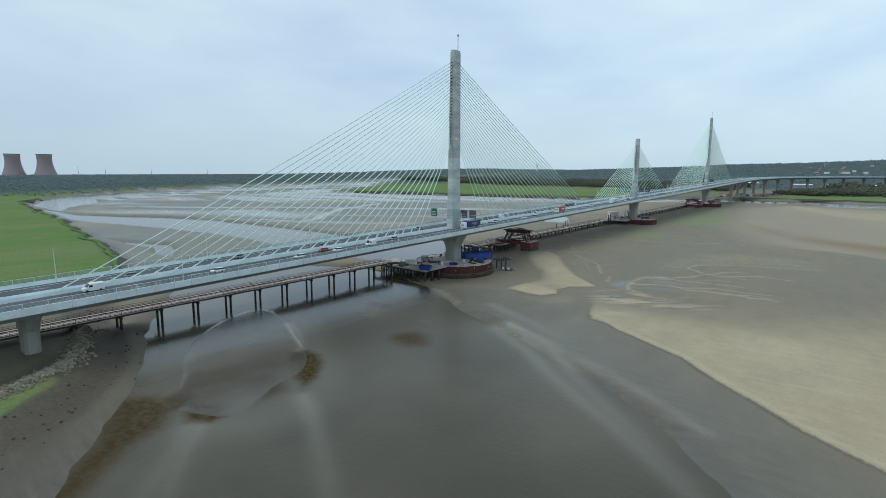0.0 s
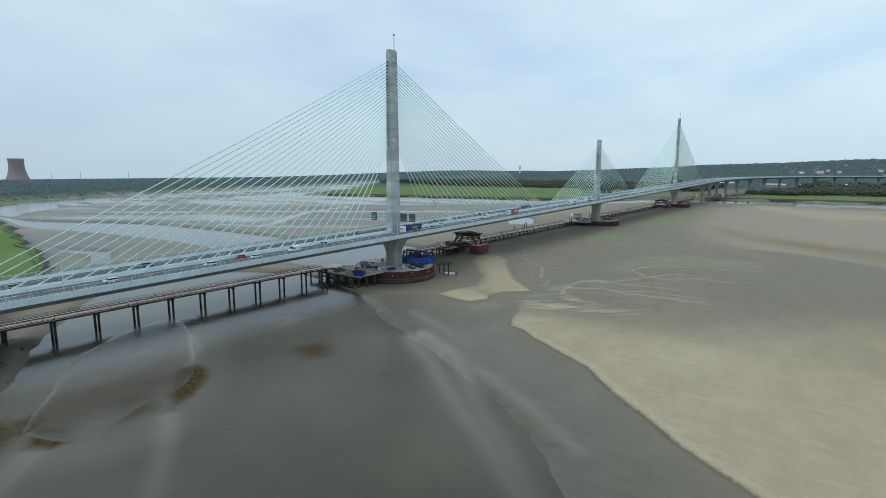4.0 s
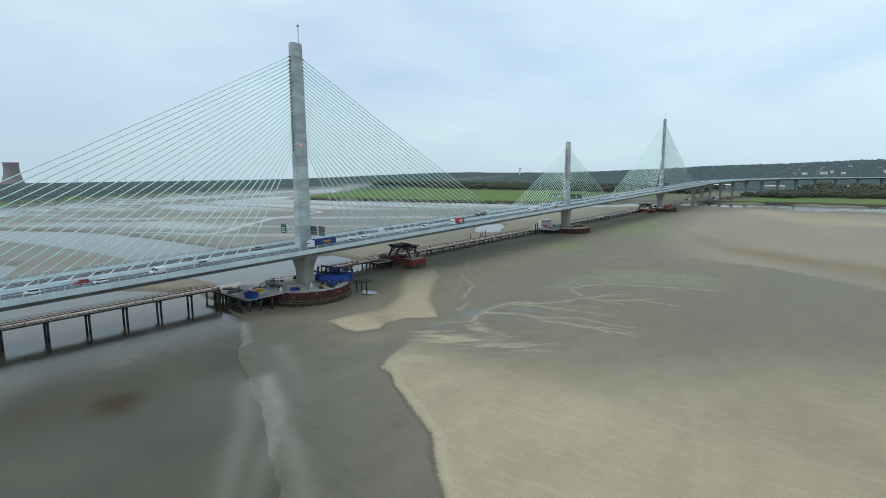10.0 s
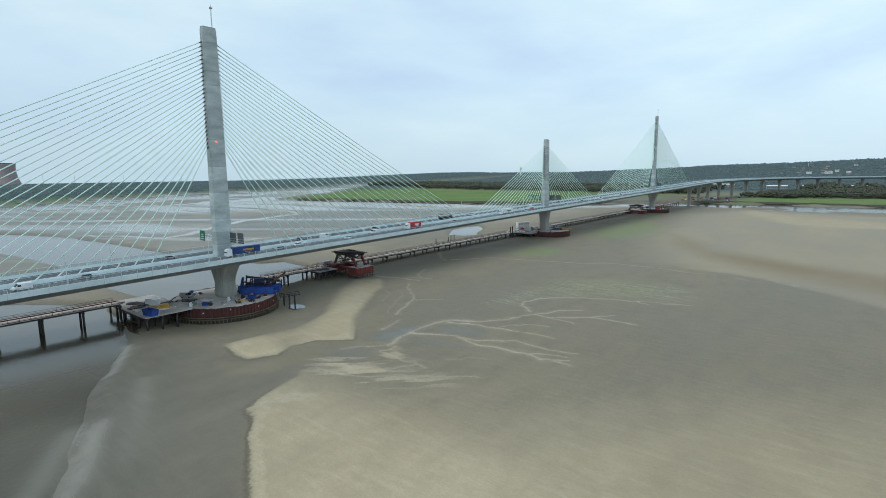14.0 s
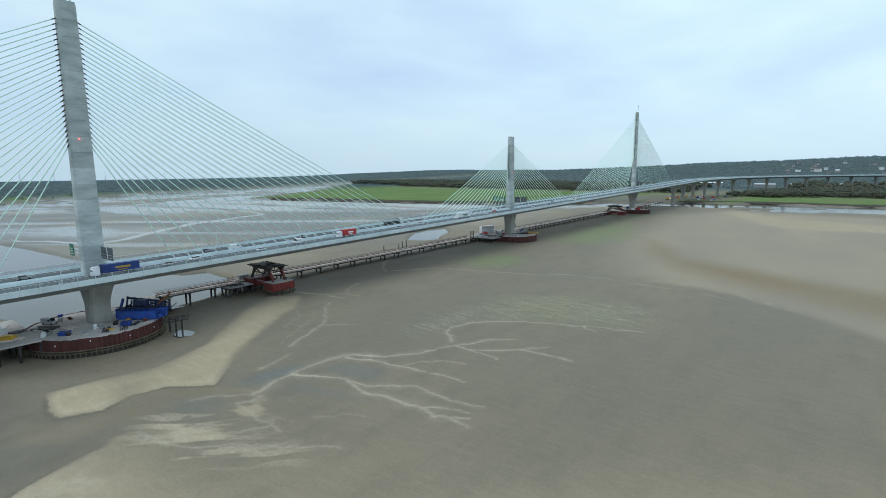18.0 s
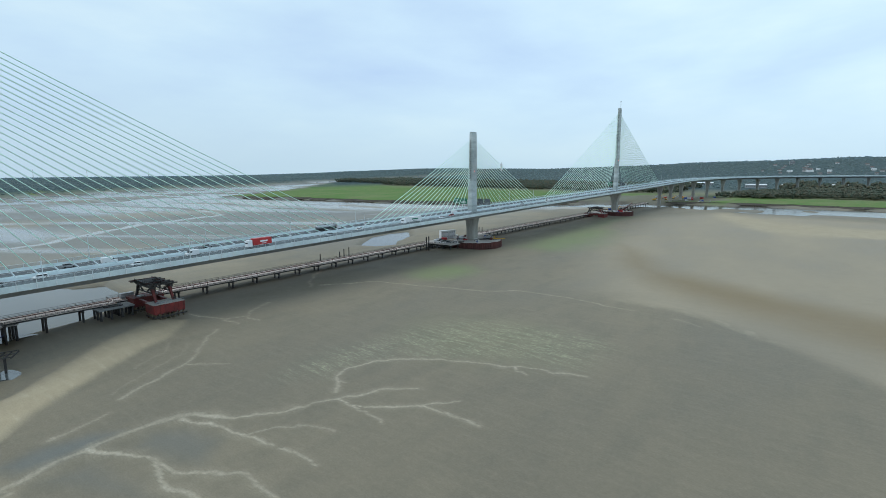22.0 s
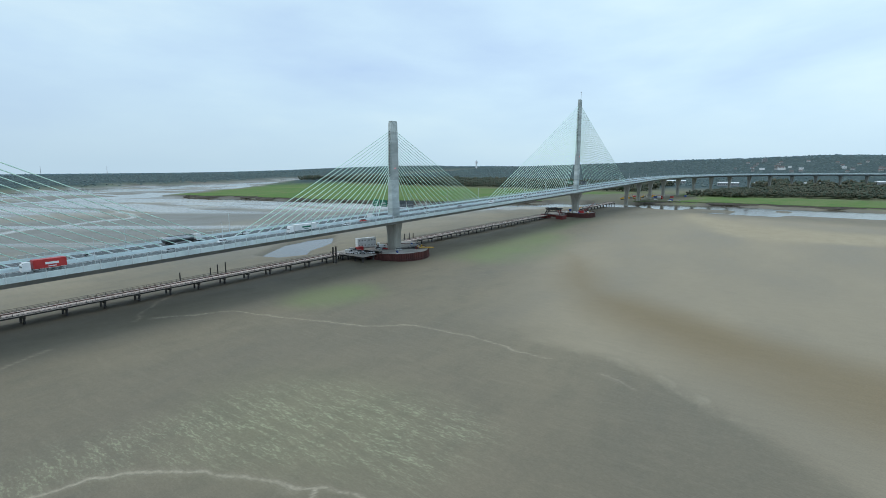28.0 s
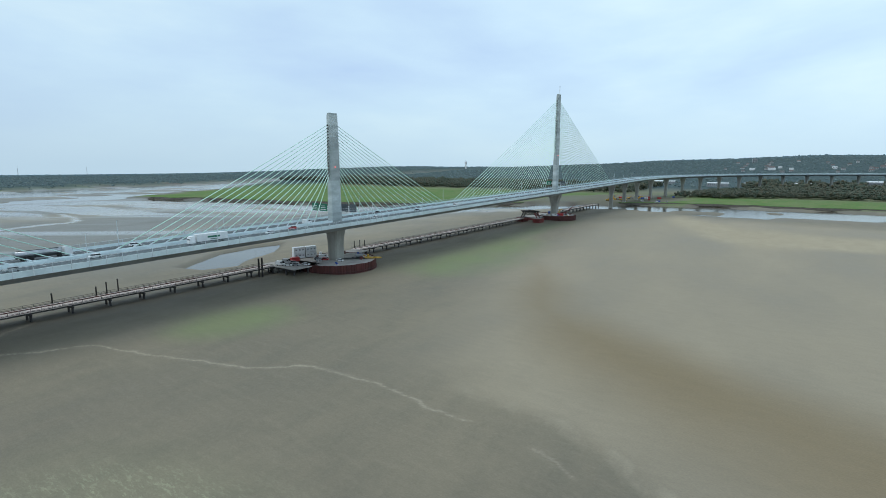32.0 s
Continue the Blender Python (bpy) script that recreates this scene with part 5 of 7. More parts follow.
def platform(x0, x1, y0, y1, z, label, posts=(5, 3), mat_=SLAB):
    root = thing("pile_platform", label, "platform", "platforms beside the islands")
    part("deck_slab", Geo().box((x0 + x1) / 2, (y0 + y1) / 2, z - 0.4, x1 - x0, y1 - y0, 0.4, 0, 0.05), mat_, root)
    for k in range(posts[1]):
        yy = y0 + 0.8 + (y1 - y0 - 1.6) * k / (posts[1] - 1)
        part("edge_beam", Geo().bar((x0, yy, z - 0.8), (x1, yy, z - 0.8), 0.5, 0.8), STEEL, root)
        for j in range(posts[0]):
            xx = x0 + 0.8 + (x1 - x0 - 1.6) * j / (posts[0] - 1)
            pile_part(root, xx, yy, min(ground_z(xx, yy), WATER_Z) - 0.8, z - 1.2, 0.42)
    return root


platform(-25, 11.5, -37, -19.5, 3.0, "pile-supported concrete working platform over water", (6, 4))
platform(-19, -9, 18, 30, 3.8, "small platform where the jetty meets the island", (3, 3))
platform(-21, 4.6, 262, 281, 4.4, "low platform with parked vans beside the middle island", (5, 3))
platform(-16, -5, 312, 326, 4.4, "platform joining jetty and middle island", (3, 3))
platform(-10.8, -3, 52, 64.4, 4.2, "concrete landing between jetty and red frame", (3, 4), SOFFIT)
platform(-18, -4, 575, 600, 4.3, "platform joining jetty and far island", (3, 3))


def red_frame(cx, cy, z, label, long=24.0, cap_h=2.5):
    """A raking portal frame on two red pile caps, left over from the deck's building."""
    root = thing("support_frame", label, "steel frame", "temporary support frames")
    for k, dx in enumerate((-long / 2 + 3.4, long / 2 - 3.4)):
        cap = part("pile_cap", Geo().box(cx + dx, cy, z - cap_h, 7.2, 11.5, cap_h, 0, 0.12), REDCAP if k else REDSTEEL, root, "red painted steel pile cap")
        foot = min(ground_z(cx + dx, cy), 0) - 1.6
        for j in range(7):
            yy = cy - 5.1 + 1.7 * j
            part("stiffener", Geo().box(cx + dx + 3.66, yy, z - cap_h - 0.3, 0.16, 0.26, cap_h + 0.2), REDSTEEL, cap)
            for sx in (-3.1, 3.1):
                part("cap_pile", Geo().tube([(cx + dx + sx, yy, foot), (cx + dx + sx, yy, z - cap_h + 0.05)], 0.34, 8), FENDER if sx > 0 else RUST, cap)
        for j in range(4):
            part("cap_pile", Geo().tube([(cx + dx - 2.2 + 1.5 * j, cy - 5.2, foot), (cx + dx - 2.2 + 1.5 * j, cy - 5.2, z - cap_h + 0.05)], 0.34, 8), FENDER, cap)
        part("waling", Geo().bar((cx + dx + 3.6, cy - 6.2, z - cap_h - 1.2), (cx + dx + 3.6, cy + 6.2, z - cap_h - 1.2), 0.3, 0.4), STEEL, cap)
        part("waling", Geo().bar((cx + dx - 3.8, cy - 5.7, z - cap_h - 1.2), (cx + dx + 3.8, cy - 5.7, z - cap_h - 1.2), 0.3, 0.4), STEEL, cap)
        part("cap_plate", Geo().box(cx + dx, cy, z, 7.4, 11.7, 0.12, 0, 0.03), SLAB if k else RUST, cap)
        for j in range(6):
            part("rail_post", Geo().bar((cx + dx + 3.5, cy - 5.5 + 2.2 * j, z), (cx + dx + 3.5, cy - 5.5 + 2.2 * j, z + 1.1), 0.09), DARKRAIL, cap)
        part("hand_rail", Geo().bar((cx + dx + 3.5, cy - 5.5, z + 1.1), (cx + dx + 3.5, cy + 5.5, z + 1.1), 0.08), DARKRAIL, cap)
        part("loose_plate", Geo().box(cx + dx + 1.6, cy - 2.5, z + 0.12, 1.6, 2.2, 0.5, 0.3, 0.05), GREY, cap)
        part("jack", Geo().box(cx + dx - 0.5, cy + 3.6, z + 0.12, 1.3, 1.3, 1.2, 0.2, 0.08), STEEL, cap)
    for sy in (-3.6, 3.6):
        part("tie_beam", Geo().box(cx, cy + sy, z - 1.6, long - 13.6, 1.0, 1.3, 0, 0.05), REDSTEEL, root)
    hgt = 5.9
    for sy in (-3.2, 3.2):
        for sx in (-1, 1):
            head = Vector((cx + sx * (long / 2 - 6.4), cy + sy, z + hgt))
            part("raking_leg", Geo().bar((cx + sx * (long / 2 - 3.4), cy + sy, z), head, 0.8, 0.9), REDSTEEL if sx > 0 else STEEL, root)
            part("brace", Geo().bar(head, (cx + sx * 1.5, cy + sy, z + 3.4), 0.42), STEEL, root)
            part("brace", Geo().bar((cx + sx * (long / 2 - 4.2), cy + sy, z + 1.6), (cx + sx * 3.0, cy + sy, z + hgt), 0.32), STEEL, root)
            part("bracket", Geo().bar(head, head + Vector((sx * 3.2, 0, 0.9)), 0.4, 0.6), STEEL, root)
        part("top_beam", Geo().bar((cx - long / 2 + 4.6, cy + sy, z + hgt), (cx + long / 2 - 4.6, cy + sy, z + hgt), 0.9, 1.2), STEEL, root)
        part("mid_beam", Geo().bar((cx - long / 2 + 5.0, cy + sy, z + 3.4), (cx + long / 2 - 5.0, cy + sy, z + 3.4), 0.4), STEEL, root)
    rj = random.Random(int(cy))
    for k in range(9):
        xx = cx - long / 2 + 4.5 + k * (long - 9) / 8
        part("cross_beam", Geo().bar((xx, cy - 4.2 - rj.uniform(0, 1.8), z + hgt + 0.75 + rj.uniform(0, 0.5)), (xx + rj.uniform(-0.8, 0.8), cy + 4.2 + rj.uniform(0, 1.6), z + hgt + 0.75), 0.42), RUST if k % 3 == 0 else STEEL, root)
    for k in range(14):
        a_, b_ = rj.uniform(-long / 2 + 5, long / 2 - 5), rj.uniform(-4.4, 4.4)
        part("hanging_bar", Geo().bar((cx + a_, cy + b_, z + hgt - rj.uniform(0.4, 2.6)), (cx + a_ + rj.uniform(-3, 3), cy + b_ + rj.uniform(-2, 2), z + hgt + rj.uniform(0.2, 1.4)), 0.24), STEEL if k % 3 else RUST, root)
    part("top_grating", Geo().box(cx, cy, z + hgt + 1.0, long - 12, 7.6, 0.12), STEEL, root)
    for k in range(8):
        part("guard_post", Geo().bar((cx - long / 2 + 5.8 + k * (long - 11.6) / 7, cy - 4.3, z + hgt + 1), (cx - long / 2 + 5.8 + k * (long - 11.6) / 7, cy - 4.3, z + hgt + 2.1), 0.09), STEEL, root)
    for k in range(5):
        part("loose_beam", Geo().bar((cx + rj.uniform(-5, 3), cy + rj.uniform(-3, 3), z + hgt + 1.3 + 0.2 * k), (cx + rj.uniform(2, 7), cy + rj.uniform(-3, 3), z + hgt + 1.3 + 0.2 * k), 0.3), RUST if k % 2 else STEEL, root)
    return root


REDCAP = mat("bright_red_painted_steel", (0.21, 0.022, 0.018), (0.09, 0.015, 0.013), 0.6, 0.4, 7, 0.1)
red_frame(-0.4, 70.7, 5.8, "red and dark steel support frame standing in the mud", 24.0, 3.5)
red_frame(-6, 563, 5.0, "red steel support frame beside the far island", 24.0, 4.6)

# ---------------------------------------------------------------- plant and stores on the islands


def container(x, y, z, rz, l, w, h, m, label, name="container", doors=True):
    root = thing(name, label, name.replace("_", " "), at=Matrix.Translation((x, y, z)) @ Matrix.Rotation(rz, 4, "Z"))
    part("shell", Geo().box(0, 0, 0.1, l, w, h - 0.1, 0, 0.06), m, root)
    for k in range(int(l / 0.6)):
        for sd_ in (-1, 1):
            part("rib", Geo().box(-l / 2 + 0.3 + 0.6 * k, sd_ * (w / 2 + 0.03), 0.3, 0.22, 0.07, h - 0.5), m, root)
    part("roof_frame", Geo().box(0, 0, h, l + 0.06, w + 0.06, 0.1, 0, 0.03), m, root)
    if doors:
        part("door", Geo().box(l / 2 + 0.03, 0, 0.25, 0.06, w * 0.86, h - 0.5, 0, 0.02), m, root)
    return root


def skip(x, y, z, rz, l, w, h, m, label):
    root = thing("skip", label, "skip", "skips and tubs", at=Matrix.Translation((x, y, z)) @ Matrix.Rotation(rz, 4, "Z"))
    part("tub", Geo().ring_loft([[(a * l * 0.4, b * w * 0.42, 0.05) for a, b in ((-1, -1), (1, -1), (1, 1), (-1, 1))], [(a * l * 0.5, b * w * 0.5, h) for a, b in ((-1, -1), (1, -1), (1, 1), (-1, 1))],
                                 [(a * (l * 0.5 - 0.12), b * (w * 0.5 - 0.12), h) for a, b in ((-1, -1), (1, -1), (1, 1), (-1, 1))], [(a * l * 0.38, b * w * 0.38, 0.4) for a, b in ((-1, -1), (1, -1), (1, 1), (-1, 1))]]), m, root)
    for sd_ in (-1, 1):
        part("rim", Geo().bar((-l / 2, sd_ * w / 2, h), (l / 2, sd_ * w / 2, h), 0.14), m, root)
        for q in (-0.3, 0, 0.3):
            part("rib", Geo().bar((q * l, sd_ * w * 0.43, 0.2), (q * l, sd_ * w * 0.5, h), 0.12), m, root)
    return root


def stack(x, y, z, rz, l, w, n, m, label):
    root = thing("beam_stack", label, "steel beams", "stacked beams", at=Matrix.Translation((x, y, z)) @ Matrix.Rotation(rz, 4, "Z"))
    rnd = random.Random(int(x * 7 + y))
    for k in range(n):
        q = -w / 2 + w * k / max(1, n - 1)
        part("beam", Geo().bar((-l / 2 + rnd.uniform(-0.4, 0.4), q, 0.2 + 0.02 * k), (l / 2 + rnd.uniform(-0.4, 0.4), q + rnd.uniform(-0.3, 0.3), 0.2), 0.28, 0.36), m, root)
    for e in (-0.3, 0.3):
        part("bearer", Geo().bar((e * l, -w / 2 - 0.2, 0.06), (e * l, w / 2 + 0.2, 0.06), 0.2, 0.12), TIMBER, root)
    return root


def excavator(x, y, z, rz, m, label, reach=1.0, boom_up=3.6):
    root = thing("excavator", label, "excavator", at=Matrix.Translation((x, y, z)) @ Matrix.Rotation(rz, 4, "Z"))
    for sd_ in (-1, 1):
        tr = part("track", Geo().ring_loft([[(a, sd_ * 1.15 + b, c) for a, c in ((-1.9, 0.35), (-1.6, 0.0), (1.6, 0.0), (1.9, 0.35), (1.6, 0.8), (-1.6, 0.8))] for b in (-0.3, 0.3)]), BLACK, root)
    part("turntable", Geo().tube([(0, 0, 0.7), (0, 0, 1.0)], 0.8, 12), STEEL, root)
    part("body", Geo().box(-0.7, 0, 1.0, 3.0, 2.5, 1.2, 0, 0.12), m, root)
    cab = part("cab", Geo().box(0.9, 0.75, 1.0, 1.5, 1.0, 1.8, 0, 0.1), m, root)
    part("window", Geo().box(1.5, 0.75, 1.75, 0.36, 0.8, 0.85, 0, 0.02), GLASSY, cab)
    part("counterweight", Geo().box(-2.3, 0, 1.05, 0.7, 2.4, 1.0, 0, 0.15), m, root)
    k = (3.4 * reach, 0, 1.6 + boom_up)
    part("boom", Geo().bar((0.8, -0.2, 1.6), k, 0.4, 0.6), m, root)
    part("stick", Geo().bar(k, (k[0] + 2.2 * reach, 0, k[2] - 1.4), 0.3, 0.4), m, root)
    part("bucket", Geo().box(k[0] + 2.2 * reach, 0, k[2] - 2.3, 0.9, 1.0, 0.9, 0, 0.1, (0.7, 1.0)), STEEL, root)
    return root


def crane(x, y, z, rz, m, label, length=16.0, rise=9.0):
    root = thing("crawler_crane", label, "crane", at=Matrix.Translation((x, y, z)) @ Matrix.Rotation(rz, 4, "Z"))
    for sd_ in (-1, 1):
        part("track", Geo().ring_loft([[(a, sd_ * 1.6 + b, c) for a, c in ((-2.6, 0.4), (-2.2, 0.0), (2.2, 0.0), (2.6, 0.4), (2.2, 0.9), (-2.2, 0.9))] for b in (-0.4, 0.4)]), BLACK, root)
    part("house", Geo().box(-1.0, 0, 0.9, 4.4, 2.8, 1.9, 0, 0.12), m, root)
    part("cab", Geo().box(1.4, 1.1, 0.9, 1.5, 1.0, 2.0, 0, 0.1), m, root)
    tip = Vector((1.5 + length, 0, 1.4 + rise))
    for oy, oz in ((-0.55, -0.5), (0.55, -0.5), (-0.55, 0.5), (0.55, 0.5)):
        part("chord", Geo().bar((1.4, oy, 1.6 + oz), tip + Vector((0, oy * 0.3, oz * 0.3)), 0.16), m, root)
    for k in range(14):
        p, q = Vector((1.4, 0, 1.6)).lerp(tip, k / 14), Vector((1.4, 0, 1.6)).lerp(tip, (k + 1) / 14)
        f = 1 - 0.7 * k / 14
        part("lacing", Geo().bar(p + Vector((0, -0.55 * f, 0.5 * f)), q + Vector((0, -0.55 * f, -0.5 * f)), 0.09), m, root)
        part("lacing", Geo().bar(p + Vector((0, 0.55 * f, -0.5 * f)), q + Vector((0, 0.55 * f, 0.5 * f)), 0.09), m, root)
    part("rope", Geo().bar(tip, tip - Vector((0, 0, rise * 0.8)), 0.06), STEEL, root)
    return root


def car(x, y, z, rz, m, label, estate=False, group="cars on the bridge"):
    root = thing("car", label, "car", group, at=Matrix.Translation((x, y, z)) @ Matrix.Rotation(rz, 4, "Z"))
    secs = [(-2.1, 0.35, 0.62, 0.72), (-2.0, 0.28, 0.86, 0.84), (-0.9, 0.25, 0.92, 0.9), (0.9, 0.25, 0.92, 0.9), (1.95, 0.28, 0.80, 0.84), (2.1, 0.38, 0.6, 0.7)]
    part("body", Geo().ring_loft([[(a, -w, lo), (a, w, lo), (a, w, hi - 0.12), (a, w - 0.1, hi), (a, -w + 0.1, hi), (a, -w, hi - 0.12)] for a, lo, hi, w in secs]), m, root)
    back = -1.85 if estate else -1.5
    cab = part("cabin", Geo().ring_loft([[(back, -0.8, 0.88), (back, 0.8, 0.88), (1.15, 0.8, 0.9), (1.15, -0.8, 0.9)], [(back + 0.45, -0.62, 1.42), (back + 0.45, 0.62, 1.42), (0.35, 0.62, 1.44), (0.35, -0.62, 1.44)]]), GLASSY, root, "dark car windows")
    part("roof", Geo().box((back + 0.8) / 2, 0, 1.42, 0.8 - back - 0.05, 1.26, 0.06, 0, 0.03), m, cab)
    for sx in (-1.3, 1.3):
        for sy in (-0.8, 0.8):
            part("wheel", Geo().tube([(sx, sy - 0.11, 0.31), (sx, sy + 0.11, 0.31)], 0.31, 12), BLACK, root)
    for sy in (-0.6, 0.6):
        part("headlight", Geo().box(2.06, sy, 0.55, 0.08, 0.3, 0.12), WHITE, root)
        part("tail_light", Geo().box(-2.08, sy, 0.62, 0.06, 0.26, 0.12), REDPAINT, root)
    return root


def van(x, y, z, rz, m, label, group="vans"):
    root = thing("van", label, "van", group, at=Matrix.Translation((x, y, z)) @ Matrix.Rotation(rz, 4, "Z"))
    secs = [(-2.6, 0.4, 2.2, 0.94), (-2.5, 0.35, 2.35, 0.98), (0.9, 0.35, 2.35, 0.98), (1.6, 0.35, 1.35, 0.96), (2.5, 0.38, 1.1, 0.9), (2.6, 0.45, 0.8, 0.82)]
    part("body", Geo().ring_loft([[(a, -w, lo), (a, w, lo), (a, w, hi - 0.15), (a, w - 0.14, hi), (a, -w + 0.14, hi), (a, -w, hi - 0.15)] for a, lo, hi, w in secs]), m, root)
    part("windscreen", Geo().ring_loft([[(0.98, -0.8, 2.2), (0.98, 0.8, 2.2), (1.05, 0.8, 2.28), (1.05, -0.8, 2.28)], [(1.66, -0.84, 1.36), (1.66, 0.84, 1.36), (1.74, 0.84, 1.42), (1.74, -0.84, 1.42)]]), GLASSY, root)
    for sy in (-1, 1):
        part("side_window", Geo().box(0.75, sy * 0.985, 1.35, 0.9, 0.03, 0.6), GLASSY, root)
        for sx in (-1.6, 1.7):
            part("wheel", Geo().tube([(sx, sy * 0.86 - 0.12, 0.34), (sx, sy * 0.86 + 0.12, 0.34)], 0.34, 12), BLACK, root)
    return root


def lorry(x, y, z, rz, cabm, boxm, label, tank=False, marks=None, length=13.4):
    e = length / 2 - 1.4 + 0.7
    root = thing("articulated_lorry", label, "lorry", "lorries on the bridge", at=Matrix.Translation((x, y, z)) @ Matrix.Rotation(rz, 4, "Z"))
    cab = part("cab", Geo().ring_loft([[(a, -w, 0.6), (a, w, 0.6), (a, w, hi), (a, -w, hi)] for a, hi, w in ((e, 3.5, 1.22), (e + 1.6, 3.5, 1.22), (e + 2.1, 2.9, 1.2), (e + 2.25, 1.6, 1.2))]), cabm, root)
    part("windscreen", Geo().ring_loft([[(e + 1.75, -1.1, 3.2), (e + 1.75, 1.1, 3.2), (e + 1.85, 1.1, 3.3), (e + 1.85, -1.1, 3.3)], [(e + 2.22, -1.1, 2.0), (e + 2.22, 1.1, 2.0), (e + 2.3, 1.1, 2.05), (e + 2.3, -1.1, 2.05)]]), GLASSY, cab)
    part("chassis", Geo().box(-0.5, 0, 0.75, length + 1.0, 1.0, 0.35), STEEL, root)
    if tank:
        tk = part("tank", Geo().tube([(-length / 2 - 1.4, 0, 2.15), (-length / 2 - 1.1, 0, 2.15), (length / 2 - 1.6, 0, 2.15), (length / 2 - 1.3, 0, 2.15)], [0.75, 1.15, 1.15, 0.75], 18), boxm, root, "silver cylindrical tank", True)
        for k in range(6):
            part("tank_band", Geo().tube([(-length / 2 - 0.6 + k * 2.2, 0, 2.15), (-length / 2 - 0.45 + k * 2.2, 0, 2.15)], 1.18, 18), SILVER, tk)
        part("walkway", Geo().box(-1.4, 0, 3.3, length - 1.5, 0.5, 0.1), STEEL, tk)
    else:
        bx = part("trailer_box", Geo().box(-1.4, 0, 1.15, length, 2.5, 2.85, 0, 0.06), boxm, root)
        if marks:
            for sy in (-1, 1):
                for k, (a, wd, hh) in enumerate(((-0.5, 0.41 * length, 0.7), (-0.5, 0.24 * length, 0.28))):
                    part("lettering_bar", Geo().box(-1.4 + a, sy * 1.262, 2.3 - 0.75 * k, wd, 0.03, hh), marks, bx)
    for sx in (-length / 2 + 0.7, -length / 2 + 1.9, -length / 2 + 3.1, e - 1.4, e + 1.1):
        for sy in (-1.0, 1.0):
            part("wheel", Geo().tube([(sx, sy - 0.16, 0.5), (sx, sy + 0.16, 0.5)], 0.5, 12), BLACK, root)
    return root


NZ, CZ, SZ = 2.6, 4.4, 4.6
# first island
skip(9.2, -34.2, 3.0, 0.2, 6.2, 2.6, 2.4, BLUE, "large blue steel skip on the platform corner")
container(-6.5, -27, 3.0, 0.3, 5.4, 2.4, 2.4, WHITE, "small white site cabin on trestle legs", "site_cabin")
stack(-11, -30, 3.0, 0.4, 8.0, 3.0, 6, STEEL, "pile of dark steel beams beside the cabin")
stack(0, -27.0, 3.0, 1.1, 6.0, 2.6, 6, YELLOW, "yellow steel formwork frames on the platform")
container(3.2, -26.8, 3.0, 1.0, 3.2, 2.2, 1.7, YELLOW, "yellow generator box on the platform", "generator")
skip(10.0, -13.5, NZ, 0.9, 3.6, 1.9, 1.2, BLUE, "small blue tub on the slab")
skip(4.6, -16.5, NZ, 0.2, 3.0, 1.8, 1.0, GREY, "grey tub on the slab")
van(-9, -12.5, NZ, 0.5, GREY, "grey pickup parked behind the pier", "vans on the islands")
stack(-4, -15, NZ, 0.8, 7.0, 3.2, 7, STEEL, "dark steel beams lying on the slab")
stack(2.5, -9.5, NZ, 0.3, 5.0, 2.2, 5, TIMBER, "loose timbers on the slab")
# blue travelling formwork stored behind the pier
ORANGE = mat("rusty_orange_paint", (0.36, 0.16, 0.035), (0.16, 0.07, 0.025), 0.6, 0.5, 6, 0.1)
DARKBLUE = mat("dark_blue_steel", (0.016, 0.03, 0.10), (0.01, 0.016, 0.05), 0.55, 0.4, 7, 0.1)
form = thing("formwork_carriage", "large blue steel formwork carriage beside the pier", "formwork")
for k in range(3):
    part("panel", Geo().box(6.5 + 3.2 * k - 2, 8.0 + 3.0 * k, NZ + 0.3, 8.6, 0.5, 3.2, 0.72, 0.06), BLUE, form)
for k in range(6):
    part("rib", Geo().box(2.2 + 1.5 * k + 0.9, 4.6 + 1.35 * k, NZ + 0.2, 0.3, 0.3, 3.6, 0.72), BLUE, form)
part("tray", Geo().box(8.2, 11.2, NZ + 0.1, 15.0, 5.2, 1.5, 0.72, 0.1), BLUE, form)
part("side_plate", Geo().box(10.6, 8.6, NZ + 0.3, 13.4, 0.25, 3.0, 0.72, 0.05), BLUE, form)
for k in range(5):
    part("cross_brace", Geo().bar((2 + 2.6 * k, 6.5 + 2.2 * k, NZ + 3.4), (5 + 2.6 * k, 5.0 + 2.2 * k, NZ + 0.6), 0.22), STEEL, form)
for k in range(4):
    part("truss_post", Geo().bar((3.0 + 2.6 * k, 9.6 + 2.3 * k, NZ + 1.5), (3.4 + 2.6 * k, 9.9 + 2.3 * k, NZ + 6.2 - 0.3 * k), 0.35), DARKBLUE, form)
    part("truss_rail", Geo().bar((2.4 + 2.6 * k, 9.2 + 2.3 * k, NZ + 4.2), (5.4 + 2.6 * k, 11.8 + 2.3 * k, NZ + 5.4 - 0.2 * k), 0.3), DARKBLUE, form)
part("gearbox", Geo().box(6.0, 12.5, NZ + 4.0, 4.0, 2.6, 2.2, 0.72, 0.15), DARKBLUE, form)
for k in range(7):
    q = Vector((1.6 + 1.9 * k, 8.6 + 1.66 * k, NZ + 1.6))
    part("upper_frame", Geo().bar(q, q + Vector((-1.2, 1.3, 5.6 - 0.35 * k)), 0.55, 0.4), DARKBLUE, form)
    part("upper_brace", Geo().bar(q + Vector((0, 0, 0.6)), q + Vector((1.4, 2.6, 4.6 - 0.3 * k)), 0.28), STEEL if k % 2 else DARKBLUE, form)
part("upper_beam", Geo().bar((0.8, 9.8, NZ + 6.6), (11.6, 19.2, NZ + 4.8), 0.5, 0.8), DARKBLUE, form)
part("lower_beam", Geo().bar((1.4, 8.6, NZ + 3.6), (13.4, 19.0, NZ + 3.2), 0.4, 0.9), DARKBLUE, form)
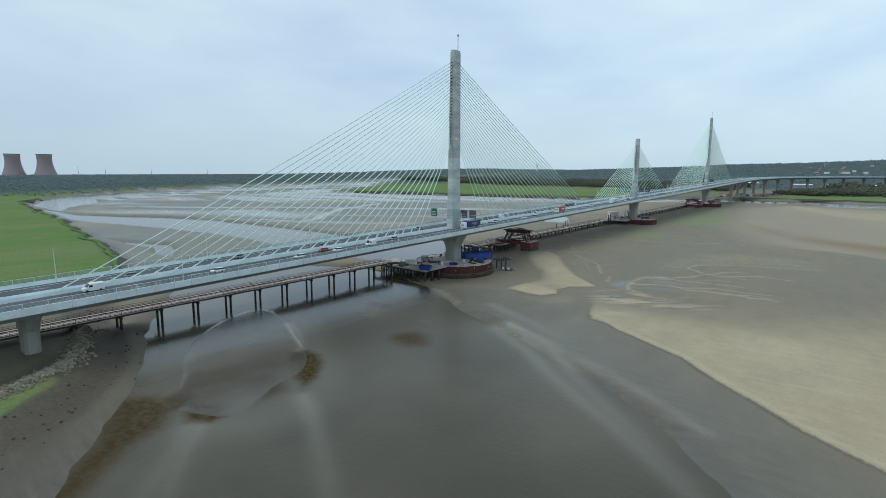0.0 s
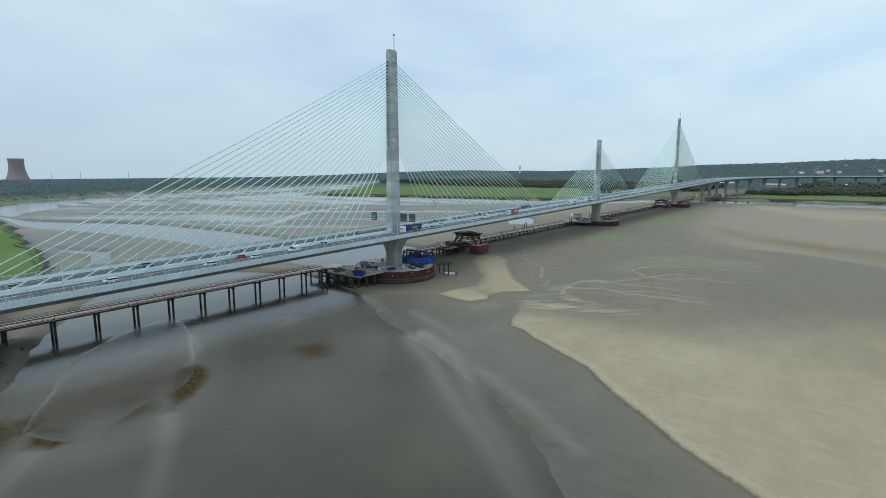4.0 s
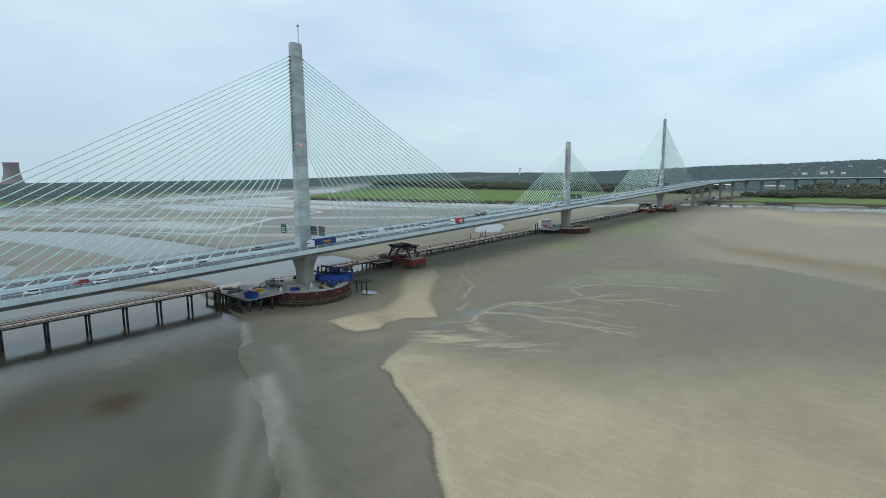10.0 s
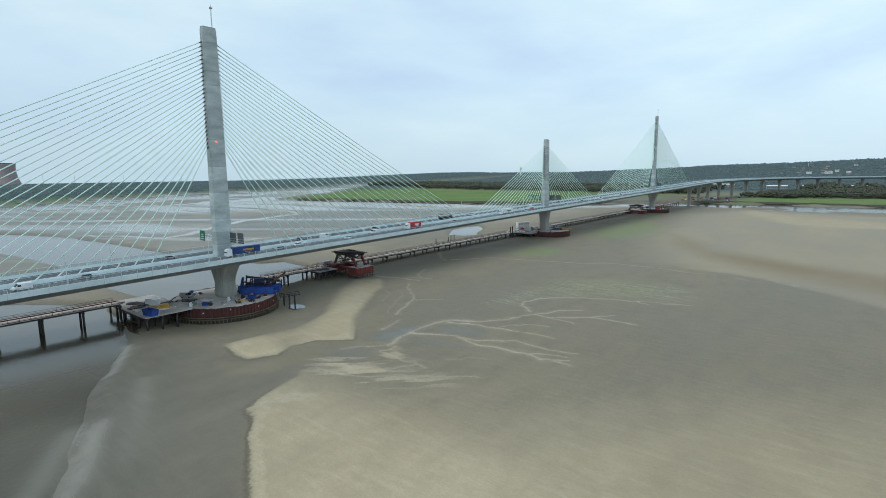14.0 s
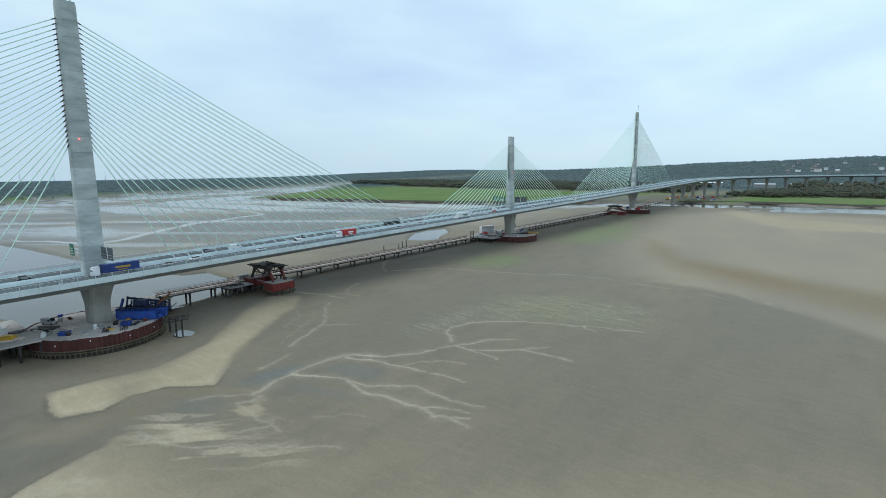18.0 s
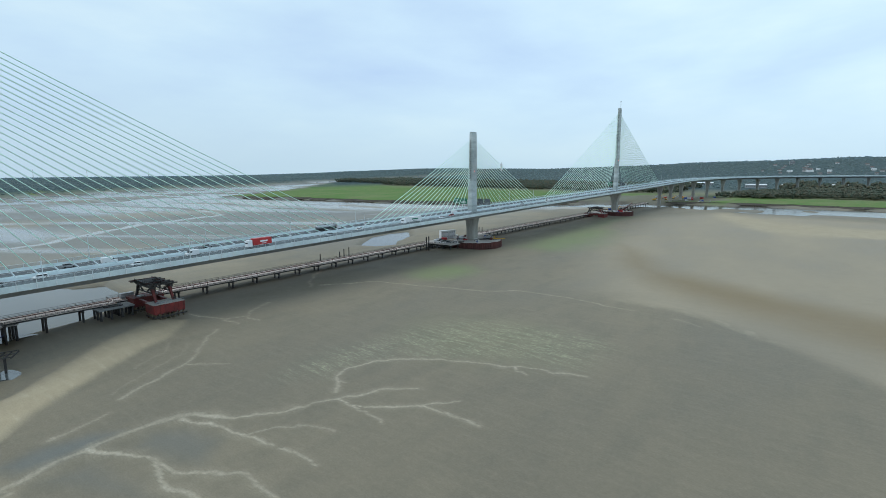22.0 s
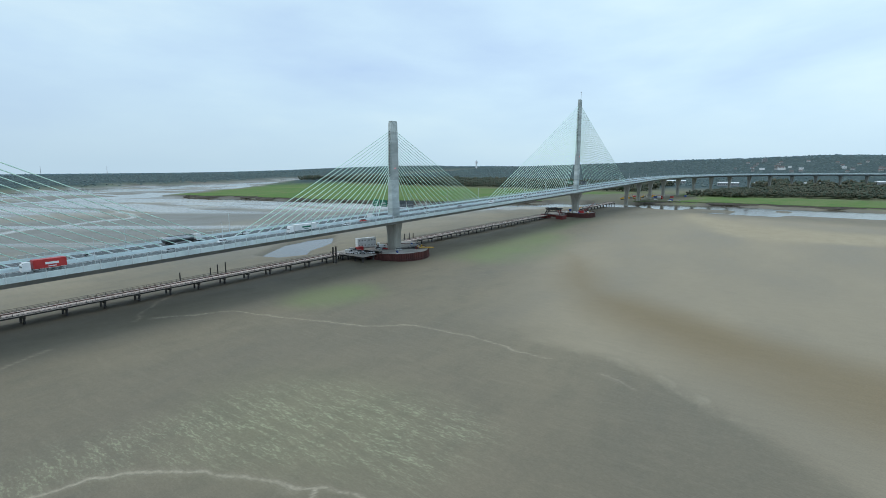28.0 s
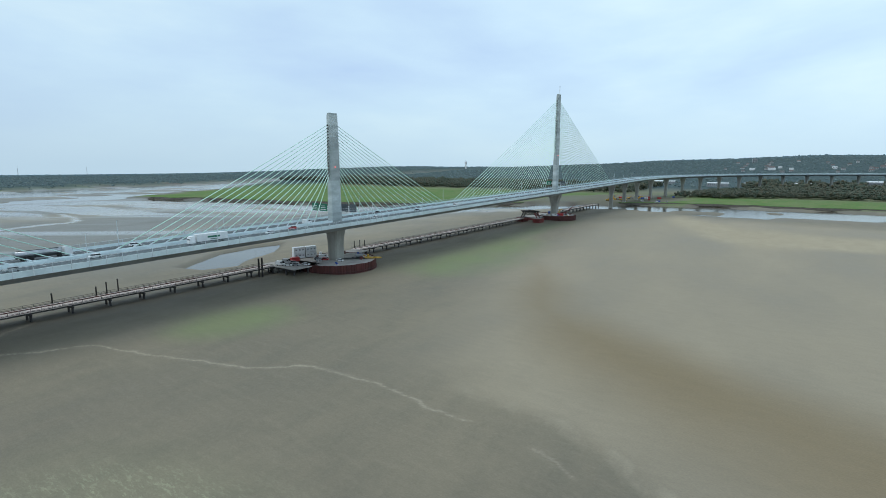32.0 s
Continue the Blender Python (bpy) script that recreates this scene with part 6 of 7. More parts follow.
part("hopper", Geo().box(12.6, 16.6, NZ + 0.3, 3.0, 2.4, 3.0, 0.72, 0.1, (1.2, 1.2)), BLUE, form)
part("end_frame", Geo().bar((0.8, 6.0, NZ), (-0.4, 8.6, NZ + 6.4), 0.9, 0.5), BLUE, form)
part("top_walkway", Geo().box(7.4, 10.4, NZ + 3.7, 13.0, 1.2, 0.14, 0.72), STEEL, form)
for k in range(9):
    part("guard_post", Geo().bar((2.6 + 1.2 * k, 6.6 + 1.06 * k, NZ + 3.8), (2.6 + 1.2 * k, 6.6 + 1.06 * k, NZ + 4.9), 0.1), STEEL, form)
skip(14.8, 3.4, NZ, 0.7, 3.2, 2.0, 1.5, BLUE, "blue steel bin at the island's edge")
stack(15.2, -2.0, NZ, 1.2, 2.4, 0.9, 4, YELLOW, "short yellow props on the slab")
crane(4, 16.0, NZ + 0.05, 0.1, ORANGE, "rusty orange crawler crane with its boom raised", 13.0, 8.0)
excavator(9.5, 16.2, NZ, 2.2, STEEL, "dark rusty piling rig on the island", 0.9, 4.6)
walk_ = thing("access_platform", "dark steel access platform on posts beside the island", "platform")
for k in range(6):
    part("grating_beam", Geo().bar((17.0 + 0.5 * k, 15.0 + 1.6 * k, 2.6), (22.5 + 0.5 * k, 11.8 + 1.6 * k, 2.6), 0.3, 0.3), STEEL, walk_)
for k in range(3):
    part("edge_rail", Geo().bar((17.0 + 2.7 * k, 15.0 - 1.6 * k, 2.9), (19.6 + 2.7 * k, 23.0 - 1.6 * k, 2.9), 0.25), STEEL, walk_)
    part("post", Geo().tube([(18.0 + 2.2 * k, 16.5 + 1.2 * k, -2.5), (18.0 + 2.2 * k, 16.5 + 1.2 * k, 2.6)], 0.34, 8), STEEL, walk_)
    part("guard_post", Geo().bar((17.5 + 2.4 * k, 15.4 - 1.4 * k, 2.7), (17.5 + 2.4 * k, 15.4 - 1.4 * k, 3.9), 0.1), STEEL, walk_)
pool_g = Geo().ring_loft([[(24.5 + (r + 0.8 * math.sin(3 * t)) * math.cos(t) * 1.5, 18.5 + r * math.sin(t), z) for t in (2 * math.pi * k / 28 for k in range(28))] for r, z in ((3.2, ground_z(24, 18) - 0.6), (3.2, max(ground_z(22, 17), ground_z(27, 20), ground_z(24.5, 18.5)) + 0.08))])
PUDDLE = mat("still_puddle_water", (0.09, 0.1, 0.1), (0.07, 0.075, 0.075), 0.05, 0.3, 4, 0.0)
tagged(part("puddle", pool_g, PUDDLE), "bright puddle in the scour hollow by the island", "puddle", kind="structure")



def pallet_load(x, y, z, rz, label, m, rnd_):
    root = thing("pallet_load", label, "pallet", "stores on the islands", at=Matrix.Translation((x, y, z)) @ Matrix.Rotation(rz, 4, "Z"))
    part("pallet", Geo().box(0, 0, 0, 1.7, 1.4, 0.16, 0, 0.02), TIMBER, root)
    n = rnd_.randrange(2, 5)
    for k in range(n):
        part("pack", Geo().box(rnd_.uniform(-0.35, 0.35), rnd_.uniform(-0.25, 0.25), 0.16 + 0.42 * k, rnd_.uniform(0.9, 1.6), rnd_.uniform(0.8, 1.3), 0.42, rnd_.uniform(-0.1, 0.1), 0.04), m, root)
    return root


ri = random.Random(9)
for cx_, cy_, cz_, n_ in ((2.0, -1.5, NZ, 26), (1.0, 294.5, CZ, 20), (0, 611, SZ, 14)):
    for k in range(n_):
        t_, r_ = ri.uniform(0, 6.28), ri.uniform(8.5, 18.5)
        what, m = ri.choice((("grey sacks", GREY), ("dark fittings", STEEL), ("rusty scaffold parts", RUST), ("white bags", WHITE), ("blue drums", BLUE), ("yellow boxes", YELLOW), ("dark fittings", STEEL)))
        pallet_load(cx_ + r_ * math.cos(t_), cy_ + r_ * math.sin(t_), cz_, ri.uniform(0, 3), "pallet stacked with " + what, m, ri)
for k in range(14):
    stack(ri.uniform(-22, 6), ri.uniform(-35, -22), 3.0, ri.uniform(0, 3), ri.uniform(2.5, 6), ri.uniform(0.8, 2), 4, ri.choice((STEEL, RUST, TIMBER)), "loose steel lengths on the platform")
for k in range(12):
    t_, r_ = ri.uniform(-0.4, 1.9), ri.uniform(9, 17)
    stack(2 + r_ * math.cos(t_), -1.5 + r_ * math.sin(t_), NZ, ri.uniform(0, 3), ri.uniform(2.5, 7), ri.uniform(0.8, 2), 4, ri.choice((STEEL, RUST, STEEL)), "dark scaffold tubes on the slab")

# landing by the first red frame
stack(-6.8, 58, 4.2, 1.4, 6, 2.6, 6, STEEL, "dark steel beams on the landing")
container(-14.5, 66, 4.75, 1.57, 4.8, 2.2, 2.0, GREY, "grey box on the jetty beside the red frame", "site_cabin")

# middle island
for px_, py_, ph_ in ((-8.4, 251.5, 10.2), (-6.9, 252.3, 10.6)):
    tagged(part("mooring_pile", Geo().tube([(px_, py_, -1.5), (px_, py_, ph_)], 0.42, 10), STEEL), "tall dark steel tube pile beside the jetty", "pile", "tall piles")
for k, (px_, py_, ph_) in enumerate(((-22, 171, 7.6), (-22.5, 186, 7.2), (-23, 190, 8.2), (-23.5, 194.5, 8.6), (-20, 330, 8.4), (-19, 334, 8.8), (-18.6, 338, 8.2))):
    tagged(part("mooring_pile", Geo().tube([(px_, py_, -1.5), (px_, py_, ph_)], 0.28, 8), STEEL), "thin dark steel pile standing behind the jetty", "pile", "tall piles")
van(-9.5, 265.5, 4.4, 0.3, WHITE, "white van parked on the platform", "vans on the islands")
car(-5.5, 267.0, 4.4, 0.35, WHITE, "white pickup parked on the platform", True, "cars on the islands")
car(-2.6, 269.5, 4.4, 0.4, GREY, "dark grey car parked on the platform", True, "cars on the islands")
for j in range(2):
    for k in range(2):
        cab_ = container(-18.6 + 2.1 * k, 284.8 + 6.4 * k, CZ + 0.1 + 3.05 * j, 1.25, 6.3, 3.0, 2.95, WHITE, "white stacked site cabin with dark windows by the jetty", "site_cabin", False)
        for w_ in (-1.9, 0.1, 2.0):
            part("window", Geo().box(w_, -1.62, 1.3, 0.9, 0.08, 0.7, 0, 0.02), GREY, cab_)
        part("door", Geo().box(3.19, 0.4, 0.2, 0.08, 0.95, 2.1, 0, 0.02), GREY, cab_)
van(-12.0, 271.5, 4.4, 0.3, GREY, "dark grey van parked on the platform", "vans on the islands")
car(-7.6, 272.5, 4.4, 0.4, GREY, "dark estate car parked on the platform", True, "cars on the islands")
car(0.2, 273.6, 4.4, 0.3, WHITE, "silver car parked on the platform", False, "cars on the islands")
container(-12.5, 277.0, 4.4, 1.35, 4.4, 2.4, 2.2, REDPAINT, "red steel container beside the white cabins")
container(-4.2, 300, CZ, 0.4, 4.6, 2.6, 5.0, BLUE, "tall blue container behind the pier")
car(-6.2, 287.5, CZ, 0.7, GREY, "grey car parked on the island", True, "cars on the islands")
car(-2.4, 289.0, CZ, 0.6, REDPAINT, "red car parked near the pier", False, "cars on the islands")
van(-7.0, 292.5, CZ, 0.9, WHITE, "white van behind the parked cars", "vans on the islands")
for k in range(3):
    stack(6.5 + 3.0 * k, 300 + 3.2 * k, CZ, 0.75 + 0.1 * k, 10.0, 3.0, 6, STEEL, "dark steel truss beams on the island")
excavator(8.5, 304.5, CZ, 0.9, GREY, "grey telehandler among the steel beams", 0.7, 0.6)
stack(15.0, 308.5, CZ + 0.2, 0.7, 9.0, 3.4, 8, YELLOW, "yellow steel lifting frames at the island's edge")
car(6.4, 291.6, CZ, 0.2, WHITE, "white car beside the pier's foot", False, "cars on the islands")
# far island
crane(8, 618, SZ, 0.9, REDSTEEL, "red crawler crane on the far island", 11.0, 9.0)
stack(-7, 600, SZ, 0.2, 8, 3, 6, STEEL, "steel beams on the far island")
container(-8, 620, SZ, 0.5, 6, 2.5, 2.5, BLUE, "blue container on the far island")
container(9, 604, SZ, 0.2, 6, 2.5, 2.5, REDPAINT, "red container on the far island")
van(5.5, 597, SZ, 0.3, WHITE, "white van on the far island", "vans on the islands")
excavator(-2, 627, SZ, 1.0, YELLOW, "yellow excavator on the far island")

# ---------------------------------------------------------------- traffic


def on_road(fn, s, u, *args, **kw):
    x, y, z = at_deck(s, u, 0.04)
    ob = fn(x, y, z, -math.pi / 2 if u > 0 else math.pi / 2, *args, **kw)
    return ob


TRAFFIC = [(-172, 5.2, "van", WHITE, "white van"), (-138, 8.8, "car", WHITE, "white car"), (-106, 8.6, "car", WHITE, "white car"), (-92, 5.0, "car", REDPAINT, "red car"), (-88, 9.0, "car", WHITE, "white car"),
           (-70, 8.8, "van", WHITE, "white box van"), (-52, 5.2, "car", GREY, "grey car"), (22, 8.7, "car", GREY, "grey car"), (34, 5.2, "car", WHITE, "white car"), (62, 8.6, "car", WHITE, "white car"),
           (84, 5.0, "van", WHITE, "white van"), (152, 8.8, "car", GREY, "grey car"), (176, 5.2, "car", WHITE, "white car"), (246, 8.8, "car", WHITE, "white car"), (262, 5.2, "car", REDPAINT, "red car"),
           (318, 8.8, "car", WHITE, "white car"), (362, 5.2, "car", GREY, "grey car"), (402, 8.8, "van", WHITE, "white van"), (470, 5.2, "car", WHITE, "white car"), (556, 8.8, "car", GREY, "grey car"), (668, 8.8, "car", WHITE, "white car"),
           (-158, -5.4, "car", GREY, "dark grey car"), (-120, -8.6, "car", GREY, "dark car"), (-84, -5.2, "car", GREY, "dark car"), (-18, -8.8, "car", GREY, "black car"), (8, -5.2, "car", WHITE, "white car"), (46, -8.8, "car", GREY, "dark green car"),
           (58, -5.2, "van", WHITE, "white van"), (98, -8.8, "car", GREY, "dark car"), (130, -5.2, "car", GREY, "black car"), (196, -8.8, "car", WHITE, "white car"), (280, -5.4, "van", WHITE, "white van"), (340, -8.8, "car", GREY, "dark car"), (440, -8.8, "car", WHITE, "white car"), (520, -5.2, "car", GREY, "dark car")]
for s, u, kind_, m, what in TRAFFIC:
    if kind_ == "van":
        on_road(van, s, u, m, what + " driving over the bridge", group="vans on the bridge")
    else:
        on_road(car, s, u, m, what + " driving over the bridge", estate=(int(s) % 2 == 0))
on_road(lorry, 4, 8.7, WHITE, BLUE, "articulated lorry with a blue curtain-sided trailer", marks=YELLOW, length=12.0)
on_road(lorry, 112, 8.7, WHITE, REDPAINT, "white lorry with a red and white trailer", marks=WHITE, length=9.0)
on_road(lorry, 216, 8.7, WHITE, WHITE, "white lorry with dark marks on its trailer", marks=SIGNGREEN)
on_road(lorry, 166, -8.7, WHITE, SILVER, "tanker lorry with a silver tank", tank=True)

# ---------------------------------------------------------------- north bank: rock armour and stones
rnd = random.Random(5)
rock_meshes = []
for k in range(9):
    bm = bmesh.new()
    bmesh.ops.create_icosphere(bm, subdivisions=1, radius=1.0)
    for v in bm.verts:
        v.co *= 1 + 0.3 * noise.noise(v.co * 1.7 + Vector((k * 5, 0, 0)))
        v.co.z *= 0.7
    me = bpy.data.meshes.new("rock")
    bm.to_mesh(me)
    bm.free()
    me.materials.append(ROCK)
    rock_meshes.append(me)


def rock_row(line, count, spread, size, label, lift=0.1, name="rock_revetment", cat="rocks"):
    root = thing(name, label, cat)
    pts = np.array(line, float)
    for k in range(count):
        t = rnd.random() * (len(pts) - 1)
        i = min(int(t), len(pts) - 2)
        p = pts[i] + (pts[i + 1] - pts[i]) * (t - i)
        x, y = p[0] + rnd.gauss(0, spread), p[1] + rnd.gauss(0, spread)
        sz = size * rnd.uniform(0.55, 1.35)
        ob = part("rock", rock_meshes[rnd.randrange(9)], None, root)
        ob.matrix_local = Matrix.LocRotScale((x, y, ground_z(x, y) + lift * sz), Euler((rnd.uniform(0, 0.6), rnd.uniform(0, 0.6), rnd.uniform(0, 6.3))), (sz, sz * rnd.uniform(0.7, 1.0), sz))
    return root


rock_row([(-16, -170), (-6, -173), (4, -176), (14, -180), (20, -185), (22, -189), (26, -195), (36, -208)], 300, 1.25, 0.55, "pale rubble rock armour along the muddy bank")
rock_row([(-40, -156), (-24, -164), (-12, -168)], 70, 2.4, 0.5, "pale rubble rocks at the water's edge upstream")
rubble = Geo()
for k in range(900):
    t = rnd.random() * 7
    line = [(-16, -170), (-6, -173), (4, -176), (14, -180), (20, -185), (22, -189), (26, -195), (36, -208)]
    i = min(int(t), 6)
    x = line[i][0] + (line[i + 1][0] - line[i][0]) * (t - i) + rnd.gauss(0, 1.7)
    y = line[i][1] + (line[i + 1][1] - line[i][1]) * (t - i) + rnd.gauss(0, 1.7)
    sz = rnd.uniform(0.25, 0.6)
    rubble.box(x, y, ground_z(x, y) - 0.1, sz * 1.6, sz * 1.2, sz, rnd.uniform(0, 3), 0.2 * sz, (0.7, 0.75))
tagged(part("rubble", rubble, ROCK), "small pale rubble between the rocks of the bank", "rubble", kind="stuff")
stones = rock_row([(-6, -158), (14, -166), (26, -176), (40, -190), (56, -204)], 46, 3.2, 0.36, "dark weedy stones scattered over the mud", 0.0, "mud_stones", "stones")
DARKROCK = mat("weedy_dark_stone", (0.05, 0.045, 0.035), (0.03, 0.028, 0.022), 0.9, 1.0, 6, 0.2)
for ob in stones.children:
    me = ob.data
    if not me.name.startswith("dark"):
        key = "dark_" + me.name
        if key not in bpy.data.meshes:
            cp = me.copy()
            cp.name = key
            cp.materials.clear()
            cp.materials.append(DARKROCK)
        ob.data = bpy.data.meshes[key]

# ---------------------------------------------------------------- far land: woods, houses, cooling towers


def leaf_material(name, tones):
    m = bpy.data.materials.new(name)
    m.use_nodes = True
    nt, ln = m.node_tree.nodes, m.node_tree.links
    geo = nt.new("ShaderNodeNewGeometry")
    rp = nt.new("ShaderNodeValToRGB")
    rp.color_ramp.elements[0].color, rp.color_ramp.elements[1].color = (*tones[0], 1), (*tones[-1], 1)
    for k, t in enumerate(tones[1:-1]):
        rp.color_ramp.elements.new((k + 1) / (len(tones) - 1)).color = (*t, 1)
    ln.new(geo.outputs["Random Per Island"], rp.inputs["Fac"])
    tc = nt.new("ShaderNodeTexCoord")
    nz = nt.new("ShaderNodeTexNoise")
    nz.inputs["Scale"].default_value, nz.inputs["Detail"].default_value = 0.5, 4
    ln.new(tc.outputs["Object"], nz.inputs["Vector"])
    mx = nt.new("ShaderNodeMix")
    mx.data_type, mx.blend_type = "RGBA", "MULTIPLY"
    mx.inputs[0].default_value = 0.6
    ln.new(rp.outputs["Color"], mx.inputs[6])
    mr = nt.new("ShaderNodeMapRange")
    mr.inputs["From Min"].default_value, mr.inputs["From Max"].default_value, mr.inputs["To Min"].default_value, mr.inputs["To Max"].default_value = 0.3, 0.7, 0.75, 1.15
    ln.new(nz.outputs["Fac"], mr.inputs["Value"])
    ln.new(mr.outputs[0], mx.inputs[7])
    ln.new(mx.outputs[2], nt["Principled BSDF"].inputs["Base Color"])
    nt["Principled BSDF"].inputs["Roughness"].default_value = 0.9
    nt["Principled BSDF"].inputs["Specular IOR Level"].default_value = 0.1
    return m


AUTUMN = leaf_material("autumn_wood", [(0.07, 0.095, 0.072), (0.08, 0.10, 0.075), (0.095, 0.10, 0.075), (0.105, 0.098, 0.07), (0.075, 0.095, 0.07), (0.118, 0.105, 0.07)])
# Aerial haze is put into these leaf colours: paler and bluer with distance.
HAZED_FARWOOD = leaf_material("far_wood", [(0.13, 0.182, 0.19), (0.142, 0.192, 0.194), (0.158, 0.19, 0.175), (0.136, 0.185, 0.192)])
HAZED_DISTANT = leaf_material("distant_wood", [(0.145, 0.22, 0.258), (0.152, 0.228, 0.26), (0.162, 0.228, 0.25), (0.148, 0.222, 0.258)])


def blob_template(sub):
    bm = bmesh.new()
    bmesh.ops.create_icosphere(bm, subdivisions=sub, radius=1.0)
    bm.verts.ensure_lookup_table()
    v = np.array([p.co for p in bm.verts])
    f = np.array([[p.index for p in q.verts] for q in bm.faces])
    bm.free()
    return v, f


BLOB = {1: blob_template(1), 2: blob_template(2)}


def wood_object(name, blobs, sub, material, label, seed):
    """Many uneven leaf clumps as one mesh; blobs holds rows of x, y, z, radius, flatness."""
    tv, tf = BLOB[sub]
    rng = np.random.default_rng(seed)
    b = np.asarray(blobs, float)
    n, m = len(b), len(tv)
    jit = 1 + 0.34 * rng.uniform(-1, 1, (n, m, 1))
    ang = rng.uniform(0, 6.28, n)
    c, s = np.cos(ang)[:, None], np.sin(ang)[:, None]
    q = tv[None] * jit
    q = np.stack([q[..., 0] * c - q[..., 1] * s, q[..., 0] * s + q[..., 1] * c, q[..., 2] * b[:, 4:5]], -1)
    co = (q * b[:, None, 3:4] + b[:, None, :3]).reshape(-1, 3)
    fa = (tf[None] + (np.arange(n) * m)[:, None, None]).reshape(-1, 3)
    me = bpy.data.meshes.new(name)
    me.vertices.add(len(co))
    me.vertices.foreach_set("co", co.ravel())
    me.loops.add(fa.size)
    me.loops.foreach_set("vertex_index", fa.ravel())
    me.polygons.add(len(fa))
    me.polygons.foreach_set("loop_start", np.arange(0, fa.size, 3))
    me.polygons.foreach_set("use_smooth", np.ones(len(fa), bool))
    me.update(calc_edges=True)
    me.materials.append(material)
    return tagged(new(name, me), label, "trees", kind="stuff")


def scatter(n, x0, x1, y0, y1, hgt, seed, clumps=4, clear=None, patchy=None, size=(0.24, 0.42), rise=(0.25, 0.75)):
    rng = np.random.default_rng(seed)
    out = []
    while n > 0:
        x, y = rng.uniform(x0, x1), rng.uniform(y0, y1)
        n -= 1
        if clear and clear(x, y):
            continue
        if patchy and float(fbm(np.array([x]), np.array([y]), patchy, 2, seed)[0]) < -0.2:
            continue
        zg, h = ground_z(x, y), hgt * rng.uniform(0.55, 1.2)
        if zg < 1.2:
            continue
        for k in range(clumps):
            r = h * rng.uniform(*size)
            a = rng.uniform(0, 6.28)
            d = h * (0.62 - size[1] * 0.8) * math.sqrt(rng.random())
            out.append((x + d * math.cos(a), y + d * math.sin(a), zg + h * rng.uniform(*rise), r, rng.uniform(0.75, 1.15)))
    return out


def near_axis(x, y):
    if y < 900:
        return abs(x) < 26
    r = math.hypot(x - RADIUS, y - STRAIGHT)
    return abs(r - RADIUS) < 24


def wood_edge(x, y):
    return near_axis(x, y) or y < float(np.interp(x, (75, 200, 330, 600), (1078, 1134, 1148, 1205)))


wood_object("riverside_wood", scatter(1500, 70, 560, 1085, 1330, 13, 31, 30, wood_edge, None, (0.07, 0.15)), 1, AUTUMN, "dense brown and green autumn wood behind the far marsh", 31)
wood_object("riverside_wood", scatter(1300, 120, 1300, 1300, 1800, 14, 32, 8, near_axis, None, (0.14, 0.26)), 1, AUTUMN, "autumn woodland behind the far bank", 32)
wood_object("riverside_wood", scatter(1700, -1120, -60, 1150, 1460, 15, 33, 16, near_axis, None, (0.1, 0.2)), 1, AUTUMN, "dark autumn wood along the far marsh", 33)
wood_object("hillside_wood", scatter(9000, -2700, 1700, 1460, 3000, 9, 34, 5, near_axis, None, (0.2, 0.34), (-0.2, 0.2)), 1, HAZED_FARWOOD, "wooded hillside on the horizon", 34)
wood_object("hillside_wood", scatter(5000, -2900, 2200, 3000, 4400, 9, 35, 4, None, None, (0.24, 0.42), (-0.2, 0.2)), 1, HAZED_DISTANT, "far wooded ridge on the horizon", 35)
wood_object("far_wood", scatter(8000, -2300, -1120, 330, 2300, 7, 36, 5, None, None, (0.16, 0.28), (-0.3, 0.2)), 1, HAZED_FARWOOD, "dark distant woods beyond the upper river", 36)
wood_object("far_wood", scatter(3000, -2940, -2300, -300, 3000, 5, 37, 3, None, None, (0.3, 0.5), (-0.1, 0.3)), 1, HAZED_DISTANT, "distant tree belts on the flat horizon", 37)
wood_object("scrub", scatter(3200, -2200, -860, -330, 420, 6, 38, 5, None, None, (0.16, 0.3), (-0.3, 0.25)), 1, HAZED_FARWOOD, "dark scrub along the upper marsh", 38)
wood_object("riverside_bushes", scatter(90, 40, 130, 1070, 1200, 12, 41, 26, near_axis, None, (0.08, 0.16)), 1, AUTUMN, "dark rounded bushes beside the viaduct", 41)
wood_object("scrub", scatter(60, 20, 330, 1060, 1130, 4, 39, 3, wood_edge), 2, AUTUMN, "low bushes on the far marsh", 39)


def cooling_tower(x, y, h, r):
    root = thing("cooling_tower", "huge pinkish concrete power station cooling tower", "cooling tower", "cooling towers", at=Matrix.Translation((x, y, 0)))
    rings = []
    prof = [(0.0, 1.0), (0.1, 0.9), (0.25, 0.78), (0.45, 0.665), (0.65, 0.605), (0.78, 0.6), (0.9, 0.615), (1.0, 0.64)]
    for k, w in prof:
        rings.append([(r * w * math.cos(a), r * w * math.sin(a), h * k) for a in (2 * math.pi * q / 48 for q in range(48))])
    for k, w in reversed(prof):
        rings.append([((r * w - 1.2) * math.cos(a), (r * w - 1.2) * math.sin(a), h * k - 0.01) for a in (2 * math.pi * q / 48 for q in range(48))])
    part("shell", Geo().ring_loft(rings, close=True), BRICKPINK, root, smooth=True)
    part("rim", Geo().ring_loft([[((r * 0.64 + d) * math.cos(a), (r * 0.64 + d) * math.sin(a), h + e) for d, e in ((-1.3, -1.2), (0.7, -1.2), (0.7, 0.4), (-1.3, 0.4))] for a in (2 * math.pi * q / 48 for q in range(48))], close=True), BRICKPINK, root)


cooling_tower(-2707, 484, 99, 47)
cooling_tower(-2785, 386, 99, 47)

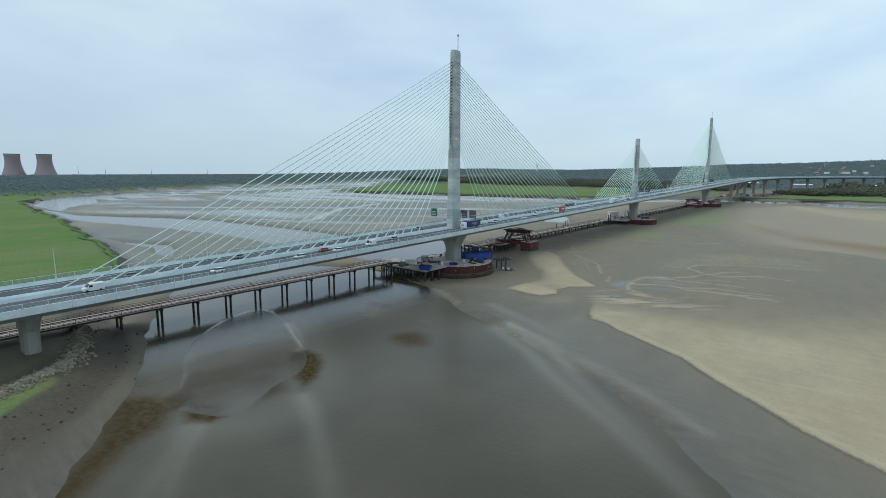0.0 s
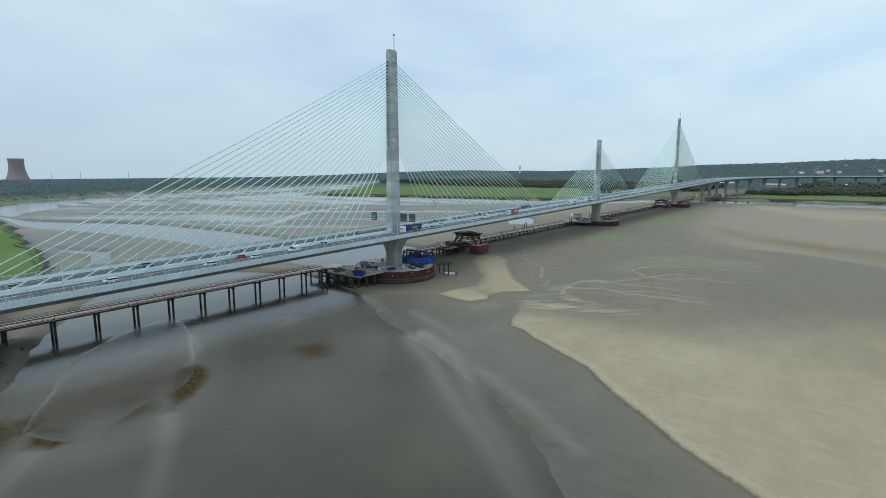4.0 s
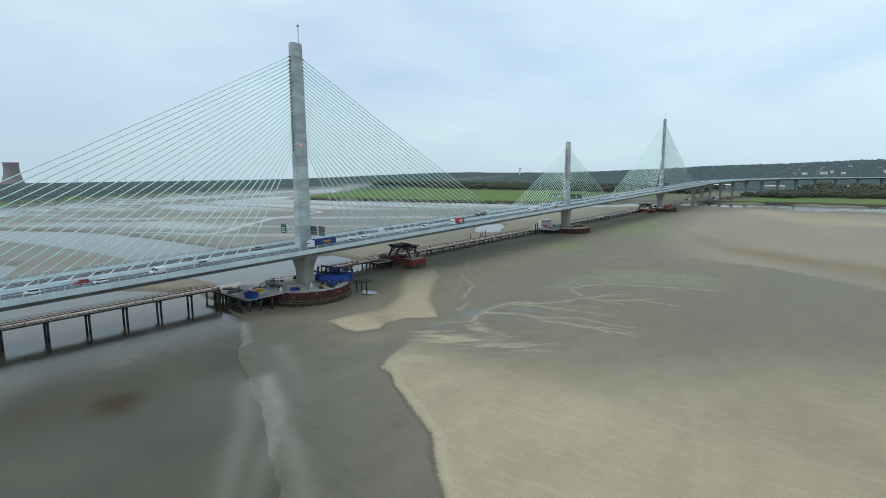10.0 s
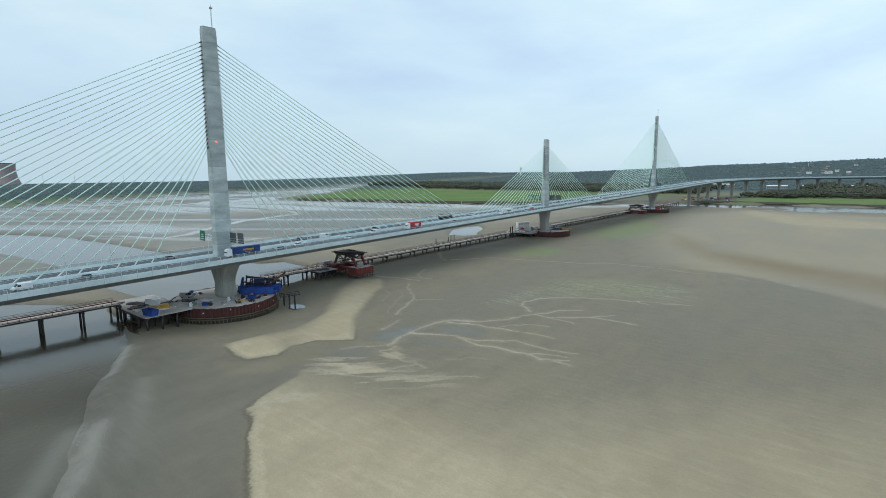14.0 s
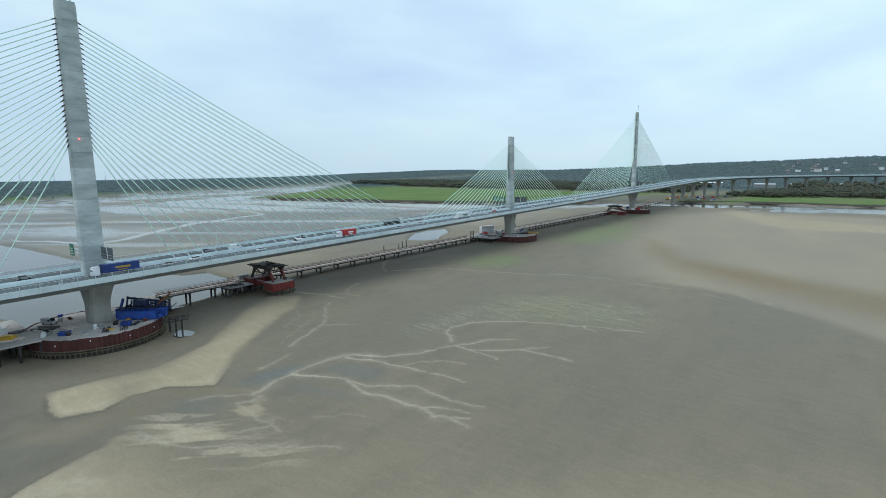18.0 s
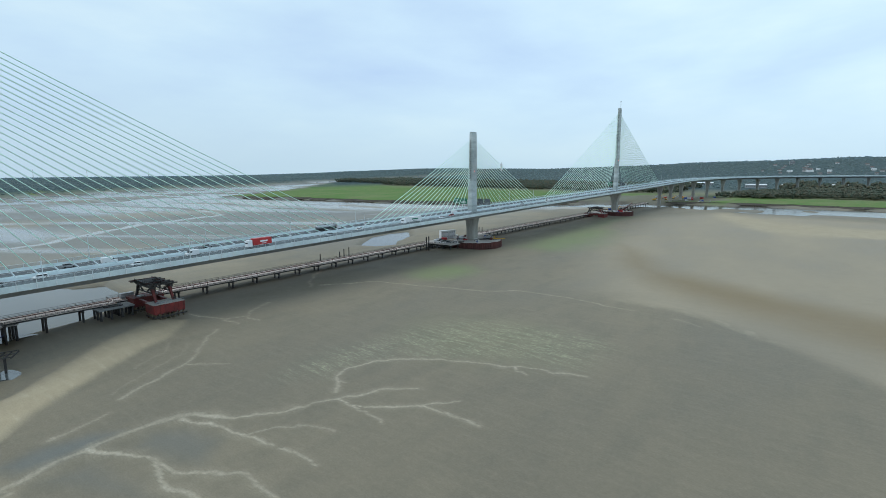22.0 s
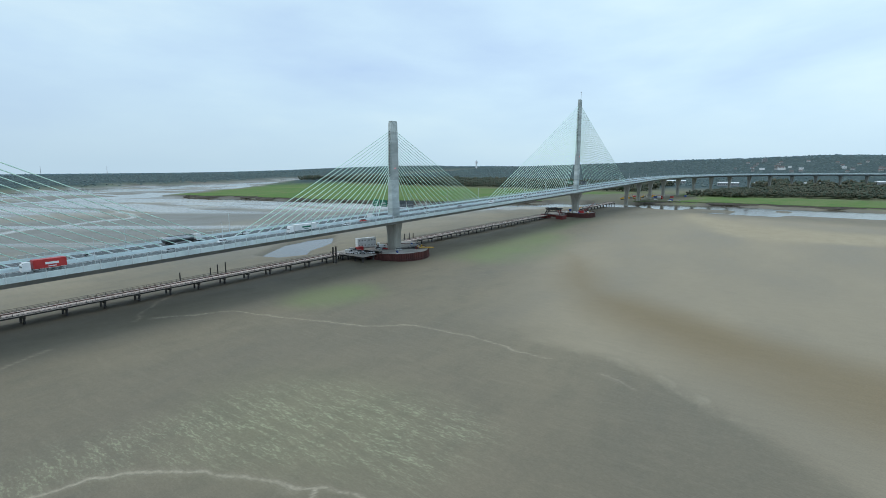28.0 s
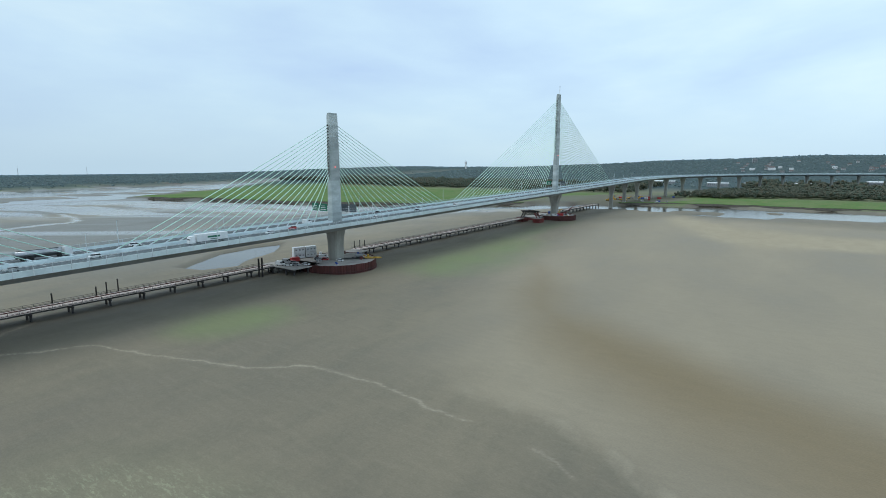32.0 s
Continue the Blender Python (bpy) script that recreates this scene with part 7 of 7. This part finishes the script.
ROOF = mat("roof_tiles", (0.16, 0.12, 0.11), (0.10, 0.08, 0.075), 0.85, 0.5, 8, 0.1, spread=0.3)
WALLS = mat("far_house_wall", (0.46, 0.47, 0.47), (0.34, 0.35, 0.36), 0.85, 0.2, 8, 0.0, spread=0.3)


def house(x, y, rz, l, w, h, label, flat=False, group="houses on the hillside", cat="house", wall=None):
    z = ground_z(x, y) - 1.0
    root = thing("house" if not flat else "shed_building", label, cat, group, at=Matrix.Translation((x, y, z)) @ Matrix.Rotation(rz, 4, "Z"))
    part("wall", Geo().box(0, 0, 0, l, w, h + 1, 0, 0.05), wall or WALLS, root)
    if flat:
        part("roof", Geo().ring_loft([[(a, -w / 2 - 0.4, h + 1), (a, w / 2 + 0.4, h + 1), (a, 0, h + 1 + w * 0.08)] for a in (-l / 2 - 0.4, l / 2 + 0.4)]), WHITE, root)
    else:
        part("roof", Geo().ring_loft([[(a, -w / 2 - 0.4, h + 1), (a, w / 2 + 0.4, h + 1), (a, 0, h + 1 + w * 0.4)] for a in (-l / 2 - 0.4, l / 2 + 0.4)]), ROOF, root)
    n = max(2, int(l / 4))
    for k in range(n):
        for sy in (-1, 1):
            part("window", Geo().box(-l / 2 + l * (k + 0.5) / n, sy * (w / 2 + 0.03), h * 0.55, 1.6, 0.1, 1.4), GLASSY, root)
    return root


rh = random.Random(11)
for k in range(46):
    house(rh.uniform(-20, 760), rh.uniform(2250, 2720), rh.uniform(-0.6, 0.6), rh.uniform(8, 15), rh.uniform(6, 8), rh.uniform(4.0, 5.5), "pale house among trees on the hillside")
for x, y, l, w, h in ((60, 1500, 46, 22, 8), (-90, 1640, 60, 24, 9), (130, 1590, 40, 20, 7), (240, 1640, 50, 24, 8), (-150, 1420, 44, 20, 7), (400, 1760, 70, 30, 9), (560, 1820, 60, 26, 9)):
    house(x, y, 0.2, l, w, h, "long pale industrial shed near the viaduct", True, "industrial sheds", "shed", GREY)
for x, y, l in ((-1585, 2770, 80), (-1500, 2812, 70)):
    house(x, y, 0.55, l, 24, 13, "long white laboratory shed on the far hill", True, "far white sheds", "shed", WHITE)
for x, y, l in ((84, 2350, 18), (146, 2352, 24), (206, 2370, 14), (334, 2420, 14), (170, 2440, 12)):
    house(x, y, 0.1, l, 9, 7, "white flat-roofed block among the hillside trees", True, "hillside blocks", "building", WHITE)

blk = thing("tower_block", "dark concrete tower block on the skyline", "tower block", at=Matrix.Translation((69, 2750, ground_z(69, 2750) - 2)) @ Matrix.Rotation(0.2, 4, "Z"))
bh = 90 - (ground_z(69, 2750) - 2)
part("wall", Geo().box(0, 0, 0, 19, 15, bh, 0, 0.1), GREY, blk)
part("plant_room", Geo().box(1, 0, bh, 8, 7, 3, 0, 0.05), GREY, blk)
for fl in range(int(bh / 3)):
    part("window_band", Geo().box(0, -7.53, 1.2 + 3 * fl, 17, 0.12, 1.3), GLASSY, blk)

wz = ground_z(-1474, 2838)
wt = thing("water_tower", "pale concrete tower standing on the far hill", "water tower", at=Matrix.Translation((-1474, 2838, wz)))
part("stem", Geo().tube([(0, 0, -2), (0, 0, 72 - wz)], 4.5, 14), WHITE, wt)
part("bowl", Geo().tube([(0, 0, 66 - wz), (0, 0, 72 - wz), (0, 0, 82 - wz), (0, 0, 84 - wz)], [4.8, 7.5, 7.5, 6.5], 16), WHITE, wt)
part("spike", Geo().tube([(0, 0, 83 - wz), (0, 0, 92 - wz)], 0.8, 6), GREY, wt)

# work yard under the far viaduct
ry = random.Random(3)
for k in range(16):
    x, y = ry.uniform(-60, 55), ry.uniform(905, 1060)
    container(x, y, ground_z(x, y), ry.uniform(0, 3), 6.0, 2.4, 2.5, ry.choice((WHITE, BLUE, GREY, YELLOW, REDPAINT)), "site container in the yard under the viaduct")
for k in range(12):
    x, y = ry.uniform(-60, 55), ry.uniform(905, 1060)
    van(x, y, ground_z(x, y), ry.uniform(0, 6), ry.choice((WHITE, GREY, WHITE)), "van parked in the yard under the viaduct", "vans in the yard")
for k in range(4):
    x, y = ry.uniform(-50, 50), ry.uniform(895, 1000)
    excavator(x, y, ground_z(x, y), ry.uniform(0, 6), YELLOW, "yellow excavator in the yard under the viaduct")
crane(-30, 905, ground_z(-30, 905), 0.4, YELLOW, "yellow crawler crane on the far bank", 14, 10)
# thin masts on the far flats
for x, y in ((-2880, 780), (-2920, 1020), (-2720, 1240), (-2640, 590)):
    tagged(part("lattice_mast", Geo().tube([(x, y, 0), (x, y, 46)], [1.2, 0.4], 6), GREY), "thin grey mast on the distant flats", "mast", "far masts")
